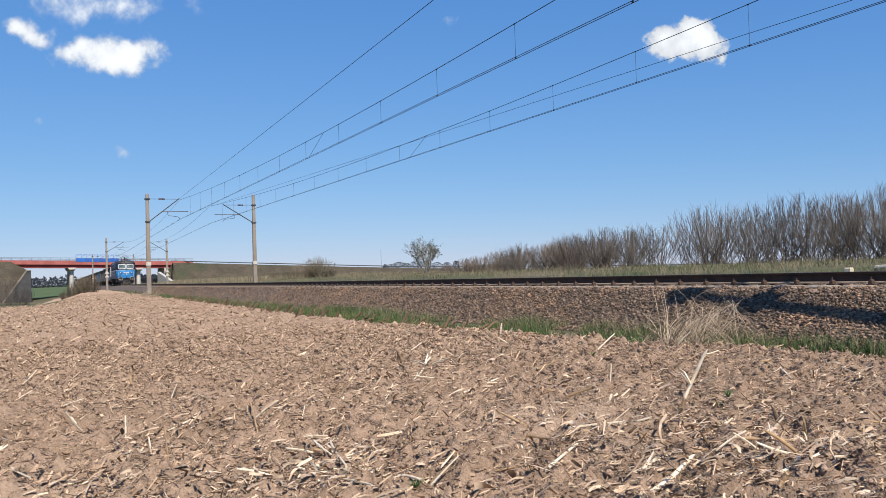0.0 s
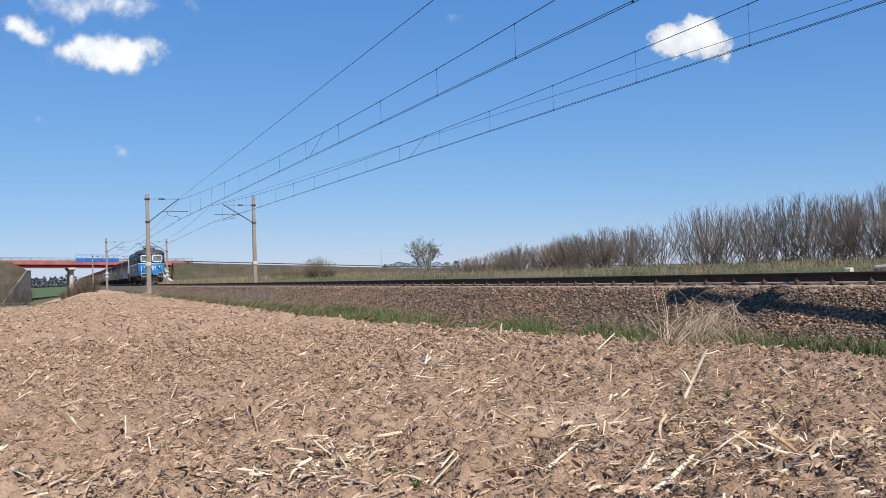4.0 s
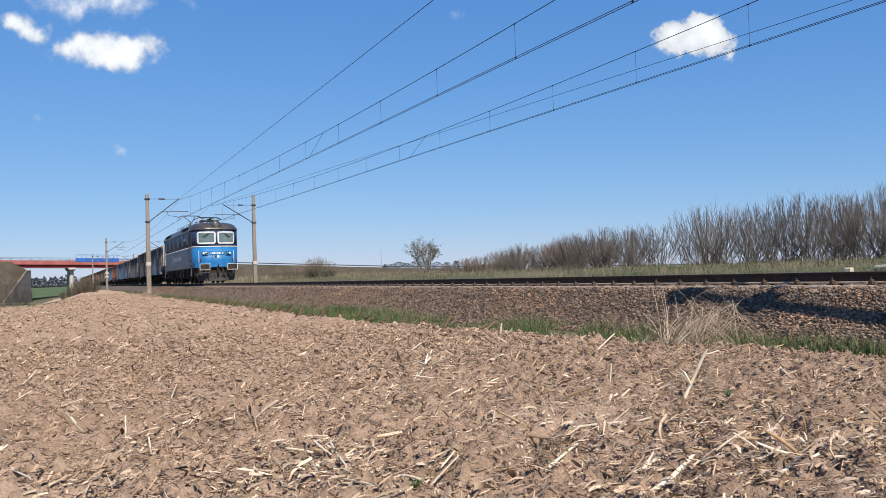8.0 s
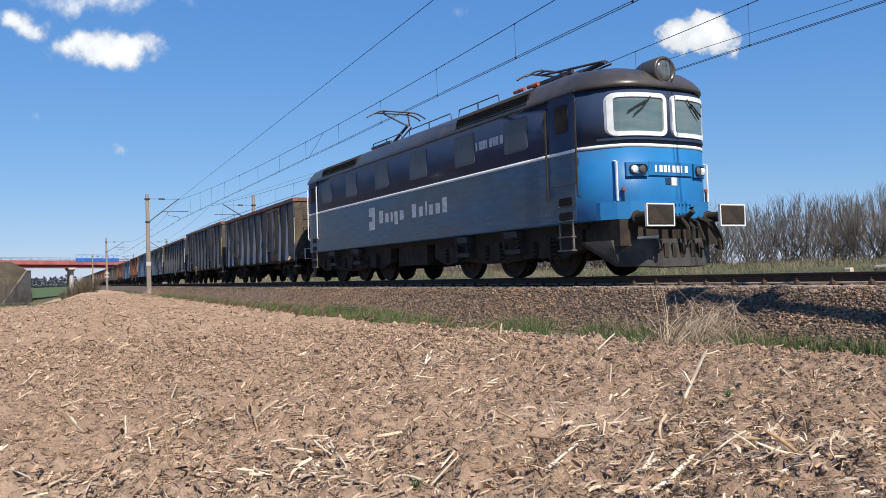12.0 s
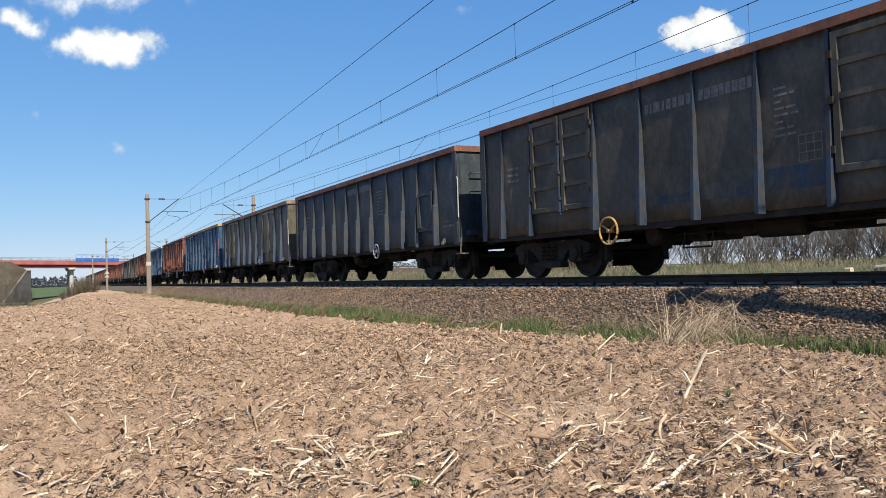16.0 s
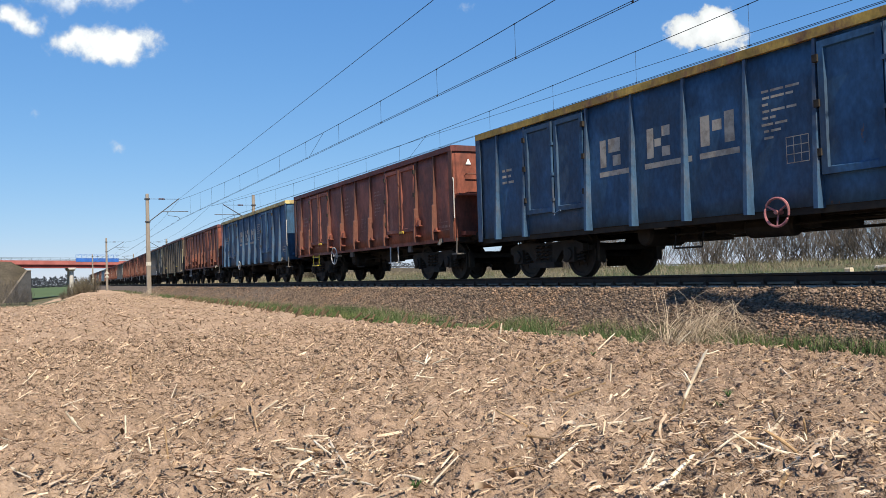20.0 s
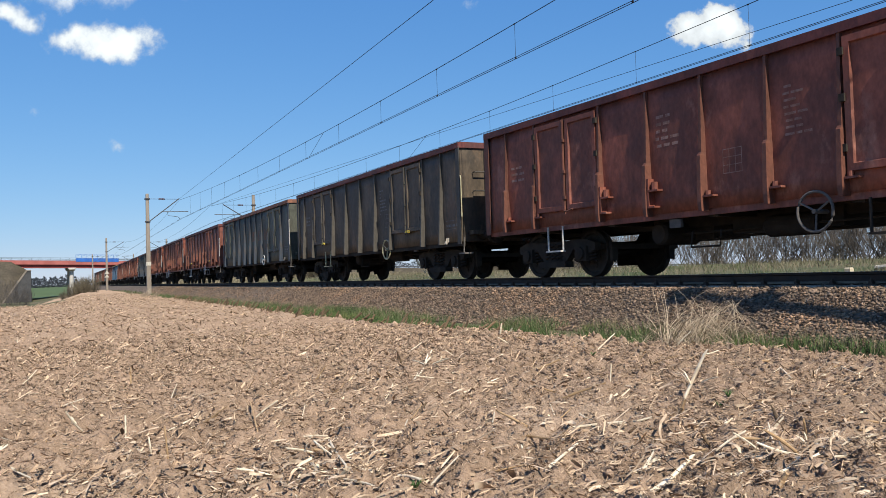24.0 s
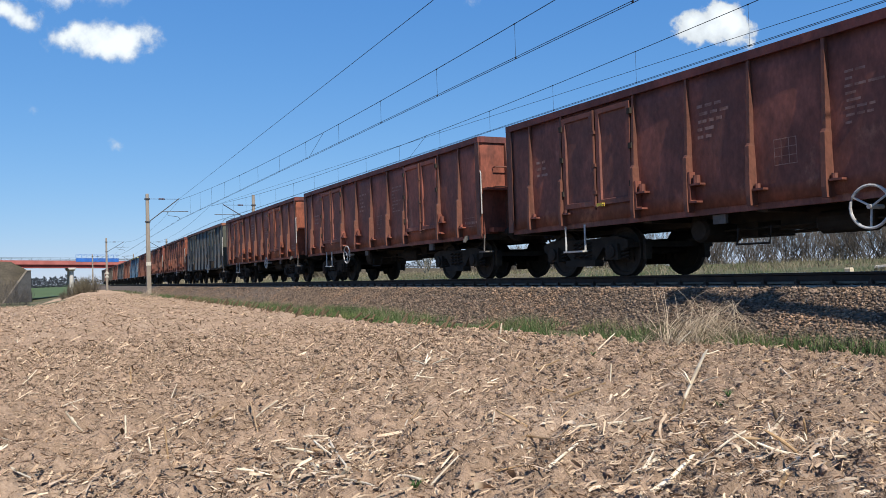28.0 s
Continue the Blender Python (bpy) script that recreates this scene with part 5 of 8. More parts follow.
# ---- clouds ----
def cloud_material(name, blobs, wisp):
    """Soft cloud: density falls off round a few centres, torn by noise."""
    m = bpy.data.materials.new(name)
    m.use_nodes = True
    n, l = m.node_tree.nodes, m.node_tree.links
    n.remove(n["Principled BSDF"])
    co = n.new("ShaderNodeTexCoord")
    nz = n.new("ShaderNodeTexNoise")
    nz.inputs["Scale"].default_value, nz.inputs["Detail"].default_value, nz.inputs["Roughness"].default_value = 0.022, 9.0, 0.58
    l.new(co.outputs["Object"], nz.inputs["Vector"])
    total = None
    for x, y, r, k in blobs:
        d = n.new("ShaderNodeVectorMath")
        d.operation = "DISTANCE"
        d.inputs[1].default_value = (x, y, 0)
        l.new(co.outputs["Object"], d.inputs[0])
        q = n.new("ShaderNodeMapRange")
        q.interpolation_type = "SMOOTHSTEP"
        q.inputs[1].default_value, q.inputs[2].default_value = r, 0.0
        q.inputs[3].default_value, q.inputs[4].default_value = 0.0, k
        l.new(d.outputs["Value"], q.inputs[0])
        if total is None:
            total = q
        else:
            s = n.new("ShaderNodeMath")
            s.operation = "ADD"
            l.new(total.outputs[0], s.inputs[0])
            l.new(q.outputs[0], s.inputs[1])
            total = s
    w = n.new("ShaderNodeMath")
    w.operation = "MULTIPLY_ADD"
    l.new(nz.outputs[0], w.inputs[0])
    w.inputs[1].default_value, w.inputs[2].default_value = 1.3, -0.65
    s = n.new("ShaderNodeMath")
    s.operation = "ADD"
    l.new(total.outputs[0], s.inputs[0])
    l.new(w.outputs[0], s.inputs[1])
    a_ = n.new("ShaderNodeMapRange")
    a_.interpolation_type = "SMOOTHSTEP"
    a_.inputs[1].default_value, a_.inputs[2].default_value = 0.14, 0.14 + wisp
    l.new(s.outputs[0], a_.inputs[0])
    gate = n.new("ShaderNodeMath")
    gate.operation = "MULTIPLY"
    l.new(a_.outputs[0], gate.inputs[0])
    g2 = n.new("ShaderNodeMapRange")
    g2.inputs[1].default_value, g2.inputs[2].default_value = 0.0, 0.12
    l.new(total.outputs[0], g2.inputs[0])
    l.new(g2.outputs[0], gate.inputs[1])
    # Sunlit white is painted in as glow, stronger where the cloud is denser
    em = n.new("ShaderNodeEmission")
    shade = n.new("ShaderNodeMapRange")
    shade.inputs[1].default_value, shade.inputs[2].default_value = 0.35, 1.0
    shade.inputs[3].default_value, shade.inputs[4].default_value = 0.60, 0.84
    l.new(s.outputs[0], shade.inputs[0])
    em.inputs[0].default_value = (0.88, 0.93, 1.0, 1)
    l.new(shade.outputs[0], em.inputs[1])
    tr = n.new("ShaderNodeBsdfTransparent")
    mx = n.new("ShaderNodeMixShader")
    l.new(gate.outputs[0], mx.inputs[0])
    l.new(tr.outputs[0], mx.inputs[1])
    l.new(em.outputs[0], mx.inputs[2])
    l.new(mx.outputs[0], n["Material Output"].inputs[0])
    return m


CLOUDS = []


def sky_pose(px, py, dist=2400.0):
    d = (STAND.to_3x3() @ Vector(((px - 784) / 1442.07, -(py - 441) / 1442.07, -1))).normalized()
    m = STAND.to_3x3().to_4x4()
    m.translation = Vector((0, 0, CAM_Z)) + d * dist
    return m


def cloud(px0, py0, px1, py1, blobs, w, h, wisp, label):
    """A backdrop cloud that drifts; sizes in metres at 2.4 km."""
    k = 2400 / 1442.07
    bl = [(x * k, -y * k, r * k, s) for x, y, r, s in blobs]
    nx, ny = 12, 8
    x, y = np.meshgrid(np.linspace(-w, w, nx) * k, np.linspace(-h, h, ny) * k, indexing="ij")
    z = -0.0004 * (x * x + y * y)
    ob = fast_mesh("cloud", np.stack([x, y, z], -1).reshape(-1, 3), grid_faces(nx, ny), cloud_material("cloud_vapour", bl, wisp), True)
    tagged(ob, label, "cloud", group="clouds", kind="structure")
    CLOUDS.append((ob, sky_pose(px0, py0), sky_pose(px1, py1)))


cloud(1208, 70, 1258, 42, ((-42, 8, 34, 0.55), (-30, -8, 26, 0.45), (-15, 16, 38, 0.5), (5, -14, 36, 0.6), (28, -18, 36, 0.6), (42, -5, 32, 0.5), (20, 14, 40, 0.5), (50, 16, 34, 0.4), (66, 4, 22, 0.3), (66, 34, 22, 0.25)), 130, 100, 0.32, "small bright white cumulus cloud")
cloud(192, 98, 182, 72, ((-80, -8, 26, 0.4), (-55, -8, 34, 0.5), (-42, -22, 26, 0.5), (-25, 0, 36, 0.5), (-10, -20, 28, 0.45), (0, 8, 34, 0.5), (25, 14, 34, 0.5), (45, 20, 28, 0.45), (40, 0, 34, 0.4), (58, -14, 28, 0.55), (78, -14, 26, 0.4), (92, -2, 18, 0.3), (12, -12, 34, 0.5), (32, -8, 30, 0.45), (-90, 4, 24, 0.3), (5, 20, 30, 0.35), (-30, 14, 30, 0.35), (-60, 6, 24, 0.3), (70, 8, 24, 0.3)), 170, 110, 0.65, "ragged white cloud")
cloud(52, 60, 30, 28, ((-26, -12, 26, 0.5), (-8, -8, 30, 0.55), (8, 4, 30, 0.5), (22, 16, 22, 0.4), (34, -4, 14, 0.3)), 110, 90, 0.65, "small torn white cloud")
cloud(170, 2, 140, -28, ((-95, -2, 42, 0.4), (-60, 5, 46, 0.45), (-30, 12, 46, 0.45), (-25, 26, 28, 0.35), (5, -2, 48, 0.45), (40, 6, 46, 0.45), (60, 14, 36, 0.35), (85, 0, 38, 0.35), (150, -5, 28, 0.45), (156, 18, 26, 0.4), (170, 45, 26, 0.42), (182, 58, 16, 0.4)), 290, 130, 1.0, "thin veil of white cloud")
cloud(220, 265, 208, 252, ((0, 0, 24, 0.27), (-10, 4, 18, 0.15)), 60, 50, 0.7, "faint wisp of cloud")
cloud(68, 207, 58, 188, ((0, 0, 22, 0.20),), 60, 50, 0.7, "faint wisp of cloud")
cloud(790, 28, 830, -5, ((0, 0, 30, 0.16), (14, 4, 22, 0.12)), 80, 60, 0.8, "faint wisp of cloud")
# ---- train materials ----
M_NAVY = mat("navy_paint", (0.028, 0.048, 0.10), (0.024, 0.04, 0.082), 1.5, 0.6, 0.002, c3=(0.055, 0.06, 0.07), s3=0.7, spec=0.25)
M_LBLUE = mat("bright_blue_paint", (0.016, 0.175, 0.41), (0.014, 0.15, 0.36), 1.2, 0.45, 0.002, c3=(0.04, 0.13, 0.28), s3=0.8, stretch=(0.5, 1, 1))
M_ROOF = mat("sooty_roof_paint", (0.068, 0.058, 0.05), (0.045, 0.04, 0.036), 2, 0.36, 0.003, c3=(0.11, 0.085, 0.065), s3=0.6)
M_GREY = mat("window_grey_panel", (0.085, 0.088, 0.095), (0.065, 0.068, 0.075), 2, 0.5, 0)
# Grey-green streaks painted into the panes stand for reflected ground and horizon
M_GLASS = mat("cab_glass", (0.10, 0.15, 0.15), (0.16, 0.20, 0.19), 1.5, 0.06, 0, spec=0.9, stretch=(1, 0.4, 3))
M_DARK = mat("grimy_black_steel", (0.034, 0.028, 0.023), (0.046, 0.037, 0.029), 4, 0.9, 0.004, c3=(0.065, 0.05, 0.036), s3=2, spec=0.15)
M_GRIME = mat("dusty_grey_steel", (0.15, 0.13, 0.115), (0.09, 0.08, 0.07), 4, 0.8, 0.003)
M_WHEEL = mat("wheel_steel", (0.05, 0.038, 0.028), (0.034, 0.027, 0.021), 6, 0.75, 0.002, spec=0.2)
M_SAND = mat("dusty_dark_box", (0.05, 0.045, 0.04), (0.03, 0.027, 0.024), 4, 0.8, 0.003)
M_PLOUGH = mat("worn_grey_plough", (0.05, 0.045, 0.04), (0.032, 0.029, 0.026), 3, 0.8, 0.003, c3=(0.13, 0.11, 0.085), s3=1.2)
M_ORANGE = mat("orange_insulator", (0.42, 0.10, 0.05), None, 6, 0.4)
M_LAMPLENS = mat("lamp_lens", (0.13, 0.135, 0.13), (0.07, 0.075, 0.075), 5, 0.12, 0, spec=0.8)
M_BEAMLENS = mat("bright_lamp_lens", (0.75, 0.76, 0.74), (0.6, 0.6, 0.6), 8, 0.15, 0, spec=0.8)
# Dust greys this blue; its pale grazing sheen is mixed into the colour
M_SIDEBLUE = mat("dusty_sheen_blue_paint", (0.034, 0.095, 0.17), (0.06, 0.085, 0.108), 0.8, 0.42, 0.003, c3=(0.095, 0.09, 0.085), s3=0.45, e3=(0.38, 0.66), stretch=(0.25, 1, 1.6), fine=9, spec=0.45)
M_YELLOW = mat("yellow_paint", (0.65, 0.48, 0.05), (0.5, 0.36, 0.04), 6, 0.6)
M_CREAM = mat("cream_lettering", (0.50, 0.42, 0.32), (0.30, 0.24, 0.18), 5, 0.7, edge=(0.45, 0.62))
M_LETTER = mat("faded_white_lettering", (0.60, 0.60, 0.62), (0.42, 0.42, 0.44), 9, 0.7)
M_ENDWHITE = mat("brown_flecked_white_paint", (0.74, 0.72, 0.68), (0.58, 0.54, 0.48), 3, 0.8, 0.003, c4=(0.22, 0.12, 0.08), s4=4, e4=(0.60, 0.68), stretch=(1, 1, 0.4))
M_PALERED = mat("pale_stencil_on_red", (0.33, 0.19, 0.15), (0.22, 0.10, 0.07), 12, 0.8)
M_PALE = mat("pale_dust_lettering", (0.20, 0.19, 0.18), (0.12, 0.11, 0.10), 14, 0.8)


def paint(name, c, rust, chip=0.6, e3=(0.48, 0.64), spot=None, e4=(0.62, 0.68), s4=1.6, k=1.12):
    """Old wagon paint: faded and dirty, with rust in streaks and chipped spots."""
    return mat(name, tuple(v * k for v in c), tuple(v * k * 0.52 for v in c), 1.7, 0.66, 0.008, c3=tuple(v * k for v in rust), s3=chip * 1.4, fine=14, bscale=5, e3=e3, spec=0.4,
               stretch=(1, 1, 0.55), c4=tuple(v * k for v in (spot or (rust[0] * 1.5, rust[1] * 1.3, rust[2] * 1.1))), s4=s4, e4=e4)


M_OLDBLUE = paint("older_blue_paint", (0.026, 0.064, 0.115), (0.085, 0.078, 0.064), 1.3, (0.42, 0.62), k=0.9)
DARKRUST, REDRUST = (0.07, 0.045, 0.032), (0.20, 0.075, 0.04)


# ---- train parts ----
def lathe(bm, profile, seg=20, axis="y"):
    """A turned body: profile of (along, radius) round the y axis."""
    rings = []
    for a_, r in profile:
        rings.append([(r * math.cos(k * math.tau / seg), a_, r * math.sin(k * math.tau / seg)) for k in range(seg)])
    if axis == "x":
        rings = [[(q[1], q[0], q[2]) for q in r] for r in rings]
    if axis == "z":
        rings = [[(q[0], q[2], q[1]) for q in r] for r in rings]
    return loft(bm, rings)


def wheel_mesh(r, name):
    bm = bmesh.new()
    for s in (-1, 1):
        lathe(bm, [(s * 0.70, 0.08), (s * 0.70, r * 0.42), (s * 0.735, r * 0.75), (s * 0.705, r * 0.82), (s * 0.685, r + 0.028), (s * 0.705, r + 0.028),
                   (s * 0.72, r), (s * 0.815, r - 0.006), (s * 0.82, r * 0.85), (s * 0.79, r * 0.80), (s * 0.775, r * 0.45), (s * 0.83, r * 0.34), (s * 0.83, 0.06)], 24)
    for k in range(2):
        lathe(bm, [(-0.98, 0.065), (0.98, 0.065)], 10)
    for k in range(6):
        a_ = k * math.tau / 6
        for s in (-1, 1):
            box(bm, math.cos(a_) * r * .55 - .03, math.cos(a_) * r * .55 + .03, s * .785 - .012, s * .785 + .012, math.sin(a_) * r * .55 - .03, math.sin(a_) * r * .55 + .03)
    return mesh_of(name, bm, M_WHEEL)


W_WAGON, W_LOCO = wheel_mesh(0.46, "wheelset"), wheel_mesh(0.625, "wheelset")
ROLLING = []     # wheelset, radius, place in its bogie or car, metres behind the train's head


def child(name, me, parent, at=(0, 0, 0), label=""):
    ob = new(name, me)
    ob.parent = parent
    ob.location = at
    return tagged(ob, label)


def spring(bm, x, y, z0, z1, r=0.07, turns=4):
    pts = [(x + r * math.cos(k * math.tau / 6), y + r * math.sin(k * math.tau / 6), z0 + (z1 - z0) * k / (turns * 6)) for k in range(turns * 6 + 1)]
    tube(bm, pts, 0.017, 4)


def bogie_mesh():
    """A two-axle freight bogie frame round its pivot, axles 1.8 m apart."""
    bm = bmesh.new()
    for s in (-1, 1):
        y0, y1 = s * 0.93, s * 1.07
        rings = []
        for x, z0, z1 in ((-1.28, 0.52, 0.66), (-1.0, 0.46, 0.74), (-0.62, 0.56, 0.74), (-0.36, 0.30, 0.72), (0.36, 0.30, 0.72), (0.62, 0.56, 0.74), (1.0, 0.46, 0.74), (1.28, 0.52, 0.66)):
            rings.append([(x, y0, z0), (x, y1, z0), (x, y1, z1), (x, y0, z1)])
        loft(bm, rings)
        for x in (-0.9, 0.9):
            box(bm, x - 0.17, x + 0.17, s * 0.90, s * 1.13, 0.31, 0.60)
            lathe_at = [(s * 1.10, 0.13), (s * 1.17, 0.12), (s * 1.18, 0.05)]
            vs = lathe(bm, lathe_at, 12)
            for ring in vs:
                for v in ring:
                    v.co += Vector((x, 0, 0.46))
            for d in (-0.24, 0.24):
                spring(bm, x + d, s * 1.0, 0.30, 0.56)
        for x in (-0.18, 0, 0.18):
            spring(bm, x, s * 1.08, 0.34, 0.66, 0.075)
        box(bm, -0.45, 0.45, s * 0.95, s * 1.16, 0.20, 0.32)
    box(bm, -0.2, 0.2, -0.95, 0.95, 0.42, 0.70)
    for x in (-1.26, 1.26):
        box(bm, x - 0.05, x + 0.05, -0.95, 0.95, 0.52, 0.62)
    for x in (-0.38, 0.38, -1.42, 1.42):
        for s in (-1, 1):
            box(bm, x - 0.04, x + 0.04, s * 0.66, s * 0.80, 0.30, 0.66)
    return mesh_of("bogie_frame", bm, M_DARK)


BOGIE = bogie_mesh()


def buffer_mesh(plate):
    bm = bmesh.new()
    lathe(bm, [(-0.62, 0.13), (-0.60, 0.13), (-0.58, 0.095), (-0.30, 0.095), (-0.30, 0.075), (-0.06, 0.075)], 14, "x")
    if plate:
        rings = []
        for x, g in ((-0.06, -0.02), (-0.045, 0.0), (-0.012, 0.0), (0.0, -0.025)):
            rings.append([(x, sy * (0.30 + g), sz * (0.18 + g)) for sy, sz in ((-1, -1), (1, -1), (1, 1), (-1, 1))])
        loft(bm, rings)
    else:
        lathe(bm, [(-0.06, 0.10), (-0.055, 0.225), (-0.02, 0.225), (0.0, 0.17)], 18, "x")
    return mesh_of("buffer", bm, M_DARK)


BUF_W, BUF_L = buffer_mesh(False), buffer_mesh(True)


def handwheel_mesh(material, r=0.2, spokes=4):
    bm = bmesh.new()
    n = 24
    tube(bm, [(r * math.cos(k * math.tau / n), 0, r * math.sin(k * math.tau / n)) for k in range(n + 1)], 0.02, 6, caps=False)
    for k in range(spokes):
        a_ = math.tau * k / spokes + 0.52
        tube(bm, [(0, 0.03, 0), (r * math.cos(a_), 0, r * math.sin(a_))], 0.015, 5)
    tube(bm, [(0, -0.03, 0), (0, 0.25, 0)], 0.032, 8)
    return mesh_of("handwheel", bm, material)


def dent(x, z, f, x0, amp, seed):
    """How far a pressed wagon sheet stands out at a place; f runs from 0 at its foot to 1 at its top."""
    rnd = random.Random(seed)
    ph = [rnd.uniform(0, 9) for _ in range(4)]
    d = (noise.noise((x * 1.3 + ph[0], z * 1.5 + ph[1], ph[2])) * 0.7 + noise.noise((x * 3 + ph[1], z * 3, ph[3])) * 0.3) * amp
    return d + amp * 0.8 * abs(math.sin(math.pi * (x - x0) / 1.28)) * math.sin(math.pi * f)


def grid_panel(bm, x0, x1, y, z0, z1, nx, nz, amp, seed, thick=0.04):
    """A dented upright steel sheet: pressed out between the ribs, with thickness behind it. Returns how far it stands out at (column, row)."""
    s = -1 if y < 0 else 1
    out = [[dent(x0 + (x1 - x0) * i / nx, z0 + (z1 - z0) * j / nz, j / nz, x0, amp, seed) for i in range(nx + 1)] for j in range(nz + 1)]
    rows = [[bm.verts.new((x0 + (x1 - x0) * i / nx, y + s * out[j][i], z0 + (z1 - z0) * j / nz)) for i in range(nx + 1)] for j in range(nz + 1)]
    for j in range(nz):
        for i in range(nx):
            f = bm.faces.new((rows[j][i], rows[j][i + 1], rows[j + 1][i + 1], rows[j + 1][i]))
            f.smooth = True
    back = [bm.verts.new((x, y - s * thick, z)) for x, z in ((x0, z0), (x1, z0), (x1, z1), (x0, z1))]
    bm.faces.new(back)
    rim = [rows[0], [r[-1] for r in rows], rows[-1][::-1], [r[0] for r in rows][::-1]]
    for k, edge in enumerate(rim):
        bm.faces.new([*edge, back[(k + 1) % 4], back[k]])

    def stand(x, z):
        u, v = (x - x0) / (x1 - x0) * nx, (z - z0) / (z1 - z0) * nz
        i, j = min(max(int(u), 0), nx - 1), min(max(int(v), 0), nz - 1)
        u, v = u - i, v - j
        return (out[j][i] * (1 - u) + out[j][i + 1] * u) * (1 - v) + (out[j + 1][i] * (1 - u) + out[j + 1][i + 1] * u) * v
    return stand


def framed(bm, x0, x1, z0, z1, y, w, proud, deep):
    """A recessed panel with a raised border, one skin; faces towards -y."""
    def ring(g, yy):
        return [(x0 + g, yy, z0 + g), (x1 - g, yy, z0 + g), (x1 - g, yy, z1 - g), (x0 + g, yy, z1 - g)]
    loft(bm, [ring(0, y + 0.03), ring(0, y - proud), ring(w, y - proud), ring(w + 0.015, y - deep)])


def rib_mesh(name, depth, material, z0=1.03, z1=3.06, kink=1.85, stepped=False):
    """A side post: thin at the top, deepening to its foot."""
    bm = bmesh.new()
    rings = []
    if not stepped:
        profile = [(z0 - 0.02, depth * 0.92, 0.042), (z0 + 0.1, depth * 0.92, 0.045), (z1, depth * 0.22, 0.03)]
    else:
        profile = ((z0 - 0.02, depth * 0.9, 0.042), (z0 + 0.12, depth, 0.048), (kink, depth * 0.85, 0.042), (kink + 0.05, depth * 0.6, 0.036), (z1, depth * 0.25, 0.03))
    for z, d, w in profile:
        rings.append([(-w, 0.02, z), (w, 0.02, z), (w * 0.8, -d, z), (-w * 0.8, -d, z)])
    loft(bm, rings)
    return mesh_of(name, bm, material)


def hinge_mesh():
    bm = bmesh.new()
    box(bm, -0.04, 0.04, -0.08, 0.02, 0, 0.10)
    return mesh_of("hinge", bm, M_DARK)


HINGE = hinge_mesh()
RIBS = {"A": (-1.58, -2.63, -4.68, -5.84, -7.07, -8.29, -9.52, -11.56, -12.62),
        "B": (-1.70, -2.77, -3.68, -4.80, -5.97, -7.06, -8.11, -9.22, -10.31, -11.35, -12.40),
        "C": (-1.78, -3.81, -5.00, -6.16, -7.18, -8.30, -9.53, -10.68, -12.78)}
DOORS = {"A": ((-2.63, -4.68), (-9.52, -11.56)), "B": (), "C": ((-1.78, -3.81), (-10.68, -12.78))}


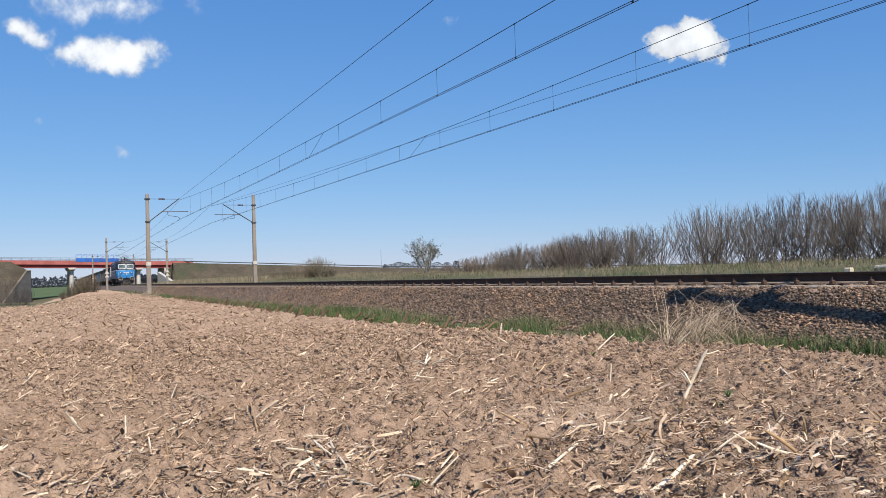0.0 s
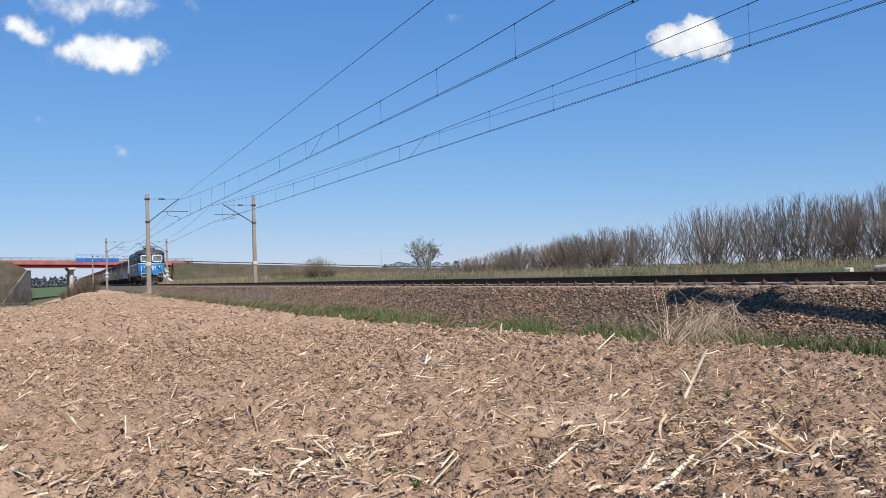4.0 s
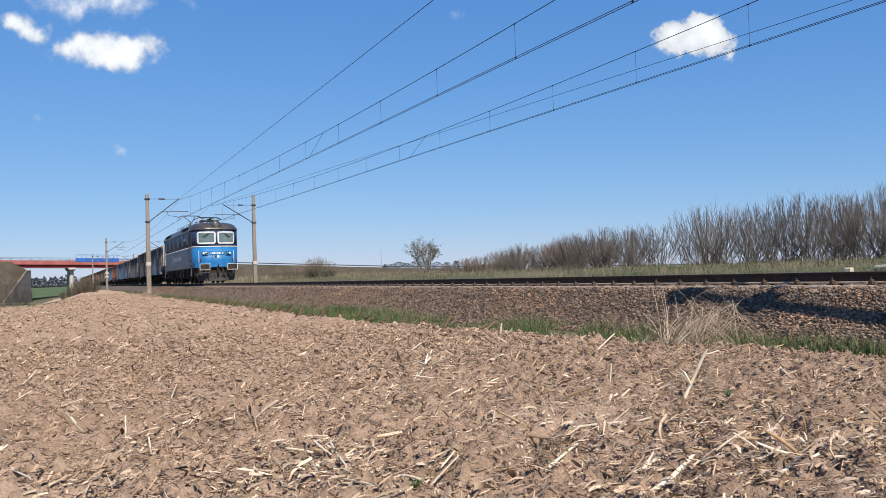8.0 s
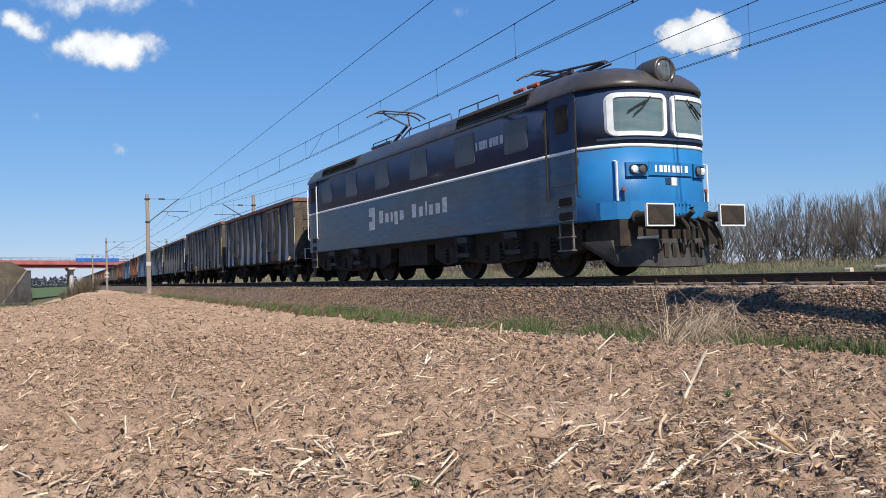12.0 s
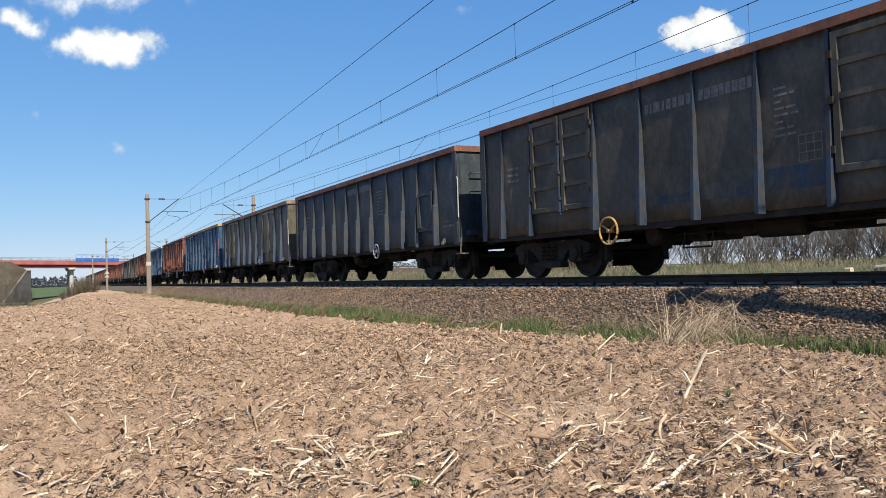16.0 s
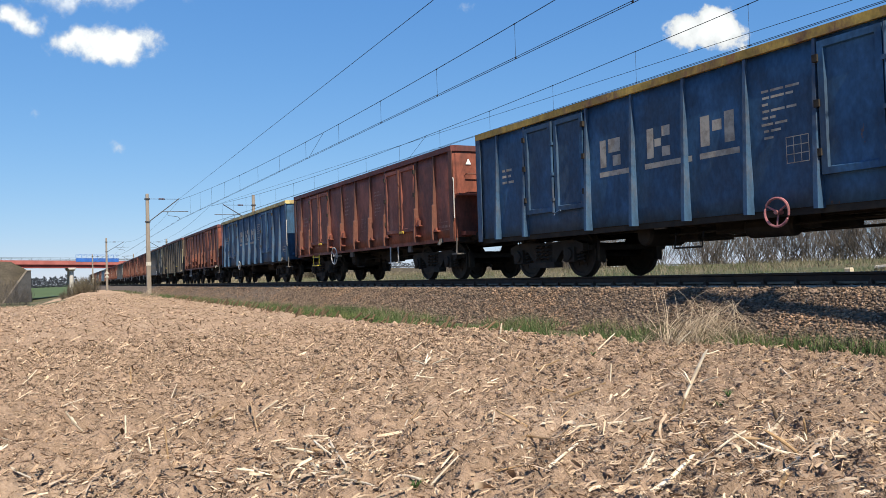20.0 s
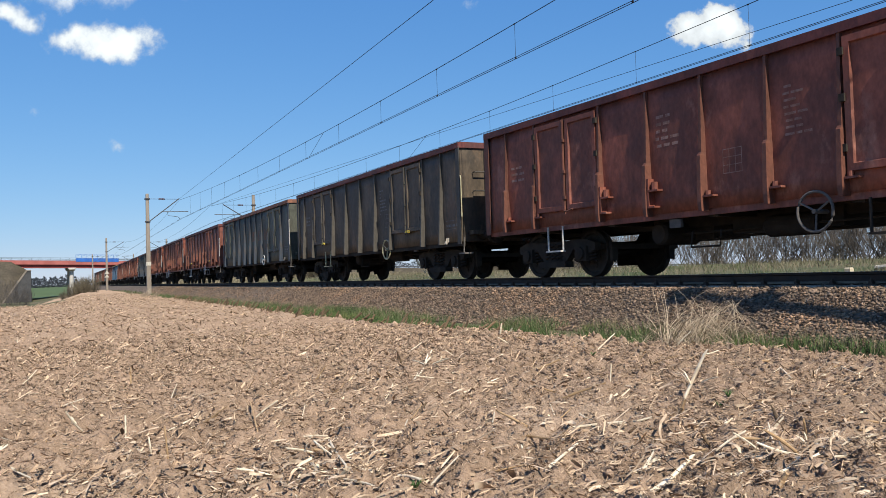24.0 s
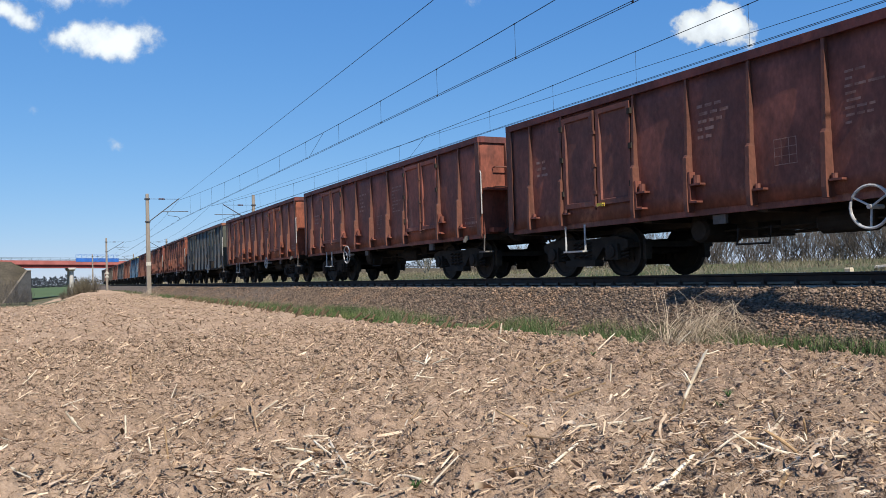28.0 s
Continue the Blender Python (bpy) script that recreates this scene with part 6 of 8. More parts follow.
def build_wagon(k, body, chord, rib, wheel_paint, label, layout="A", levers=False, letters="", letter_paint=None, top=3.24, cross=False, brackets=False, far=False, hw=(-5.1, 0.85, 0.22, 3), marks=(), pale=None, steps=(), bands=()):
    car = tagged(new("open_freight_wagon"), label, "freight wagon", group="wagons of the freight train")
    y = 1.43
    ribs = RIBS[layout]
    low = 1.03 if brackets else 0.90
    pale = pale or M_PALE
    stands = []
    for s in (-1, 1):
        bm = bmesh.new()
        stand = grid_panel(bm, -13.36, -0.68, s * y, low, top - 0.12, 56 if not far else 12, 8 if not far else 2, 0.026, k * 7 + s)
        stands.append(stand)
        part("side_wall", bm, body, car)
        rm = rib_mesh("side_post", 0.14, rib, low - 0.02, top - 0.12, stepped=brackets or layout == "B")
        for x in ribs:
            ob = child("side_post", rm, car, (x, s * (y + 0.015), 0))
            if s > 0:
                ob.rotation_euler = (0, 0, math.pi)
        bm = bmesh.new()
        box(bm, -13.40, -0.64, s * y - 0.05 * s - 0.03, s * y - 0.05 * s + 0.05, 0.80 if not brackets else 0.93, low + 0.015)
        part("solebar", bm, M_DARK if not brackets else body, car)
    # ends: upper plate lit by the sun, step-in below, corner posts
    for xe, d in ((-0.66, 1), (-13.38, -1)):
        bm = bmesh.new()
        box(bm, xe - 0.03, xe + 0.03, -y, y, low, top - 0.10)
        part("end_wall", bm, body, car)
        for yy in (-0.72, 0.72):
            bm = bmesh.new()
            rings = []
            for z, dd in ((1.0, 0.20), (2.0, 0.20), (top - 0.12, 0.08)):
                rings.append([(xe, yy - 0.06, z), (xe, yy + 0.06, z), (xe + d * dd, yy + 0.05, z), (xe + d * dd, yy - 0.05, z)])
            loft(bm, rings)
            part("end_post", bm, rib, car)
        bm = bmesh.new()
        if brackets:
            box(bm, xe + d * 0.03, xe + d * 0.24, -1.38, 1.38, 2.02, 2.07)
        box(bm, xe + d * 0.03, xe + d * 0.26, -1.25, 1.25, 1.06, 1.16)
        part("end_beam", bm, body, car)
        for s in (-1, 1):
            bm = bmesh.new()
            box(bm, xe - 0.09, xe + 0.09, s * y - 0.06, s * y + 0.045 * s + 0.05 * (s > 0), low - 0.06, top - 0.10)
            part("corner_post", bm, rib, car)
    bm = bmesh.new()
    for s in (-1, 1):
        box(bm, -13.46, -0.58, s * y - 0.07, s * y + 0.07, top - 0.13, top)
    for xe in (-0.66, -13.38):
        box(bm, xe - 0.075, xe + 0.075, -y, y, top - 0.125, top + 0.012)
    part("top_chord", bm, chord, car)
    bm = bmesh.new()
    box(bm, -13.35, -0.69, -y + 0.05, y - 0.05, 1.10, 1.20)
    part("floor", bm, M_DARK, car)
    bm = bmesh.new()
    for s in (-1, 1):
        box(bm, -13.3, -0.74, s * 0.35 - 0.08, s * 0.35 + 0.08, 0.82, 1.10)
    for x in (-0.8, -2.52, -4.6, -7.02, -9.4, -11.52, -13.2):
        box(bm, x - 0.1, x + 0.1, -1.35, 1.35, 0.90, 1.09)
    for x in (-2.52, -11.52):
        lathe_z = lathe(bm, [(0.66, 0.3), (0.90, 0.3)], 14, "z")
        for ring in lathe_z:
            for v in ring:
                v.co += Vector((x, 0, 0))
    part("underframe", bm, M_DARK, car)
    # doors on the camera's side
    pairs = DOORS[layout]
    for x1, x0 in pairs:
        xm = (x0 + x1) / 2
        for a_, b_ in ((x0 + 0.07, xm - 0.05), (xm + 0.05, x1 - 0.07)):
            bm = bmesh.new()
            z0, z1, yy = 1.30, top - 0.2, -y - 0.03
            framed(bm, a_, b_, z0, z1, yy, 0.09, 0.05, 0.012)
            d = part("door", bm, body, car)
            if cross:
                for z in (1.75, 2.25, 2.68):
                    bm = bmesh.new()
                    box(bm, a_ + 0.09, b_ - 0.09, yy - 0.045, yy - 0.01, z, z + 0.08)
                    part("crossbar", bm, body, d)
            hx = a_ - 0.02 if a_ < xm - 0.3 else b_ + 0.02
            for z in (1.55, 2.2, 2.8):
                child("hinge", HINGE, d, (hx, yy, z))
        bm = bmesh.new()
        tube(bm, [(xm, -y - 0.09, 1.22), (xm, -y - 0.09, top - 0.2)], 0.022, 6)
        for z in (1.5, 2.0, 2.6):
            box(bm, xm - 0.045, xm + 0.045, -y - 0.12, -y - 0.02, z, z + 0.06)
        tube(bm, [(xm, -y - 0.11, 1.28), (xm + 0.12, -y - 0.13, 1.26), (xm + 0.26, -y - 0.12, 1.30)], 0.018, 5)
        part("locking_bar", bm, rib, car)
        if levers:
            bm = bmesh.new()
            box(bm, xm + 0.08, xm + 0.24, -y - 0.14, -y - 0.08, 1.27, 1.33)
            part("door_lever", bm, M_YELLOW, car, "small yellow lever")
    if layout == "B":
        bm = bmesh.new()
        framed(bm, -2.66, -1.86, 1.25, 2.24, -y - 0.03, 0.08, 0.065, 0.03)
        d = part("low_door", bm, body, car)
        bm = bmesh.new()
        tube(bm, [(-2.62, -y - 0.12, 1.35), (-2.6, -y - 0.12, 2.1)], 0.02, 6)
        tube(bm, [(-2.6, -y - 0.12, 1.32), (-2.35, -y - 0.14, 1.36)], 0.018, 6)
        part("latch", bm, rib, d)
    if brackets:
        for x in ribs:
            bm = bmesh.new()
            if x in (-2.63, -8.29, -9.52):
                box(bm, x + 0.05, x + 0.30, -y - 0.13, -y, 1.40, 1.43)
                box(bm, x + 0.05, x + 0.22, -y - 0.13, -y, 1.13, 1.16)
                box(bm, x + 0.05, x + 0.09, -y - 0.13, -y, 1.16, 1.62)
                tube(bm, [(x + 0.17, -y - 0.06, 1.43), (x + 0.17, -y - 0.06, 1.56)], 0.055, 8)
            else:
                box(bm, x + 0.05, x + 0.24, -y - 0.12, -y, 1.20, 1.23)
                tube(bm, [(x + 0.10, -y - 0.06, 1.23), (x + 0.10, -y - 0.06, 1.30)], 0.04, 8)
            part("lashing_bracket", bm, body, car)
    if k in (4, 5, 7, 8):
        bm = bmesh.new()
        box(bm, -0.632, -0.622, -0.62, 0.62, 1.30, top - 0.16)
        part("end_panel", bm, M_ENDWHITE, car, "white painted panel on the end wall with brown flecks")
    for yc, z, pnt in {5: ((-1.0, 2.86, M_WHITE),), 7: ((-1.0, 2.86, M_YELLOW),), 10: ((-1.0, 2.80, M_YELLOW),), 9: ((-0.2, 2.30, M_ORANGE), (-0.2, 2.52, M_YELLOW), (-0.2, 2.74, M_YELLOW)), 2: ((-0.2, 2.45, M_ORANGE),), 3: ((-0.2, 2.45, M_ORANGE),)}.get(k, ()):
        bm = bmesh.new()
        loft(bm, [[(xx, yc - 0.075, z - 0.065), (xx, yc + 0.075, z - 0.065), (xx, yc + 0.012, z + 0.07), (xx, yc - 0.012, z + 0.07)] for xx in (-0.62, -0.605)])
        part("warning_plate", bm, pnt, car, "small warning plate")
    # lettering as plain marks
    def painted(bm, x0, x1, z0, z1):
        nx, nz = max(1, math.ceil((x1 - x0) / 0.11)), max(1, math.ceil((z1 - z0) / 0.13))
        vs = [[bm.verts.new((x, -y - stands[0](x, z) - 0.004, z)) for x in [x0 + (x1 - x0) * i / nx for i in range(nx + 1)]] for z in [z0 + (z1 - z0) * j / nz for j in range(nz + 1)]]
        for j in range(nz):
            for i in range(nx):
                bm.faces.new((vs[j][i], vs[j][i + 1], vs[j + 1][i + 1], vs[j + 1][i]))

    def bars(bm, x, z0, widths, h, gap=0.05):
        for w in widths:
            painted(bm, x, x + w, z0, z0 + h)
            x += w + gap
    rnd = random.Random(k * 31 + 5)
    bm = bmesh.new()
    for i in range(8):
        bars(bm, -5.6 + rnd.uniform(0, .04), 2.58 - i * 0.095, [rnd.uniform(0.08, 0.24) for _ in range(rnd.randint(1, 3))], 0.034, 0.03)
    for i in range(3):
        bars(bm, -12.45, 2.3 - i * 0.13, [rnd.uniform(0.1, 0.25) for _ in range(2)], 0.05)
    if brackets:
        for i in range(5):
            bars(bm, -8.12 + rnd.uniform(0, .06), 2.60 - i * 0.12, [rnd.uniform(0.08, 0.2) for _ in range(rnd.randint(2, 3))], 0.05)
    bars(bm, -1.4, 1.28, (0.06, 0.16, 0.14, 0.05), 0.06)
    painted(bm, -1.42, -0.9, 1.42, 1.432)
    painted(bm, -1.42, -0.9, 1.22, 1.232)
    gx = -6.7 if brackets else -5.2
    for z in (1.52, 1.64, 1.76, 1.88):
        painted(bm, gx, gx + 0.36, z, z + 0.012)
    for x in (gx, gx + 0.12, gx + 0.24, gx + 0.36):
        painted(bm, x, x + 0.012, 1.52, 1.892)
    part("stencil_lettering", bm, letter_paint if letters == "clear" else pale, car, kind="stuff")
    for i, (x0, x1, z0, z1) in enumerate(marks):
        w, h = x1 - x0, z1 - z0
        for q in (((0, 0.3, 0, 1), (0.42, 1, 0.5, 1), (0.62, 1, 0, 0.38)), ((0, 0.3, 0, 1), (0.34, 0.62, 0.36, 0.62), (0.66, 1, 0.66, 1), (0.66, 1, 0, 0.32)), ((0, 0.28, 0, 1), (0.36, 0.64, 0.45, 0.8), (0.72, 1, 0, 1)))[i]:
            bm = bmesh.new()
            painted(bm, x0 + q[0] * w, x0 + q[1] * w, z0 + q[2] * h, z0 + q[3] * h)
            part("emblem_block", bm, letter_paint, car, "worn painted block")
    for x0, x1, z1 in bands:
        bm = bmesh.new()
        painted(bm, x0, x1, 1.17, z1)
        part("paint_band", bm, M_OLDBLUE, car, "remains of older blue paint")
    if letters == "clear":
        for x0, x1 in ((-9.2, -8.36), (-8.02, -6.95), (-6.78, -6.0)):
            bm = bmesh.new()
            painted(bm, x0, x1, 1.80, 1.89)
            part("emblem_line", bm, letter_paint, car, "worn painted line")
    if letters == "row":
        bm = bmesh.new()
        bars(bm, -8.18, 2.72, (0.09, 0.03, 0.15, 0.06, 0.10, 0.09, 0.12, 0.09), 0.17, 0.045)
        bars(bm, -6.97, 2.72, (0.10, 0.12, 0.14, 0.09, 0.10, 0.11, 0.12, 0.09), 0.17, 0.022)
        part("side_emblem", bm, pale, car, "faded stencilled marks", kind="stuff")
    # brake wheel, step, handrail, coupling, brake gear
    child("handwheel", handwheel_mesh(wheel_paint, hw[2], hw[3]), car, (hw[0], -1.52, hw[1]))
    for xs, w, z0, z1, sp in steps:
        bm = bmesh.new()
        box(bm, xs - w, xs + w, -1.53, -1.40, z0, z0 + 0.03)
        for x in (xs - w, xs + w):
            tube(bm, [(x, -1.46, z0 + 0.01), (x, -1.46, z1)], 0.02, 6)
        if sp is M_YELLOW:
            box(bm, xs - w, xs + w, -1.49, -1.45, z1 - 0.10, z1 - 0.06)
        part("step", bm, sp, car)
    bm = bmesh.new()
    tube(bm, [(-0.50, -1.44, 1.0), (-0.50, -1.46, 0.63)], 0.016, 6)
    box(bm, -0.62, -0.34, -1.53, -1.30, 0.60, 0.63)
    part("corner_step", bm, M_GRIME, car)
    bm = bmesh.new()
    tube(bm, [(-0.60, -1.45, 1.44), (-0.50, -1.49, 1.48), (-0.50, -1.49, 2.40), (-0.60, -1.45, 2.46)], 0.014, 6)
    part("handrail", bm, wheel_paint, car)
    bm = bmesh.new()
    tube(bm, [(-0.60, -1.1, 2.1), (-0.5, -1.1, 2.1), (-0.5, -0.6, 2.1), (-0.60, -0.6, 2.1)], 0.016, 6)
    tube(bm, [(-0.60, -1.1, 2.55), (-0.5, -1.1, 2.55), (-0.5, -0.6, 2.55), (-0.60, -0.6, 2.55)], 0.016, 6)
    part("end_grip", bm, rib, car)
    bm = bmesh.new()
    box(bm, -1.36, -1.28, -y - 0.05, -y + 0.04, 0.92, 1.02)
    tube(bm, [(-1.40, -y - 0.05, 0.93), (-1.36, -y - 0.08, 0.87), (-1.28, -y - 0.08, 0.87), (-1.24, -y - 0.05, 0.93)], 0.02, 6)
    tube(bm, [(-1.32, -y - 0.05, 1.0), (-1.32, -y - 0.08, 0.88)], 0.022, 6)
    part("towing_hook", bm, M_CREAM if k in (0, 4, 7, 8) else M_GRIME, car)
    for x in (0, -14.04):
        for s in (-1, 1):
            ob = child("buffer", BUF_W, car, (x, s * 0.875, 1.05))
            if x:
                ob.rotation_euler = (0, 0, math.pi)
        bm = bmesh.new()
        d = 1 if x == 0 else -1
        tube(bm, [(x - d * 0.62, 0, 1.02), (x - d * 0.3, 0, 0.98), (x - d * 0.1, 0, 0.86), (x - d * 0.02, 0, 0.94)], 0.035, 6)
        tube(bm, [(x - d * 0.6, 0.35, 0.95), (x - d * 0.3, 0.3, 0.6), (x - d * 0.05, 0.22, 0.72)], 0.025, 6)
        part("coupling", bm, M_DARK, car)
    bm = bmesh.new()
    for x, r in ((-6.2, 0.17), (-8.6, 0.2)):
        vs = lathe(bm, [(-0.45, r * 0.8), (-0.40, r), (0.40, r), (0.45, r * 0.8)], 14, "x" if x > -7 else "y")
        for ring in vs:
            for v in ring:
                v.co += Vector((x, -0.55, 0.72))
    tube(bm, [(-8.6, -0.6, 0.70), (-4.2, -0.6, 0.74)], 0.02, 6)
    box(bm, -7.4, -5.4, -0.5, 0.5, 0.66, 0.95)
    box(bm, -9.0, -8.0, -0.3, 0.6, 0.6, 0.95)
    tube(bm, [(-9.6, -0.2, 0.62), (-4.0, -0.2, 0.64)], 0.025, 6)
    tube(bm, [(-7.6, -1.2, 0.7), (-7.6, -1.25, 0.45), (-7.0, -1.25, 0.45), (-7.0, -1.2, 0.7)], 0.018, 5)
    part("brake_gear", bm, M_DARK, car)
    for q in ((-3.5, -3.3, 0.76, 0.94), (-7.95, -7.7, 0.78, 0.92)):
        bm = bmesh.new()
        box(bm, q[0], q[1], -1.36, -1.30, q[2], q[3])
        part("data_plate", bm, M_GRIME, car)
    base = 18.8 + 14.04 * k
    for xp in (-2.52, -11.52):
        bg = tagged(new("bogie"), "")
        bg.parent, bg.location = car, (xp, 0, 0)
        child("bogie_frame", BOGIE, bg)
        for dx in (-0.9, 0.9):
            ws = child("wheelset", W_WAGON, bg, (dx, 0, 0.46))
            if k <= 13:
                ROLLING.append((ws, 0.46, (dx, 0, 0.46)))
    return car, base


# ---- locomotive ----
def nose(y):
    """How far the rounded cab front lies behind its middle."""
    return 0.85 * (min(abs(y), 1.47) / 1.47) ** 4


def plan(inset=0.0, up=0.0):
    """The body's outline from above, both cab fronts rounded."""
    w = 1.47 - inset
    n = 18
    fr = [(-0.65 - inset * 0.75 - up - nose(1.47 * (2 * i / n - 1)), w * (2 * i / n - 1)) for i in range(n + 1)]
    return fr + [(-18.8 - x, -y) for x, y in fr]


def shell(levels, material, name, parent, label=""):
    bm = bmesh.new()
    loft(bm, [[(x, y, z) for x, y in plan(i, u)] for z, i, u in levels])
    ob = part(name, bm, material, parent, label)
    for f in ob.data.polygons:
        f.use_smooth = abs(f.normal.z) < 0.97
    return ob


def on_nose(y, z, out=0.0, end=0):
    x = -0.65 - nose(y) + out
    return (x, y, z) if not end else (-18.8 - x, -y, z)


def nose_sheet(bm, y0, y1, z0, z1, out, thick=0.03, n=8, end=0):
    """A plate bent to the cab front."""
    rings = []
    for i in range(n + 1):
        y = y0 + (y1 - y0) * i / n
        rings.append([on_nose(y, z0, out - thick, end), on_nose(y, z0, out, end), on_nose(y, z1, out, end), on_nose(y, z1, out - thick, end)])
    loft(bm, rings)


def nose_ring(bm, y0, y1, z0, z1, w, r, out, thick=0.05, end=0):
    """A rounded frame bent to the cab front."""
    rings = []
    c = []
    for cy, cz, a0 in ((y1 - r, z1 - r, 0), (y0 + r, z1 - r, 90), (y0 + r, z0 + r, 180), (y1 - r, z0 + r, 270)):
        for k in range(5):
            c.append((cy, cz, radians(a0 + 22.5 * k)))
        if a0 in (0, 180):
            other = y0 + r if a0 == 0 else y1 - r
            for k in range(1, 6):
                c.append((cy + (other - cy) * k / 6, cz, radians(a0 + 90)))
    for cy, cz, a_ in c + c[:1]:
        def q(rr, o):
            return on_nose(cy + rr * math.cos(a_), cz + rr * math.sin(a_), o, end)
        rings.append([q(r - w, out - thick), q(r, out - thick), q(r - 0.012, out), q(r - w + 0.012, out)])
    loft(bm, rings, caps=False)


def build_loco():
    car = tagged(new("electric_locomotive"), "blue and navy six-axle electric freight locomotive with white-framed windows", "locomotive")
    shell([(1.03, 0.03, 0), (1.06, 0.0, 0), (2.37, 0.0, 0)], M_LBLUE, "lower_body", car)
    shell([(2.365, -0.008, 0), (2.43, -0.008, 0)], M_WHITE, "white_stripe", car)
    shell([(2.42, 0.0, 0), (3.0, 0.005, 0.0), (3.50, 0.02, 0.02)], M_NAVY, "upper_body", car)
    shell([(3.49, -0.02, 0), (3.54, -0.03, 0), (3.61, -0.01, 0.02), (3.74, 0.05, 0.09), (3.87, 0.14, 0.20), (3.98, 0.31, 0.40), (4.05, 0.62, 0.74), (4.08, 1.1, 1.2)], M_ROOF, "roof", car)
    # front: windows, lamps, number, rails
    for end in (0, 1):
        for s in (-1, 1):
            y0, y1 = (0.05, 1.20) if s > 0 else (-1.20, -0.05)
            bm = bmesh.new()
            nose_ring(bm, y0, y1, 2.56, 3.38, 0.105, 0.15, 0.035, 0.06, end)
            fr = part("window_frame", bm, M_WHITE, car, "white window frame")
            bm = bmesh.new()
            nose_sheet(bm, y0 + 0.05, y1 - 0.05, 2.61, 3.33, 0.012, 0.02, 8, end)
            part("pane", bm, M_GLASS, fr)
            bm = bmesh.new()
            tube(bm, [on_nose(s * 0.45, 3.30, 0.05, end), on_nose(s * 0.62, 3.10, 0.05, end), on_nose(s * 0.80, 2.95, 0.05, end)], 0.012, 5)
            tube(bm, [on_nose(s * 0.55, 3.22, 0.055, end), on_nose(s * 0.90, 3.02, 0.055, end)], 0.016, 5)
            part("wiper", bm, M_DARK, fr)
            bm = bmesh.new()
            nose_sheet(bm, s * 0.76 - 0.20, s * 0.76 + 0.20, 1.82, 2.08, 0.05, 0.08, 4, end)
            part("lamp_housing", bm, M_LBLUE, car)
            bm = bmesh.new()
            nose_ring(bm, s * 0.76 - 0.17, s * 0.76 + 0.17, 1.85, 2.05, 0.03, 0.09, 0.09, 0.08, end)
            h = part("headlight", bm, M_STEEL, car)
            for dy in (-0.075, 0.075):
                bm = bmesh.new()
                vs = lathe(bm, [(0.0, 0.075), (0.03, 0.07), (0.045, 0.03)], 12, "x")
                o = Vector(on_nose(s * 0.76 + dy, 1.95, 0.05 if not end else 0.05, end))
                for ring in vs:
                    for v in ring:
                        v.co = o + (v.co if not end else Vector((-v.co.x, v.co.y, v.co.z)))
                part("lens", bm, M_BEAMLENS if dy * s > 0 else M_LAMPLENS, h)
            bm = bmesh.new()
            tube(bm, [on_nose(s * 1.12, 1.36, 0.02, end), on_nose(s * 1.12, 1.38, 0.10, end), on_nose(s * 1.12, 2.10, 0.10, end), on_nose(s * 1.12, 2.12, 0.02, end)], 0.02, 6)
            part("front_handrail", bm, M_WHITE, car)
            ob = child("buffer", BUF_L, car, (0 if not end else -18.8, s * 0.875, 1.06))
            if end:
                ob.rotation_euler = (0, 0, math.pi)
            bm = bmesh.new()
            for q in ((-0.322, 0.322, 0.178, 0.202), (-0.322, 0.322, -0.202, -0.178), (-0.322, -0.298, -0.178, 0.178), (0.298, 0.322, -0.178, 0.178)):
                box(bm, -0.05, 0.0, q[0], q[1], q[2], q[3])
            part("white_rim", bm, M_WHITE, ob, "white painted rim")
            bm = bmesh.new()
            vs = lathe(bm, [(0.0, 0.085), (0.07, 0.085), (0.085, 0.06)], 12, "x")
            o = Vector((-0.62 if not end else -18.18, s * 0.36, 3.66))
            for ring in vs:
                for v in ring:
                    v.co = o + (v.co if not end else Vector((-v.co.x, v.co.y, v.co.z))) - Vector((0.25 if not end else -0.25, 0, 0))
            part("marker_lamp", bm, M_DARK, car)
        bm = bmesh.new()
        nose_sheet(bm, -0.54, 0.54, 1.84, 2.09, 0.03, 0.06, 6, end)
        part("number_panel", bm, M_LBLUE, car)
        bm = bmesh.new()
        for i, w in enumerate((0.05, 0.09, 0.09, 0.06, 0.09, 0.09, 0.04, 0.09)):
            y = -0.40 + i * 0.105
            nose_sheet(bm, y, y + w * 0.85, 1.90, 2.03, 0.036, 0.03, 1, end)
        part("front_marks", bm, M_WHITE, car, "white painted marks")
        bm = bmesh.new()
        nose_sheet(bm, -0.13, 0.0, 1.68, 1.80, 0.012, 0.02, 1, end)
        part("front_emblem", bm, M_NAVY, car)
        bm = bmesh.new()
        nose_sheet(bm, 0.01, 0.15, 1.66, 1.81, 0.012, 0.02, 1, end)
        part("front_emblem", bm, M_WHITE, car)
        bm = bmesh.new()
        nose_sheet(bm, -1.30, 1.30, 2.50, 2.545, 0.03, 0.04, 14, end)
        part("window_ledge", bm, M_NAVY, car)
        bm = bmesh.new()
        nose_sheet(bm, -1.32, 1.32, 1.04, 1.36, 0.10, 0.14, 14, end)
        for i in range(9):
            y = -0.36 + 0.09 * i
            for z in (1.12, 1.30):
                vs = box(bm, 0, 0.03, -0.014, 0.014, -0.014, 0.014)
                o = Vector(on_nose(y, z, 0.10 if not end else 0.13, end))
                for v in vs:
                    v.co += o
        part("buffer_beam", bm, M_LBLUE, car)
        # great lamp on the roof edge
        d = 1 if not end else -1
        bm = bmesh.new()
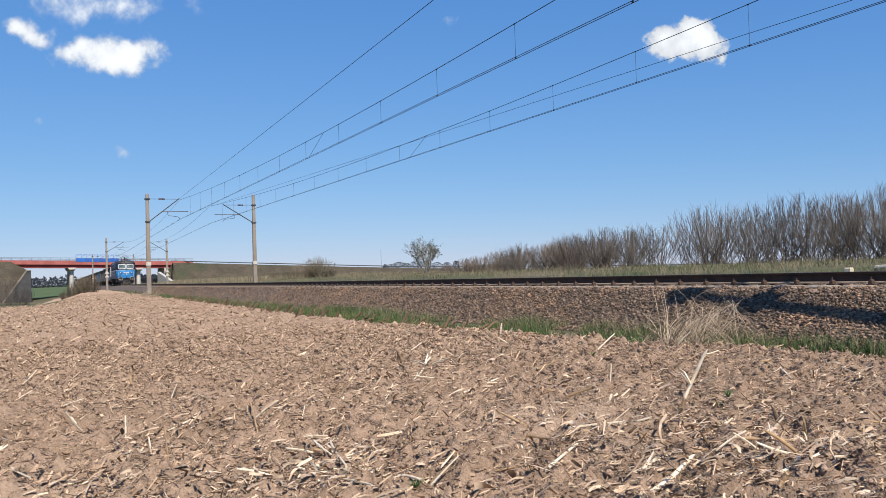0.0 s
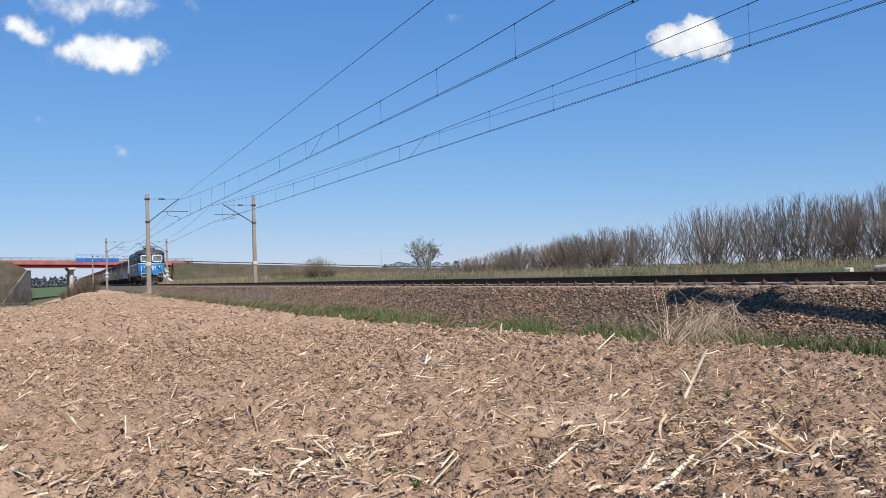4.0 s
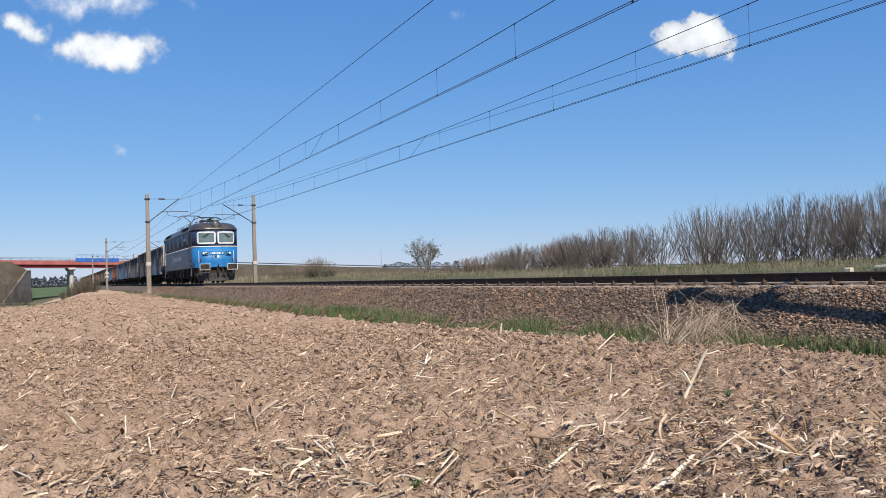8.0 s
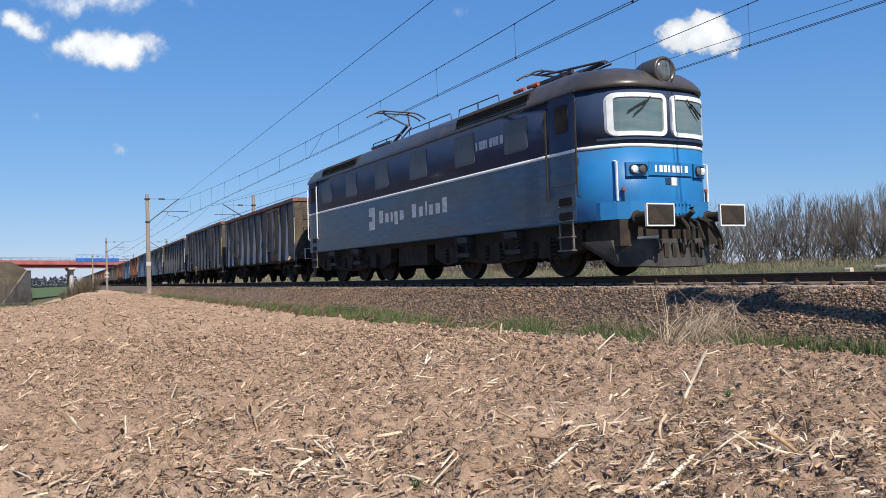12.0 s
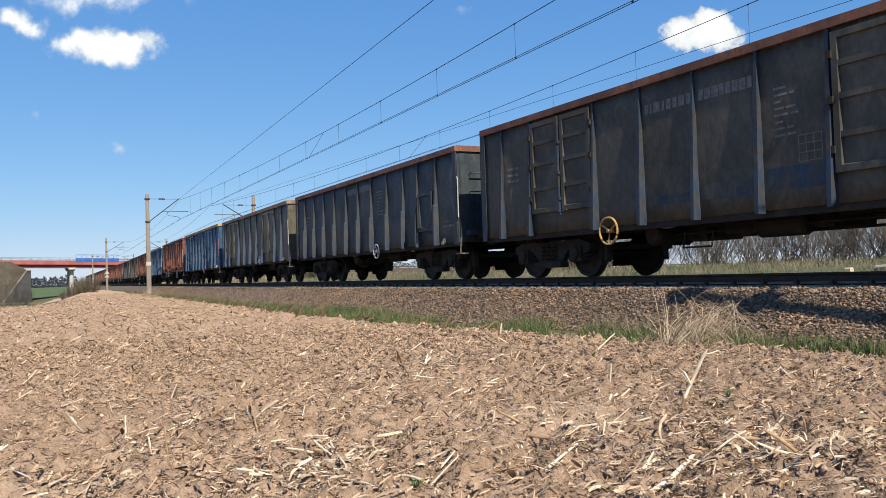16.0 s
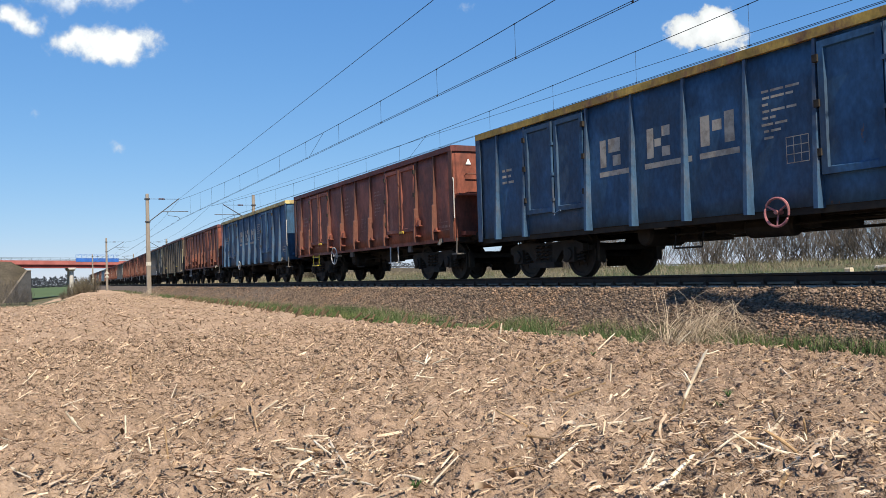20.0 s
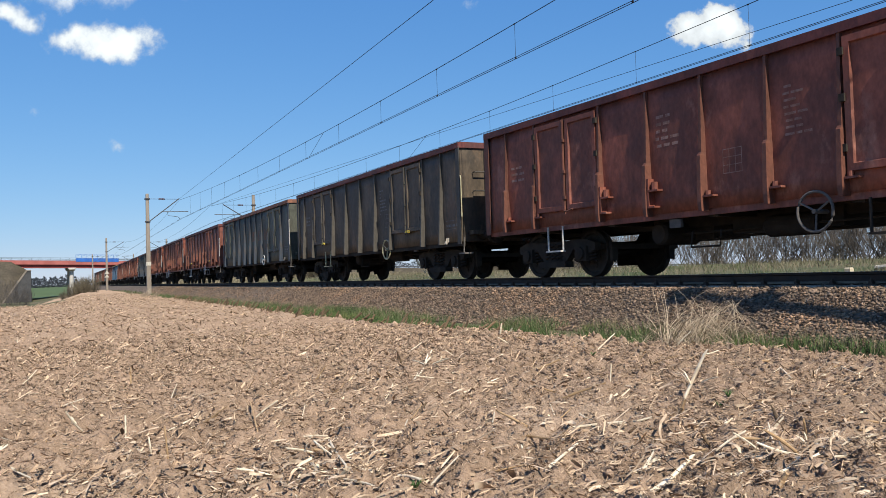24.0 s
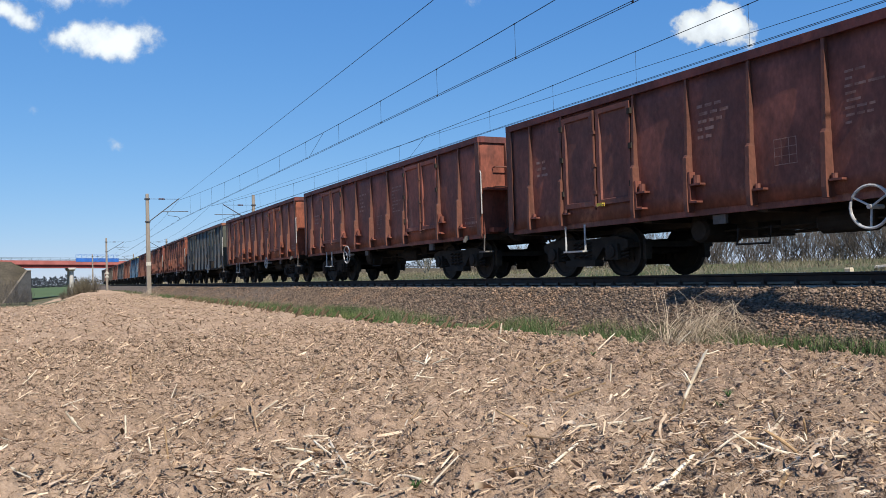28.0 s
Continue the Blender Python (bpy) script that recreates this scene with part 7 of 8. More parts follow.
        vs = lathe(bm, [(-0.85, 0.16), (-0.45, 0.27), (0.0, 0.27), (0.03, 0.25), (0.03, 0.21), (0.0, 0.20)], 20, "x")
        o = Vector((-0.70 if not end else -18.10, 0, 3.84))
        for ring in vs:
            for v in ring:
                v.co = o + Vector((v.co.x * d, v.co.y, v.co.z))
        lamp = part("top_lamp", bm, M_ROOF, car, smooth=True)
        bm = bmesh.new()
        vs = lathe(bm, [(0.0, 0.205), (0.02, 0.19), (0.035, 0.10), (0.04, 0.03)], 20, "x")
        for ring in vs:
            for v in ring:
                v.co = o + Vector((v.co.x * d, v.co.y, v.co.z))
        part("lamp_glass", bm, M_LAMPLENS, lamp, smooth=True)
        # plough, hoses, coupling
        bm = bmesh.new()
        pl = []
        for y, x in ((-1.36, -1.60), (-1.22, -0.95), (-0.55, -0.48), (0.55, -0.48), (1.22, -0.95), (1.36, -1.60)):
            x = x if not end else -18.8 - x
            y = y if not end else -y
            low = 0.55 if abs(y) > 1.3 else 0.20 if abs(y) > 1.0 else 0.15
            pl.append([(x - 0.10 * d, y, 0.66), (x, y, 0.66), (x + 0.10 * d, y * 0.92, low), (x - 0.02 * d, y * 0.92, low - 0.02)])
        loft(bm, pl)
        part("plough", bm, M_PLOUGH, car)
        bm = bmesh.new()
        xa, xb = (-1.75, -0.74) if not end else (-18.06, -17.05)
        box(bm, xa, xb, -1.18, 1.18, 0.55, 1.04)
        part("apron", bm, M_DARK, car)
        # Raised dark bars paint in the shade of slots in the plough
        bm = bmesh.new()
        for y in (-0.45, -0.25, -0.05, 0.20, 0.38):
            xx = -0.42 if not end else -18.38
            box(bm, xx - 0.01, xx + 0.02, y, y + 0.10, 0.32, 0.58)
        part("plough_slot", bm, M_DARK, car)
        def fx(x):
            return x if not end else -18.8 - x
        for y, y2 in ((0.55, 0.72), (0.68, 0.80), (-0.62, -0.70), (0.3, 0.35)):
            bm = bmesh.new()
            tube(bm, [(fx(-0.55), y, 1.05), (fx(-0.32), y, 0.95), (fx(-0.22), y2, 0.62), (fx(-0.28), y2 + 0.08, 0.45), (fx(-0.40), y2 + 0.1, 0.50)], 0.032, 6)
            part("air_hose", bm, M_DARK, car)
        bm = bmesh.new()
        tube(bm, [(fx(-0.6), 0, 1.03), (fx(-0.25), 0, 1.05), (fx(-0.12), 0, 1.13), (fx(-0.15), 0, 1.2)], 0.05, 8)
        tube(bm, [(fx(-0.35), -0.04, 1.02), (fx(-0.20), -0.05, 0.85), (fx(-0.22), -0.04, 0.62), (fx(-0.3), 0.0, 0.5)], 0.035, 6)
        tube(bm, [(fx(-0.35), 0.04, 1.02), (fx(-0.18), 0.06, 0.85), (fx(-0.22), 0.05, 0.62)], 0.035, 6)
        part("coupling", bm, M_DARK, car)
        for y in (-1.02, 1.02):
            bm = bmesh.new()
            tube(bm, [on_nose(y, 1.36, 0.06, end), on_nose(y, 1.56, 0.06, end)], 0.018, 6)
            stem = part("signal_post", bm, M_DARK, car)
            bm = bmesh.new()
            tube(bm, [on_nose(y, 1.56, 0.06, end), on_nose(y, 1.62, 0.06, end)], 0.035, 8)
            part("post_cap", bm, M_REDBEAM, stem, "red cap")
        bm = bmesh.new()
        tube(bm, [(fx(-0.42), -1.05, 0.68), (fx(-0.42), -0.55, 0.70)], 0.022, 6)
        part("shunter_grip", bm, M_WHITE, car)
    # sides
    for s in (-1, 1):
        y = s * 1.47

        def plate(x0, x1, z0, z1, out, name, material, parent=car, label="", r=0.04):
            bm = bmesh.new()
            rings = []
            for o, g in ((-0.02, 0), (out - 0.004, 0), (out, 0.01)):
                rings.append([(x, y + s * o, z) for x, z in ((x0 + r + g, z0 + g), (x1 - r - g, z0 + g), (x1 - g, z0 + r + g), (x1 - g, z1 - r - g), (x1 - r - g, z1 - g), (x0 + r + g, z1 - g), (x0 + g, z1 - r - g), (x0 + g, z0 + r + g))])
            loft(bm, rings)
            return part(name, bm, material, parent, label)
        plate(-17.25, -1.62, 1.05, 2.362, 0.004, "side_panel", M_SIDEBLUE, label="dusty blue side sheet", r=0.02)
        for x0, x1, hi in ((-15.85, -14.92, 3.34), (-13.6, -12.7, 3.36), (-11.22, -10.26, 3.38), (-8.85, -7.82, 3.38), (-6.30, -5.37, 3.38), (-4.08, -3.18, 3.36)):
            w = plate(x0, x1, 2.66, hi, 0.012, "side_window", M_GREY, label="matt grey side window")
            plate(x0 + 0.05, x1 - 0.05, 2.71, hi - 0.05, 0.006 + 0.010, "pane", M_GREY, w)
        for x0, x1 in ((-2.42, -1.54), (-17.26, -16.38)):
            dn = plate(x0, x1, 2.42, 3.50, 0.016, "cab_door", M_NAVY, r=0.05)
            plate(x0, x1, 1.76, 2.37, 0.016, "door_panel", M_SIDEBLUE, dn)
            plate(x0, x1, 2.365, 2.425, 0.018, "door_stripe", M_WHITE, dn, r=0.01)
            plate(x0 + 0.22, x1 - 0.22, 2.78, 3.32, 0.024, "door_window", M_DARK, dn)
            if s > 0 and x0 > -10:
                continue
            bm = bmesh.new()
            for x in (x0 - 0.05, x1 + 0.04):
                tube(bm, [(x, y, 1.50), (x, y + s * 0.05, 1.53), (x, y + s * 0.05, 3.30), (x, y, 3.33)], 0.02, 6)
            part("door_handrail", bm, M_WHITE if x0 < -10 else M_DARK, car)
            # Flat dark plates: the shade inside the step recesses is painted on
            for z, nm in ((1.44, "step_recess"), (1.16, "step_recess")):
                w = plate(x0 + 0.25, x1 - 0.18, z - 0.07, z + 0.09, 0.010, nm, M_DARK)
                plate(x0 + 0.25, x1 - 0.18, z - 0.09, z - 0.07, 0.03, "step_edge", M_GRIME, w, r=0.005)
            bm = bmesh.new()
            for z in (0.50, 0.76):
                box(bm, x0 + 0.25, x1 - 0.18, y - 0.06, y + 0.06, z, z + 0.03)
            for x in (x0 + 0.27, x1 - 0.2):
                box(bm, x - 0.015, x + 0.015, y - 0.02, y + 0.02, 0.50, 1.05)
            part("ladder", bm, M_GRIME, car)
        # writing as plain bars
        bm = bmesh.new()
        yo = y + s * 0.006
        def bar(x0, x1, z0, z1):
            box(bm, x0, x1, min(yo, yo - s * 0.02), max(yo, yo - s * 0.02), z0, z1)
        x = -10.98
        for w, lo, hi in ((0.36, 1.66, 2.02), (0.30, 1.66, 1.92), (0.17, 1.66, 1.92), (0.30, 1.56, 1.92), (0.32, 1.66, 1.92), (0.30, 0, 0), (0.34, 1.66, 2.02), (0.32, 1.66, 1.92), (0.12, 1.66, 2.03), (0.30, 1.66, 1.92), (0.30, 1.66, 1.92), (0.32, 1.66, 2.03)):
            if hi:
                bm = bmesh.new()
                bar(x, x + w * 0.72, lo, hi)
                part("side_mark", bm, M_LETTER, car, "pale grey painted bar")
            x += w + 0.075
        bm = bmesh.new()
        bar(-11.75, -11.32, 1.90, 2.16)
        bar(-11.75, -11.32, 1.50, 1.76)
        bar(-11.50, -11.32, 1.76, 1.90)
        part("side_emblem", bm, M_LETTER, car, "pale square emblem")
        bm = bmesh.new()
        for i, w in enumerate((0.06, 0.12, 0.12, 0.05, 0.12, 0.12, 0.08, 0.12)):
            bm = bmesh.new()
            bar(-5.30 + i * 0.15, -5.30 + i * 0.15 + w, 2.93, 3.12)
            part("side_mark", bm, M_LETTER, car, "pale grey painted bar")
        bm = bmesh.new()
        for x0 in (-10.9, -9.9, -8.7, -5.2, -3.6, -2.9):
            for i in range(4):
                bar(x0 + i * 0.12, x0 + i * 0.12 + 0.08, 1.22, 1.26)
        part("small_print", bm, M_PALE, car, kind="stuff")
        # gutter and air intakes in the roof shoulder
        bm = bmesh.new()
        box(bm, -17.3, -1.5, y - 0.03 if s > 0 else y - 0.05, y + 0.05 if s > 0 else y + 0.03, 3.50, 3.535)
        part("gutter", bm, M_ROOF, car)
        for x0, x1 in ((-15.9, -12.7), (-6.25, -3.1)):
            bm = bmesh.new()
            loft(bm, [[(x, y + s * 0.012, 3.57), (x, y - s * 0.06, 3.82), (x, y - s * 0.22, 3.94), (x, y - s * 0.6, 3.94), (x, y - s * 0.6, 3.57)] for x in (x0, x1)])
            g = part("air_intake", bm, M_DARK, car)
            for i in range(5):
                f = (i + 0.5) / 5
                bm = bmesh.new()
                yy, zz = y - s * (-0.012 + 0.072 * f), 3.57 + 0.25 * f
                box(bm, x0 + 0.05, x1 - 0.05, yy - 0.02, yy + 0.02, zz - 0.006, zz + 0.006)
                part("louvre", bm, M_DARK, g)
        bm = bmesh.new()
        yr = s * 1.02
        for x0, x1 in ((-12.4, -10.2), (-9.8, -7.2), (-6.9, -4.9)):
            pts = [(x0, yr, 3.86), (x0 + 0.08, yr, 4.20), (x1 - 0.08, yr, 4.20), (x1, yr, 3.86)]
            tube(bm, pts, 0.016, 5)
            tube(bm, [((x0 + x1) / 2, yr, 3.86), ((x0 + x1) / 2, yr, 4.20)], 0.016, 5)
        part("roof_rail", bm, M_STEEL, car)
    # roof gear
    bm = bmesh.new()
    box(bm, -12.3, -4.2, -0.75, 0.75, 3.95, 4.06)
    box(bm, -9.6, -8.2, -0.5, 0.5, 4.06, 4.20)
    part("roof_hatch", bm, M_ROOF, car)
    for xb, raised in ((-12.9, True), (-3.6, False)):
        d = 1 if raised else -1
        pan = tagged(new("pantograph"), "")
        pan.parent = car
        for dx in (-0.5, 0.5):
            for dy in (-0.5, 0.5):
                bm = bmesh.new()
                vs = lathe(bm, [(3.9 + 0.05 * i, 0.075 if i % 2 else 0.05) for i in range(8)], 10, "z")
                for ring in vs:
                    for v in ring:
                        v.co += Vector((xb + dx, dy, 0))
                part("insulator", bm, M_ORANGE, pan)
        bm = bmesh.new()
        for dy in (-0.5, 0.5):
            box(bm, xb - 0.75, xb + 0.75, dy - 0.035, dy + 0.035, 4.25, 4.32)
        for dx in (-0.6, 0.0, 0.6):
            box(bm, xb + dx - 0.04, xb + dx + 0.04, -0.5, 0.5, 4.25, 4.31)
        tube(bm, [(xb - 0.3, 0, 4.38), (xb + 0.5, 0, 4.38)], 0.07, 8)
        part("base_frame", bm, M_STEEL, pan)
        knee, head = ((xb + 0.95, 4.78), (xb + 0.1, 5.33)) if raised else ((xb + 1.2, 4.42), (xb - 0.5, 4.55))
        bm = bmesh.new()
        tube(bm, [(xb - 0.35, 0, 4.36), (knee[0], 0, knee[1])], 0.045, 8)
        tube(bm, [(xb - 0.15, 0.08, 4.32), (knee[0] + 0.1, 0.08, knee[1] - 0.06)], 0.02, 6)
        part("lower_arm", bm, M_STEEL, pan)
        bm = bmesh.new()
        for dy in (-1, 1):
            tube(bm, [(knee[0], 0.06 * dy, knee[1]), (head[0], 0.42 * dy, head[1] - 0.06)], 0.026, 6)
        part("upper_arm", bm, M_STEEL, pan)
        bm = bmesh.new()
        for dx in (-0.18, 0.18):
            pts = [(head[0] + dx, y, head[1] - (max(abs(y) - 0.55, 0) ** 1.6) * 0.75) for y in (-0.95, -0.85, -0.72, -0.55, 0, 0.55, 0.72, 0.85, 0.95)]
            tube(bm, pts, 0.025, 6)
        for dy in (-0.42, 0.42):
            tube(bm, [(head[0] - 0.18, dy, head[1]), (head[0] + 0.18, dy, head[1])], 0.02, 6)
        part("contact_strip", bm, M_STEEL, pan)
    for x in (-4.75, -4.2):
        bm = bmesh.new()
        tube(bm, [(x, -0.72, 4.22), (x + 0.40, -0.72, 4.22)], 0.045, 8)
        part("roof_insulator", bm, M_ORANGE, car, "red roof insulator")
    bm = bmesh.new()
    tube(bm, [(-2.5, -0.1, 4.06), (-2.3, -0.1, 4.12), (-2.1, -0.1, 4.13)], 0.03, 8, 0.045)
    part("horn", bm, M_DARK, car)
    bm = bmesh.new()
    for x in (-4.9, -5.4, -7.6, -10.6, -14.4):
        vs = lathe(bm, [(3.9 + 0.05 * i, 0.07 if i % 2 else 0.045) for i in range(7)], 8, "z")
        for ring in vs:
            for v in ring:
                v.co += Vector((x, 0.2, 0.05))
    tube(bm, [(-12.2, 0.2, 4.32), (-4.4, 0.2, 4.32)], 0.018, 5)
    part("roof_busbar", bm, M_ORANGE, car)
    # running gear: two three-axle bogies
    bm = bmesh.new()
    box(bm, -17.2, -1.6, -1.25, 1.25, 0.92, 1.06)
    box(bm, -10.3, -8.5, -1.2, 1.2, 0.40, 0.95)
    part("underframe", bm, M_DARK, car)
    for xp in (-4.9, -13.9):
        bg = tagged(new("bogie"), "")
        bg.parent, bg.location = car, (xp, 0, 0)
        bm = bmesh.new()
        for s in (-1, 1):
            loft(bm, [[(x, s * 1.00, z0), (x, s * 1.22, z0), (x, s * 1.22, z1), (x, s * 1.00, z1)] for x, z0, z1 in ((-3.1, 0.55, 0.98), (-2.5, 0.36, 1.0), (-1.4, 0.42, 1.0), (-0.5, 0.34, 1.0), (0.5, 0.34, 1.0), (1.4, 0.42, 1.0), (2.5, 0.36, 1.0), (3.1, 0.55, 0.98))])
            for x in (-1.95, 0, 1.95):
                box(bm, x - 0.2, x + 0.2, s * 1.0, s * 1.30, 0.40, 0.80)
                for dx in (-0.34, 0.34):
                    spring(bm, x + dx, s * 1.27, 0.40, 0.76, 0.08)
                for dx in (-0.78, 0.78):
                    box(bm, x + dx - 0.05, x + dx + 0.05, s * 0.68, s * 0.82, 0.35, 0.9)
        box(bm, -0.3, 0.3, -1.0, 1.0, 0.55, 0.9)
        part("bogie_frame", bm, M_DARK, bg)
        for x in (-1.25, 0.9):
            bm = bmesh.new()
            box(bm, x - 0.30, x + 0.30, -1.42, -1.24, 0.52, 0.62)
            box(bm, x - 0.25, x + 0.25, -1.45, -1.22, 0.86, 1.0)
            spring(bm, x + 0.2, -1.36, 0.62, 0.86, 0.07)
            tube(bm, [(x - 0.3, -1.42, 0.60), (x - 0.3, -1.46, 1.28)], 0.018, 5)
            part("sand_box", bm, M_SAND, bg)
        for dx in (-1.95, 0, 1.95):
            ws = child("wheelset", W_LOCO, bg, (dx, 0, 0.625))
            ROLLING.append((ws, 0.625, (dx, 0, 0.625)))
    return car, 0.0


TRAIN = [build_loco()]


def build_wagons():
    brown = paint("dark_brown_wagon_paint", (0.115, 0.083, 0.055), (0.065, 0.054, 0.043), spot=(0.16, 0.095, 0.055), e4=(0.58, 0.68), s4=1.1)
    smoke = paint("smoky_brown_wagon_paint", (0.10, 0.085, 0.062), (0.066, 0.06, 0.05), 0.7, spot=(0.025, 0.055, 0.16), e4=(0.63, 0.70), s4=0.8)
    slate = paint("dark_slate_blue_wagon_paint", (0.048, 0.063, 0.072), (0.095, 0.078, 0.056), 0.7, (0.52, 0.7), spot=(0.02, 0.06, 0.19), e4=(0.62, 0.68), s4=0.9)
    olive = paint("olive_grey_wagon_paint", (0.135, 0.118, 0.074), (0.085, 0.073, 0.052), 0.6, spot=(0.18, 0.115, 0.065), e4=(0.58, 0.68), s4=1.1)
    blue = paint("blue_wagon_paint", (0.033, 0.10, 0.19), (0.04, 0.065, 0.10), 0.6, (0.45, 0.7), spot=(0.12, 0.075, 0.05), e4=(0.66, 0.7), s4=2.5)
    red = paint("rust_red_wagon_paint", (0.28, 0.082, 0.05), (0.16, 0.057, 0.04), spot=(0.36, 0.16, 0.11), e4=(0.58, 0.70), s4=0.9)
    redb = paint("red_brown_wagon_paint", (0.24, 0.076, 0.05), (0.15, 0.056, 0.04), spot=(0.34, 0.155, 0.10), e4=(0.58, 0.70), s4=0.8)
    orange = paint("faded_orange_wagon_paint", (0.31, 0.088, 0.044), (0.17, 0.058, 0.036))
    green = paint("grey_green_wagon_paint", (0.098, 0.10, 0.074), (0.068, 0.064, 0.05), 0.7, spot=(0.17, 0.08, 0.045), e4=(0.60, 0.66), s4=0.9)
    tan = paint("tan_chord_paint", (0.33, 0.20, 0.12), (0.2, 0.115, 0.075), 1.5)
    ochre = paint("ochre_chord_paint", (0.55, 0.34, 0.07), (0.22, 0.11, 0.05), 2.2)
    creamc = paint("cream_chord_paint", (0.60, 0.48, 0.20), (0.35, 0.24, 0.10), 1.5)
    rustc = paint("rust_chord_paint", (0.25, 0.10, 0.055), (0.16, 0.07, 0.045), 1.5)
    winec = paint("wine_chord_paint", (0.15, 0.042, 0.034), (0.10, 0.036, 0.03), 1.5)
    # k darkens the post colours, standing in for weaker sun on their faces
    ribg = paint("dimmed_dusty_post_paint", (0.17, 0.145, 0.115), (0.10, 0.085, 0.07), 2, k=0.58)
    ribb = paint("dimmed_blue_grey_post_paint", (0.085, 0.11, 0.15), (0.13, 0.095, 0.07), 2, k=0.58)
    # ribc's added blue paints in bluish highlights along the post edges
    ribc = paint("dimmed_blue_lit_post_paint", (0.075, 0.135, 0.24), (0.12, 0.10, 0.09), 2, k=0.66)
    ribk = paint("dimmed_brown_and_blue_post_paint", (0.06, 0.115, 0.20), (0.13, 0.105, 0.085), 2.6, (0.46, 0.62), k=0.46)
    ribs = paint("dimmed_steel_blue_post_paint", (0.085, 0.20, 0.36), (0.14, 0.16, 0.2), 2, k=0.58)
    ribr = paint("dimmed_rust_post_paint", (0.33, 0.12, 0.075), (0.2, 0.075, 0.05), 2, k=0.58)
    wht = mat("off_white_paint", (0.6, 0.57, 0.52), (0.42, 0.38, 0.34), 9, 0.6)
    och = mat("ochre_wheel_paint", (0.55, 0.33, 0.10), (0.38, 0.2, 0.07), 9, 0.6)
    crm = mat("cream_wheel_paint", (0.55, 0.50, 0.30), (0.4, 0.34, 0.2), 9, 0.6)
    pnk = mat("pink_red_wheel_paint", (0.45, 0.16, 0.16), (0.3, 0.12, 0.11), 9, 0.6)
    rmk = mat("rusty_orange_marks", (0.24, 0.11, 0.05), (0.11, 0.07, 0.045), 6, 0.8)
    L = "open-top steel freight wagon with side posts"
    low_step, stirrup = (0.50, 1.0), (0.48, 0.94)
    red_more = dict(brackets=True, letters="none", pale=M_PALERED)
    blue_marks = ((-9.17, -8.62, 1.97, 2.46), (-7.95, -7.41, 1.97, 2.47), (-6.75, -6.08, 1.99, 2.46))
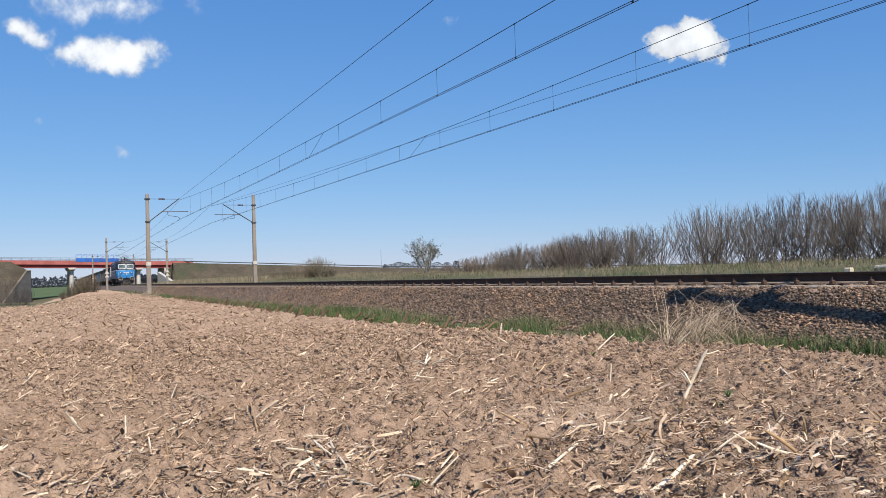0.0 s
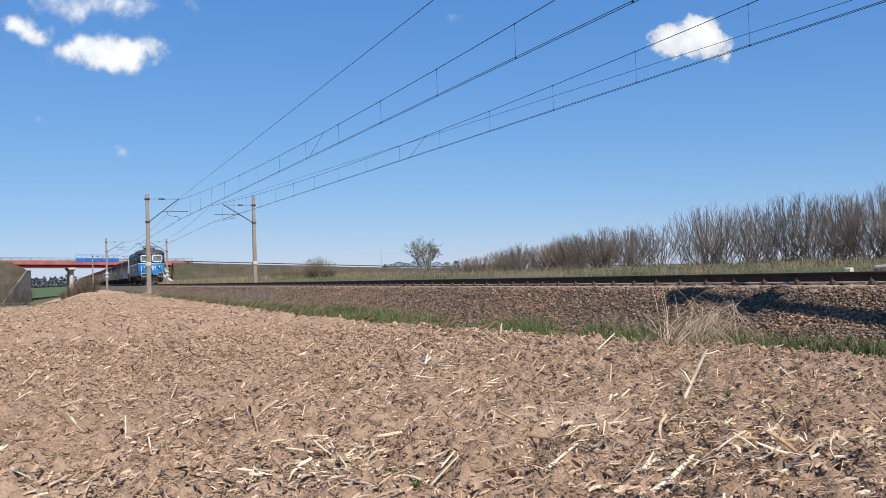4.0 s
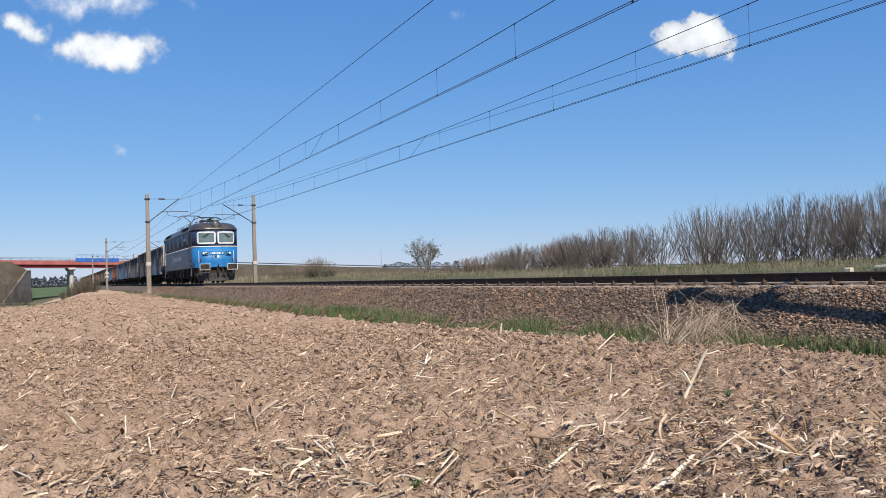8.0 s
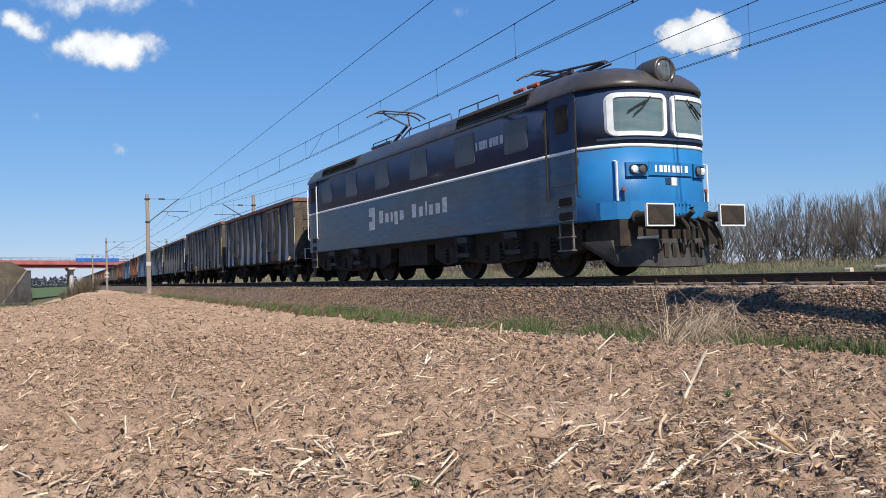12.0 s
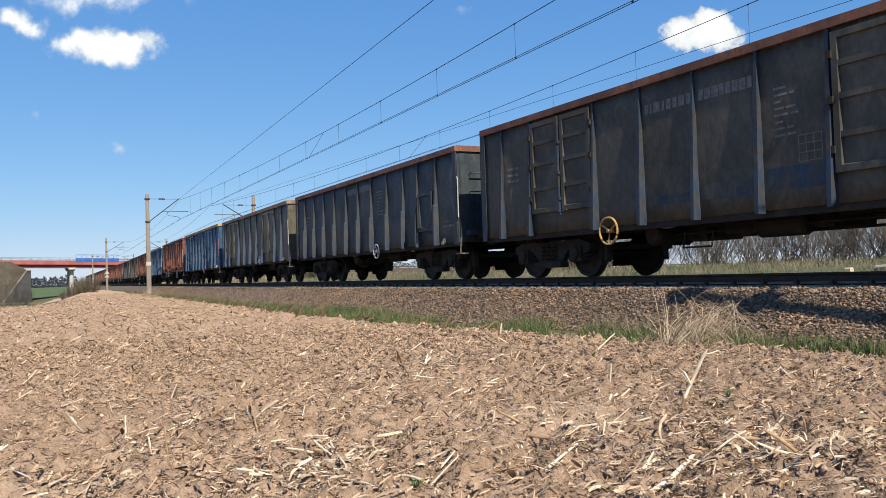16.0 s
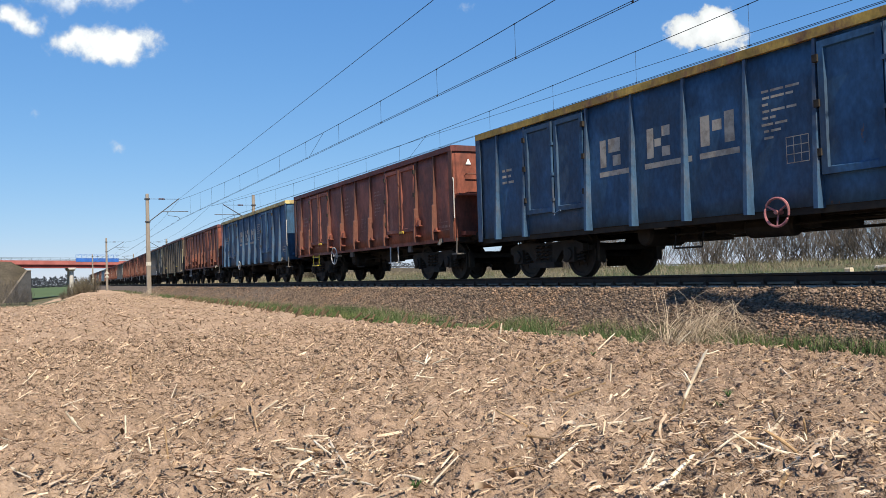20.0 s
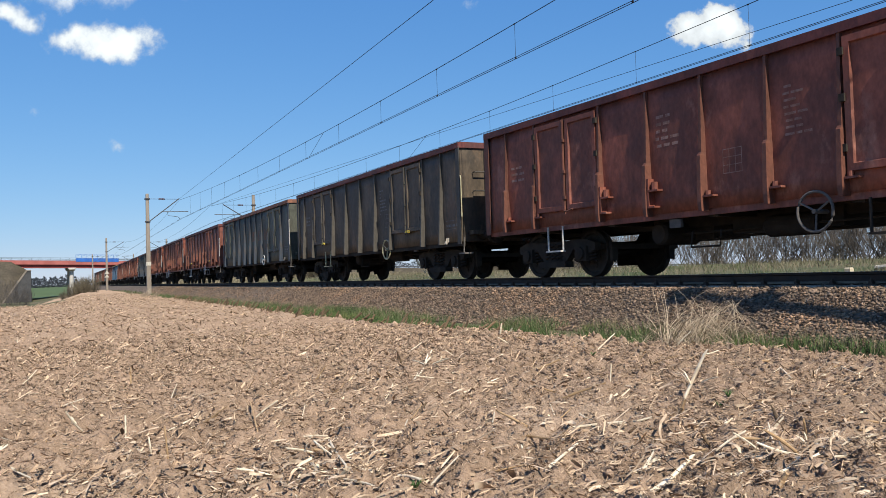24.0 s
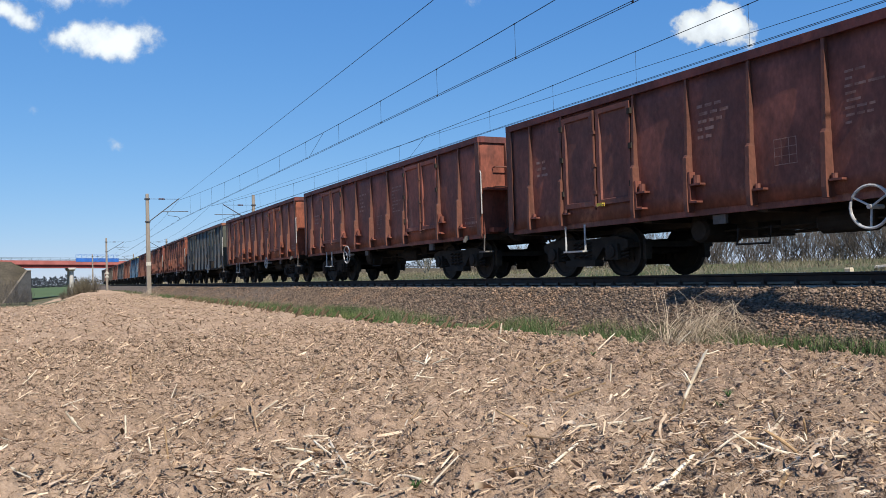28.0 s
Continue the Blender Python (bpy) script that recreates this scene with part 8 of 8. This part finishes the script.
    spec = [
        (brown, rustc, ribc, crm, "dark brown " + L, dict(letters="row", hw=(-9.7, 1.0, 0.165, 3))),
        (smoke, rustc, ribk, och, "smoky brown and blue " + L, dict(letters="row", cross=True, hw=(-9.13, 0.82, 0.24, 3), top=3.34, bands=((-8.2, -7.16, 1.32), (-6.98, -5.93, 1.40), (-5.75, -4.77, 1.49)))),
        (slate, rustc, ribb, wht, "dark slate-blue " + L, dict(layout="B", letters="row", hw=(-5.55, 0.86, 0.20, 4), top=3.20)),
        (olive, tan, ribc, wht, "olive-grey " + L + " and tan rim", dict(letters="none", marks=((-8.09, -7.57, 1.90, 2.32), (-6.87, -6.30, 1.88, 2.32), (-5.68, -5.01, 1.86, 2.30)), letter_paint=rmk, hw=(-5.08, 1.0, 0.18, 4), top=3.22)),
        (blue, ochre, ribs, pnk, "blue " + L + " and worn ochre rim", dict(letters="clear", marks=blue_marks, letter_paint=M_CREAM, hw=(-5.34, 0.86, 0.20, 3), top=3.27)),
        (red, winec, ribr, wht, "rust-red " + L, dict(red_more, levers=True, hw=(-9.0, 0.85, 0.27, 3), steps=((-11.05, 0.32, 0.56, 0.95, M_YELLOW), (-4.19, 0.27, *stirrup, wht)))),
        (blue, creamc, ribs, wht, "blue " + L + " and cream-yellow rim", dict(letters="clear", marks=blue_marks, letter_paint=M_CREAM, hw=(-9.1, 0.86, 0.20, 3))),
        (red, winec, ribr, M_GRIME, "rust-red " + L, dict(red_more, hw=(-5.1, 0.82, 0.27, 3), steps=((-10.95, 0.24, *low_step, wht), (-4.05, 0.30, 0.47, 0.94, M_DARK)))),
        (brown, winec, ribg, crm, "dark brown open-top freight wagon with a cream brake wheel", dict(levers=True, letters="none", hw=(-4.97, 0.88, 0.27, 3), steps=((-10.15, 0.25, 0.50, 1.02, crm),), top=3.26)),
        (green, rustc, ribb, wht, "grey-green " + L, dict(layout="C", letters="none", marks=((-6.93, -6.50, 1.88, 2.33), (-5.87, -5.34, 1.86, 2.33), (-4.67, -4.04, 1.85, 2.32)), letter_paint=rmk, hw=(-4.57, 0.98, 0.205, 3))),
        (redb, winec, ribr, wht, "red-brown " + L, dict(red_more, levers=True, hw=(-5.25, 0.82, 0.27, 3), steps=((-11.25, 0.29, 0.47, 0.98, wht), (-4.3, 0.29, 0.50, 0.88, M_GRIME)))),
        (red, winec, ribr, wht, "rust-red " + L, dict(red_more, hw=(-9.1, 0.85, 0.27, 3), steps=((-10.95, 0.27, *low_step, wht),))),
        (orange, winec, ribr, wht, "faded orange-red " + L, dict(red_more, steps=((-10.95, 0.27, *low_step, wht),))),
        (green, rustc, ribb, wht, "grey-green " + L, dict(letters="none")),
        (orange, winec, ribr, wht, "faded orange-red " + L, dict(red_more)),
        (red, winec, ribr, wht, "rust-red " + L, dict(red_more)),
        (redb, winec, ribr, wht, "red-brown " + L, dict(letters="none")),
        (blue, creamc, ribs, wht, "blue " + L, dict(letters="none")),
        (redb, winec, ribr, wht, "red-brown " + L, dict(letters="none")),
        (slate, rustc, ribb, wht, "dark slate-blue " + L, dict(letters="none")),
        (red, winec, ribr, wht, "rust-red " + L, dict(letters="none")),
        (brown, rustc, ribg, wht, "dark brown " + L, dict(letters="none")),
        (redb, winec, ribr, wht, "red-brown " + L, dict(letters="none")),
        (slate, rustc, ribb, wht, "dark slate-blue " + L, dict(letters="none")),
    ]
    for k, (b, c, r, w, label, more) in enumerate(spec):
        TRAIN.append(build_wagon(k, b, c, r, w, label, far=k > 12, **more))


build_wagons()


# ---- motion ----
HEAD = ((0, -143.2), (3, -109.63), (6, -75.3), (7, -63.99), (9, -42.02), (10, -31.39), (11, -20.87), (12, -10.42)) + tuple(
    (t, 72.763 + 10.5507 * (t - 20) + 0.0176 * (t - 20) ** 2) for t in range(13, 29))


def head_at(t):
    """Metres along x of the train's front buffers."""
    return float(np.interp(t, [h[0] for h in HEAD], [h[1] for h in HEAD]))


def car_pose(x):
    xm = x - 7.0
    c = on_track(xm, 0, RAIL)
    d = Vector((1, td(xm), 0)).normalized() * 7.0
    return pose(c.x + d.x, c.y + d.y, RAIL, 0, 0, turned(xm))


def motions():
    ts = [k * 0.5 for k in range(57)]
    for car, back in TRAIN:
        walk(car, [(t, car_pose(head_at(t) - back)) for t in ts])
    for wheel, r, at in ROLLING:
        n = 420
        rows = []
        for k in range(n + 1):
            t = 28.0 * k / n
            rows.append((t, Matrix.Translation(at) @ Matrix.Rotation((head_at(t) / r) % math.tau, 4, "Y")))
        walk(wheel, rows)
    for cloud, p0, p1 in CLOUDS:
        walk(cloud, [(0.0, p0), (14.0, p0.lerp(p1, 0.5)), (28.0, p1)])


motions()
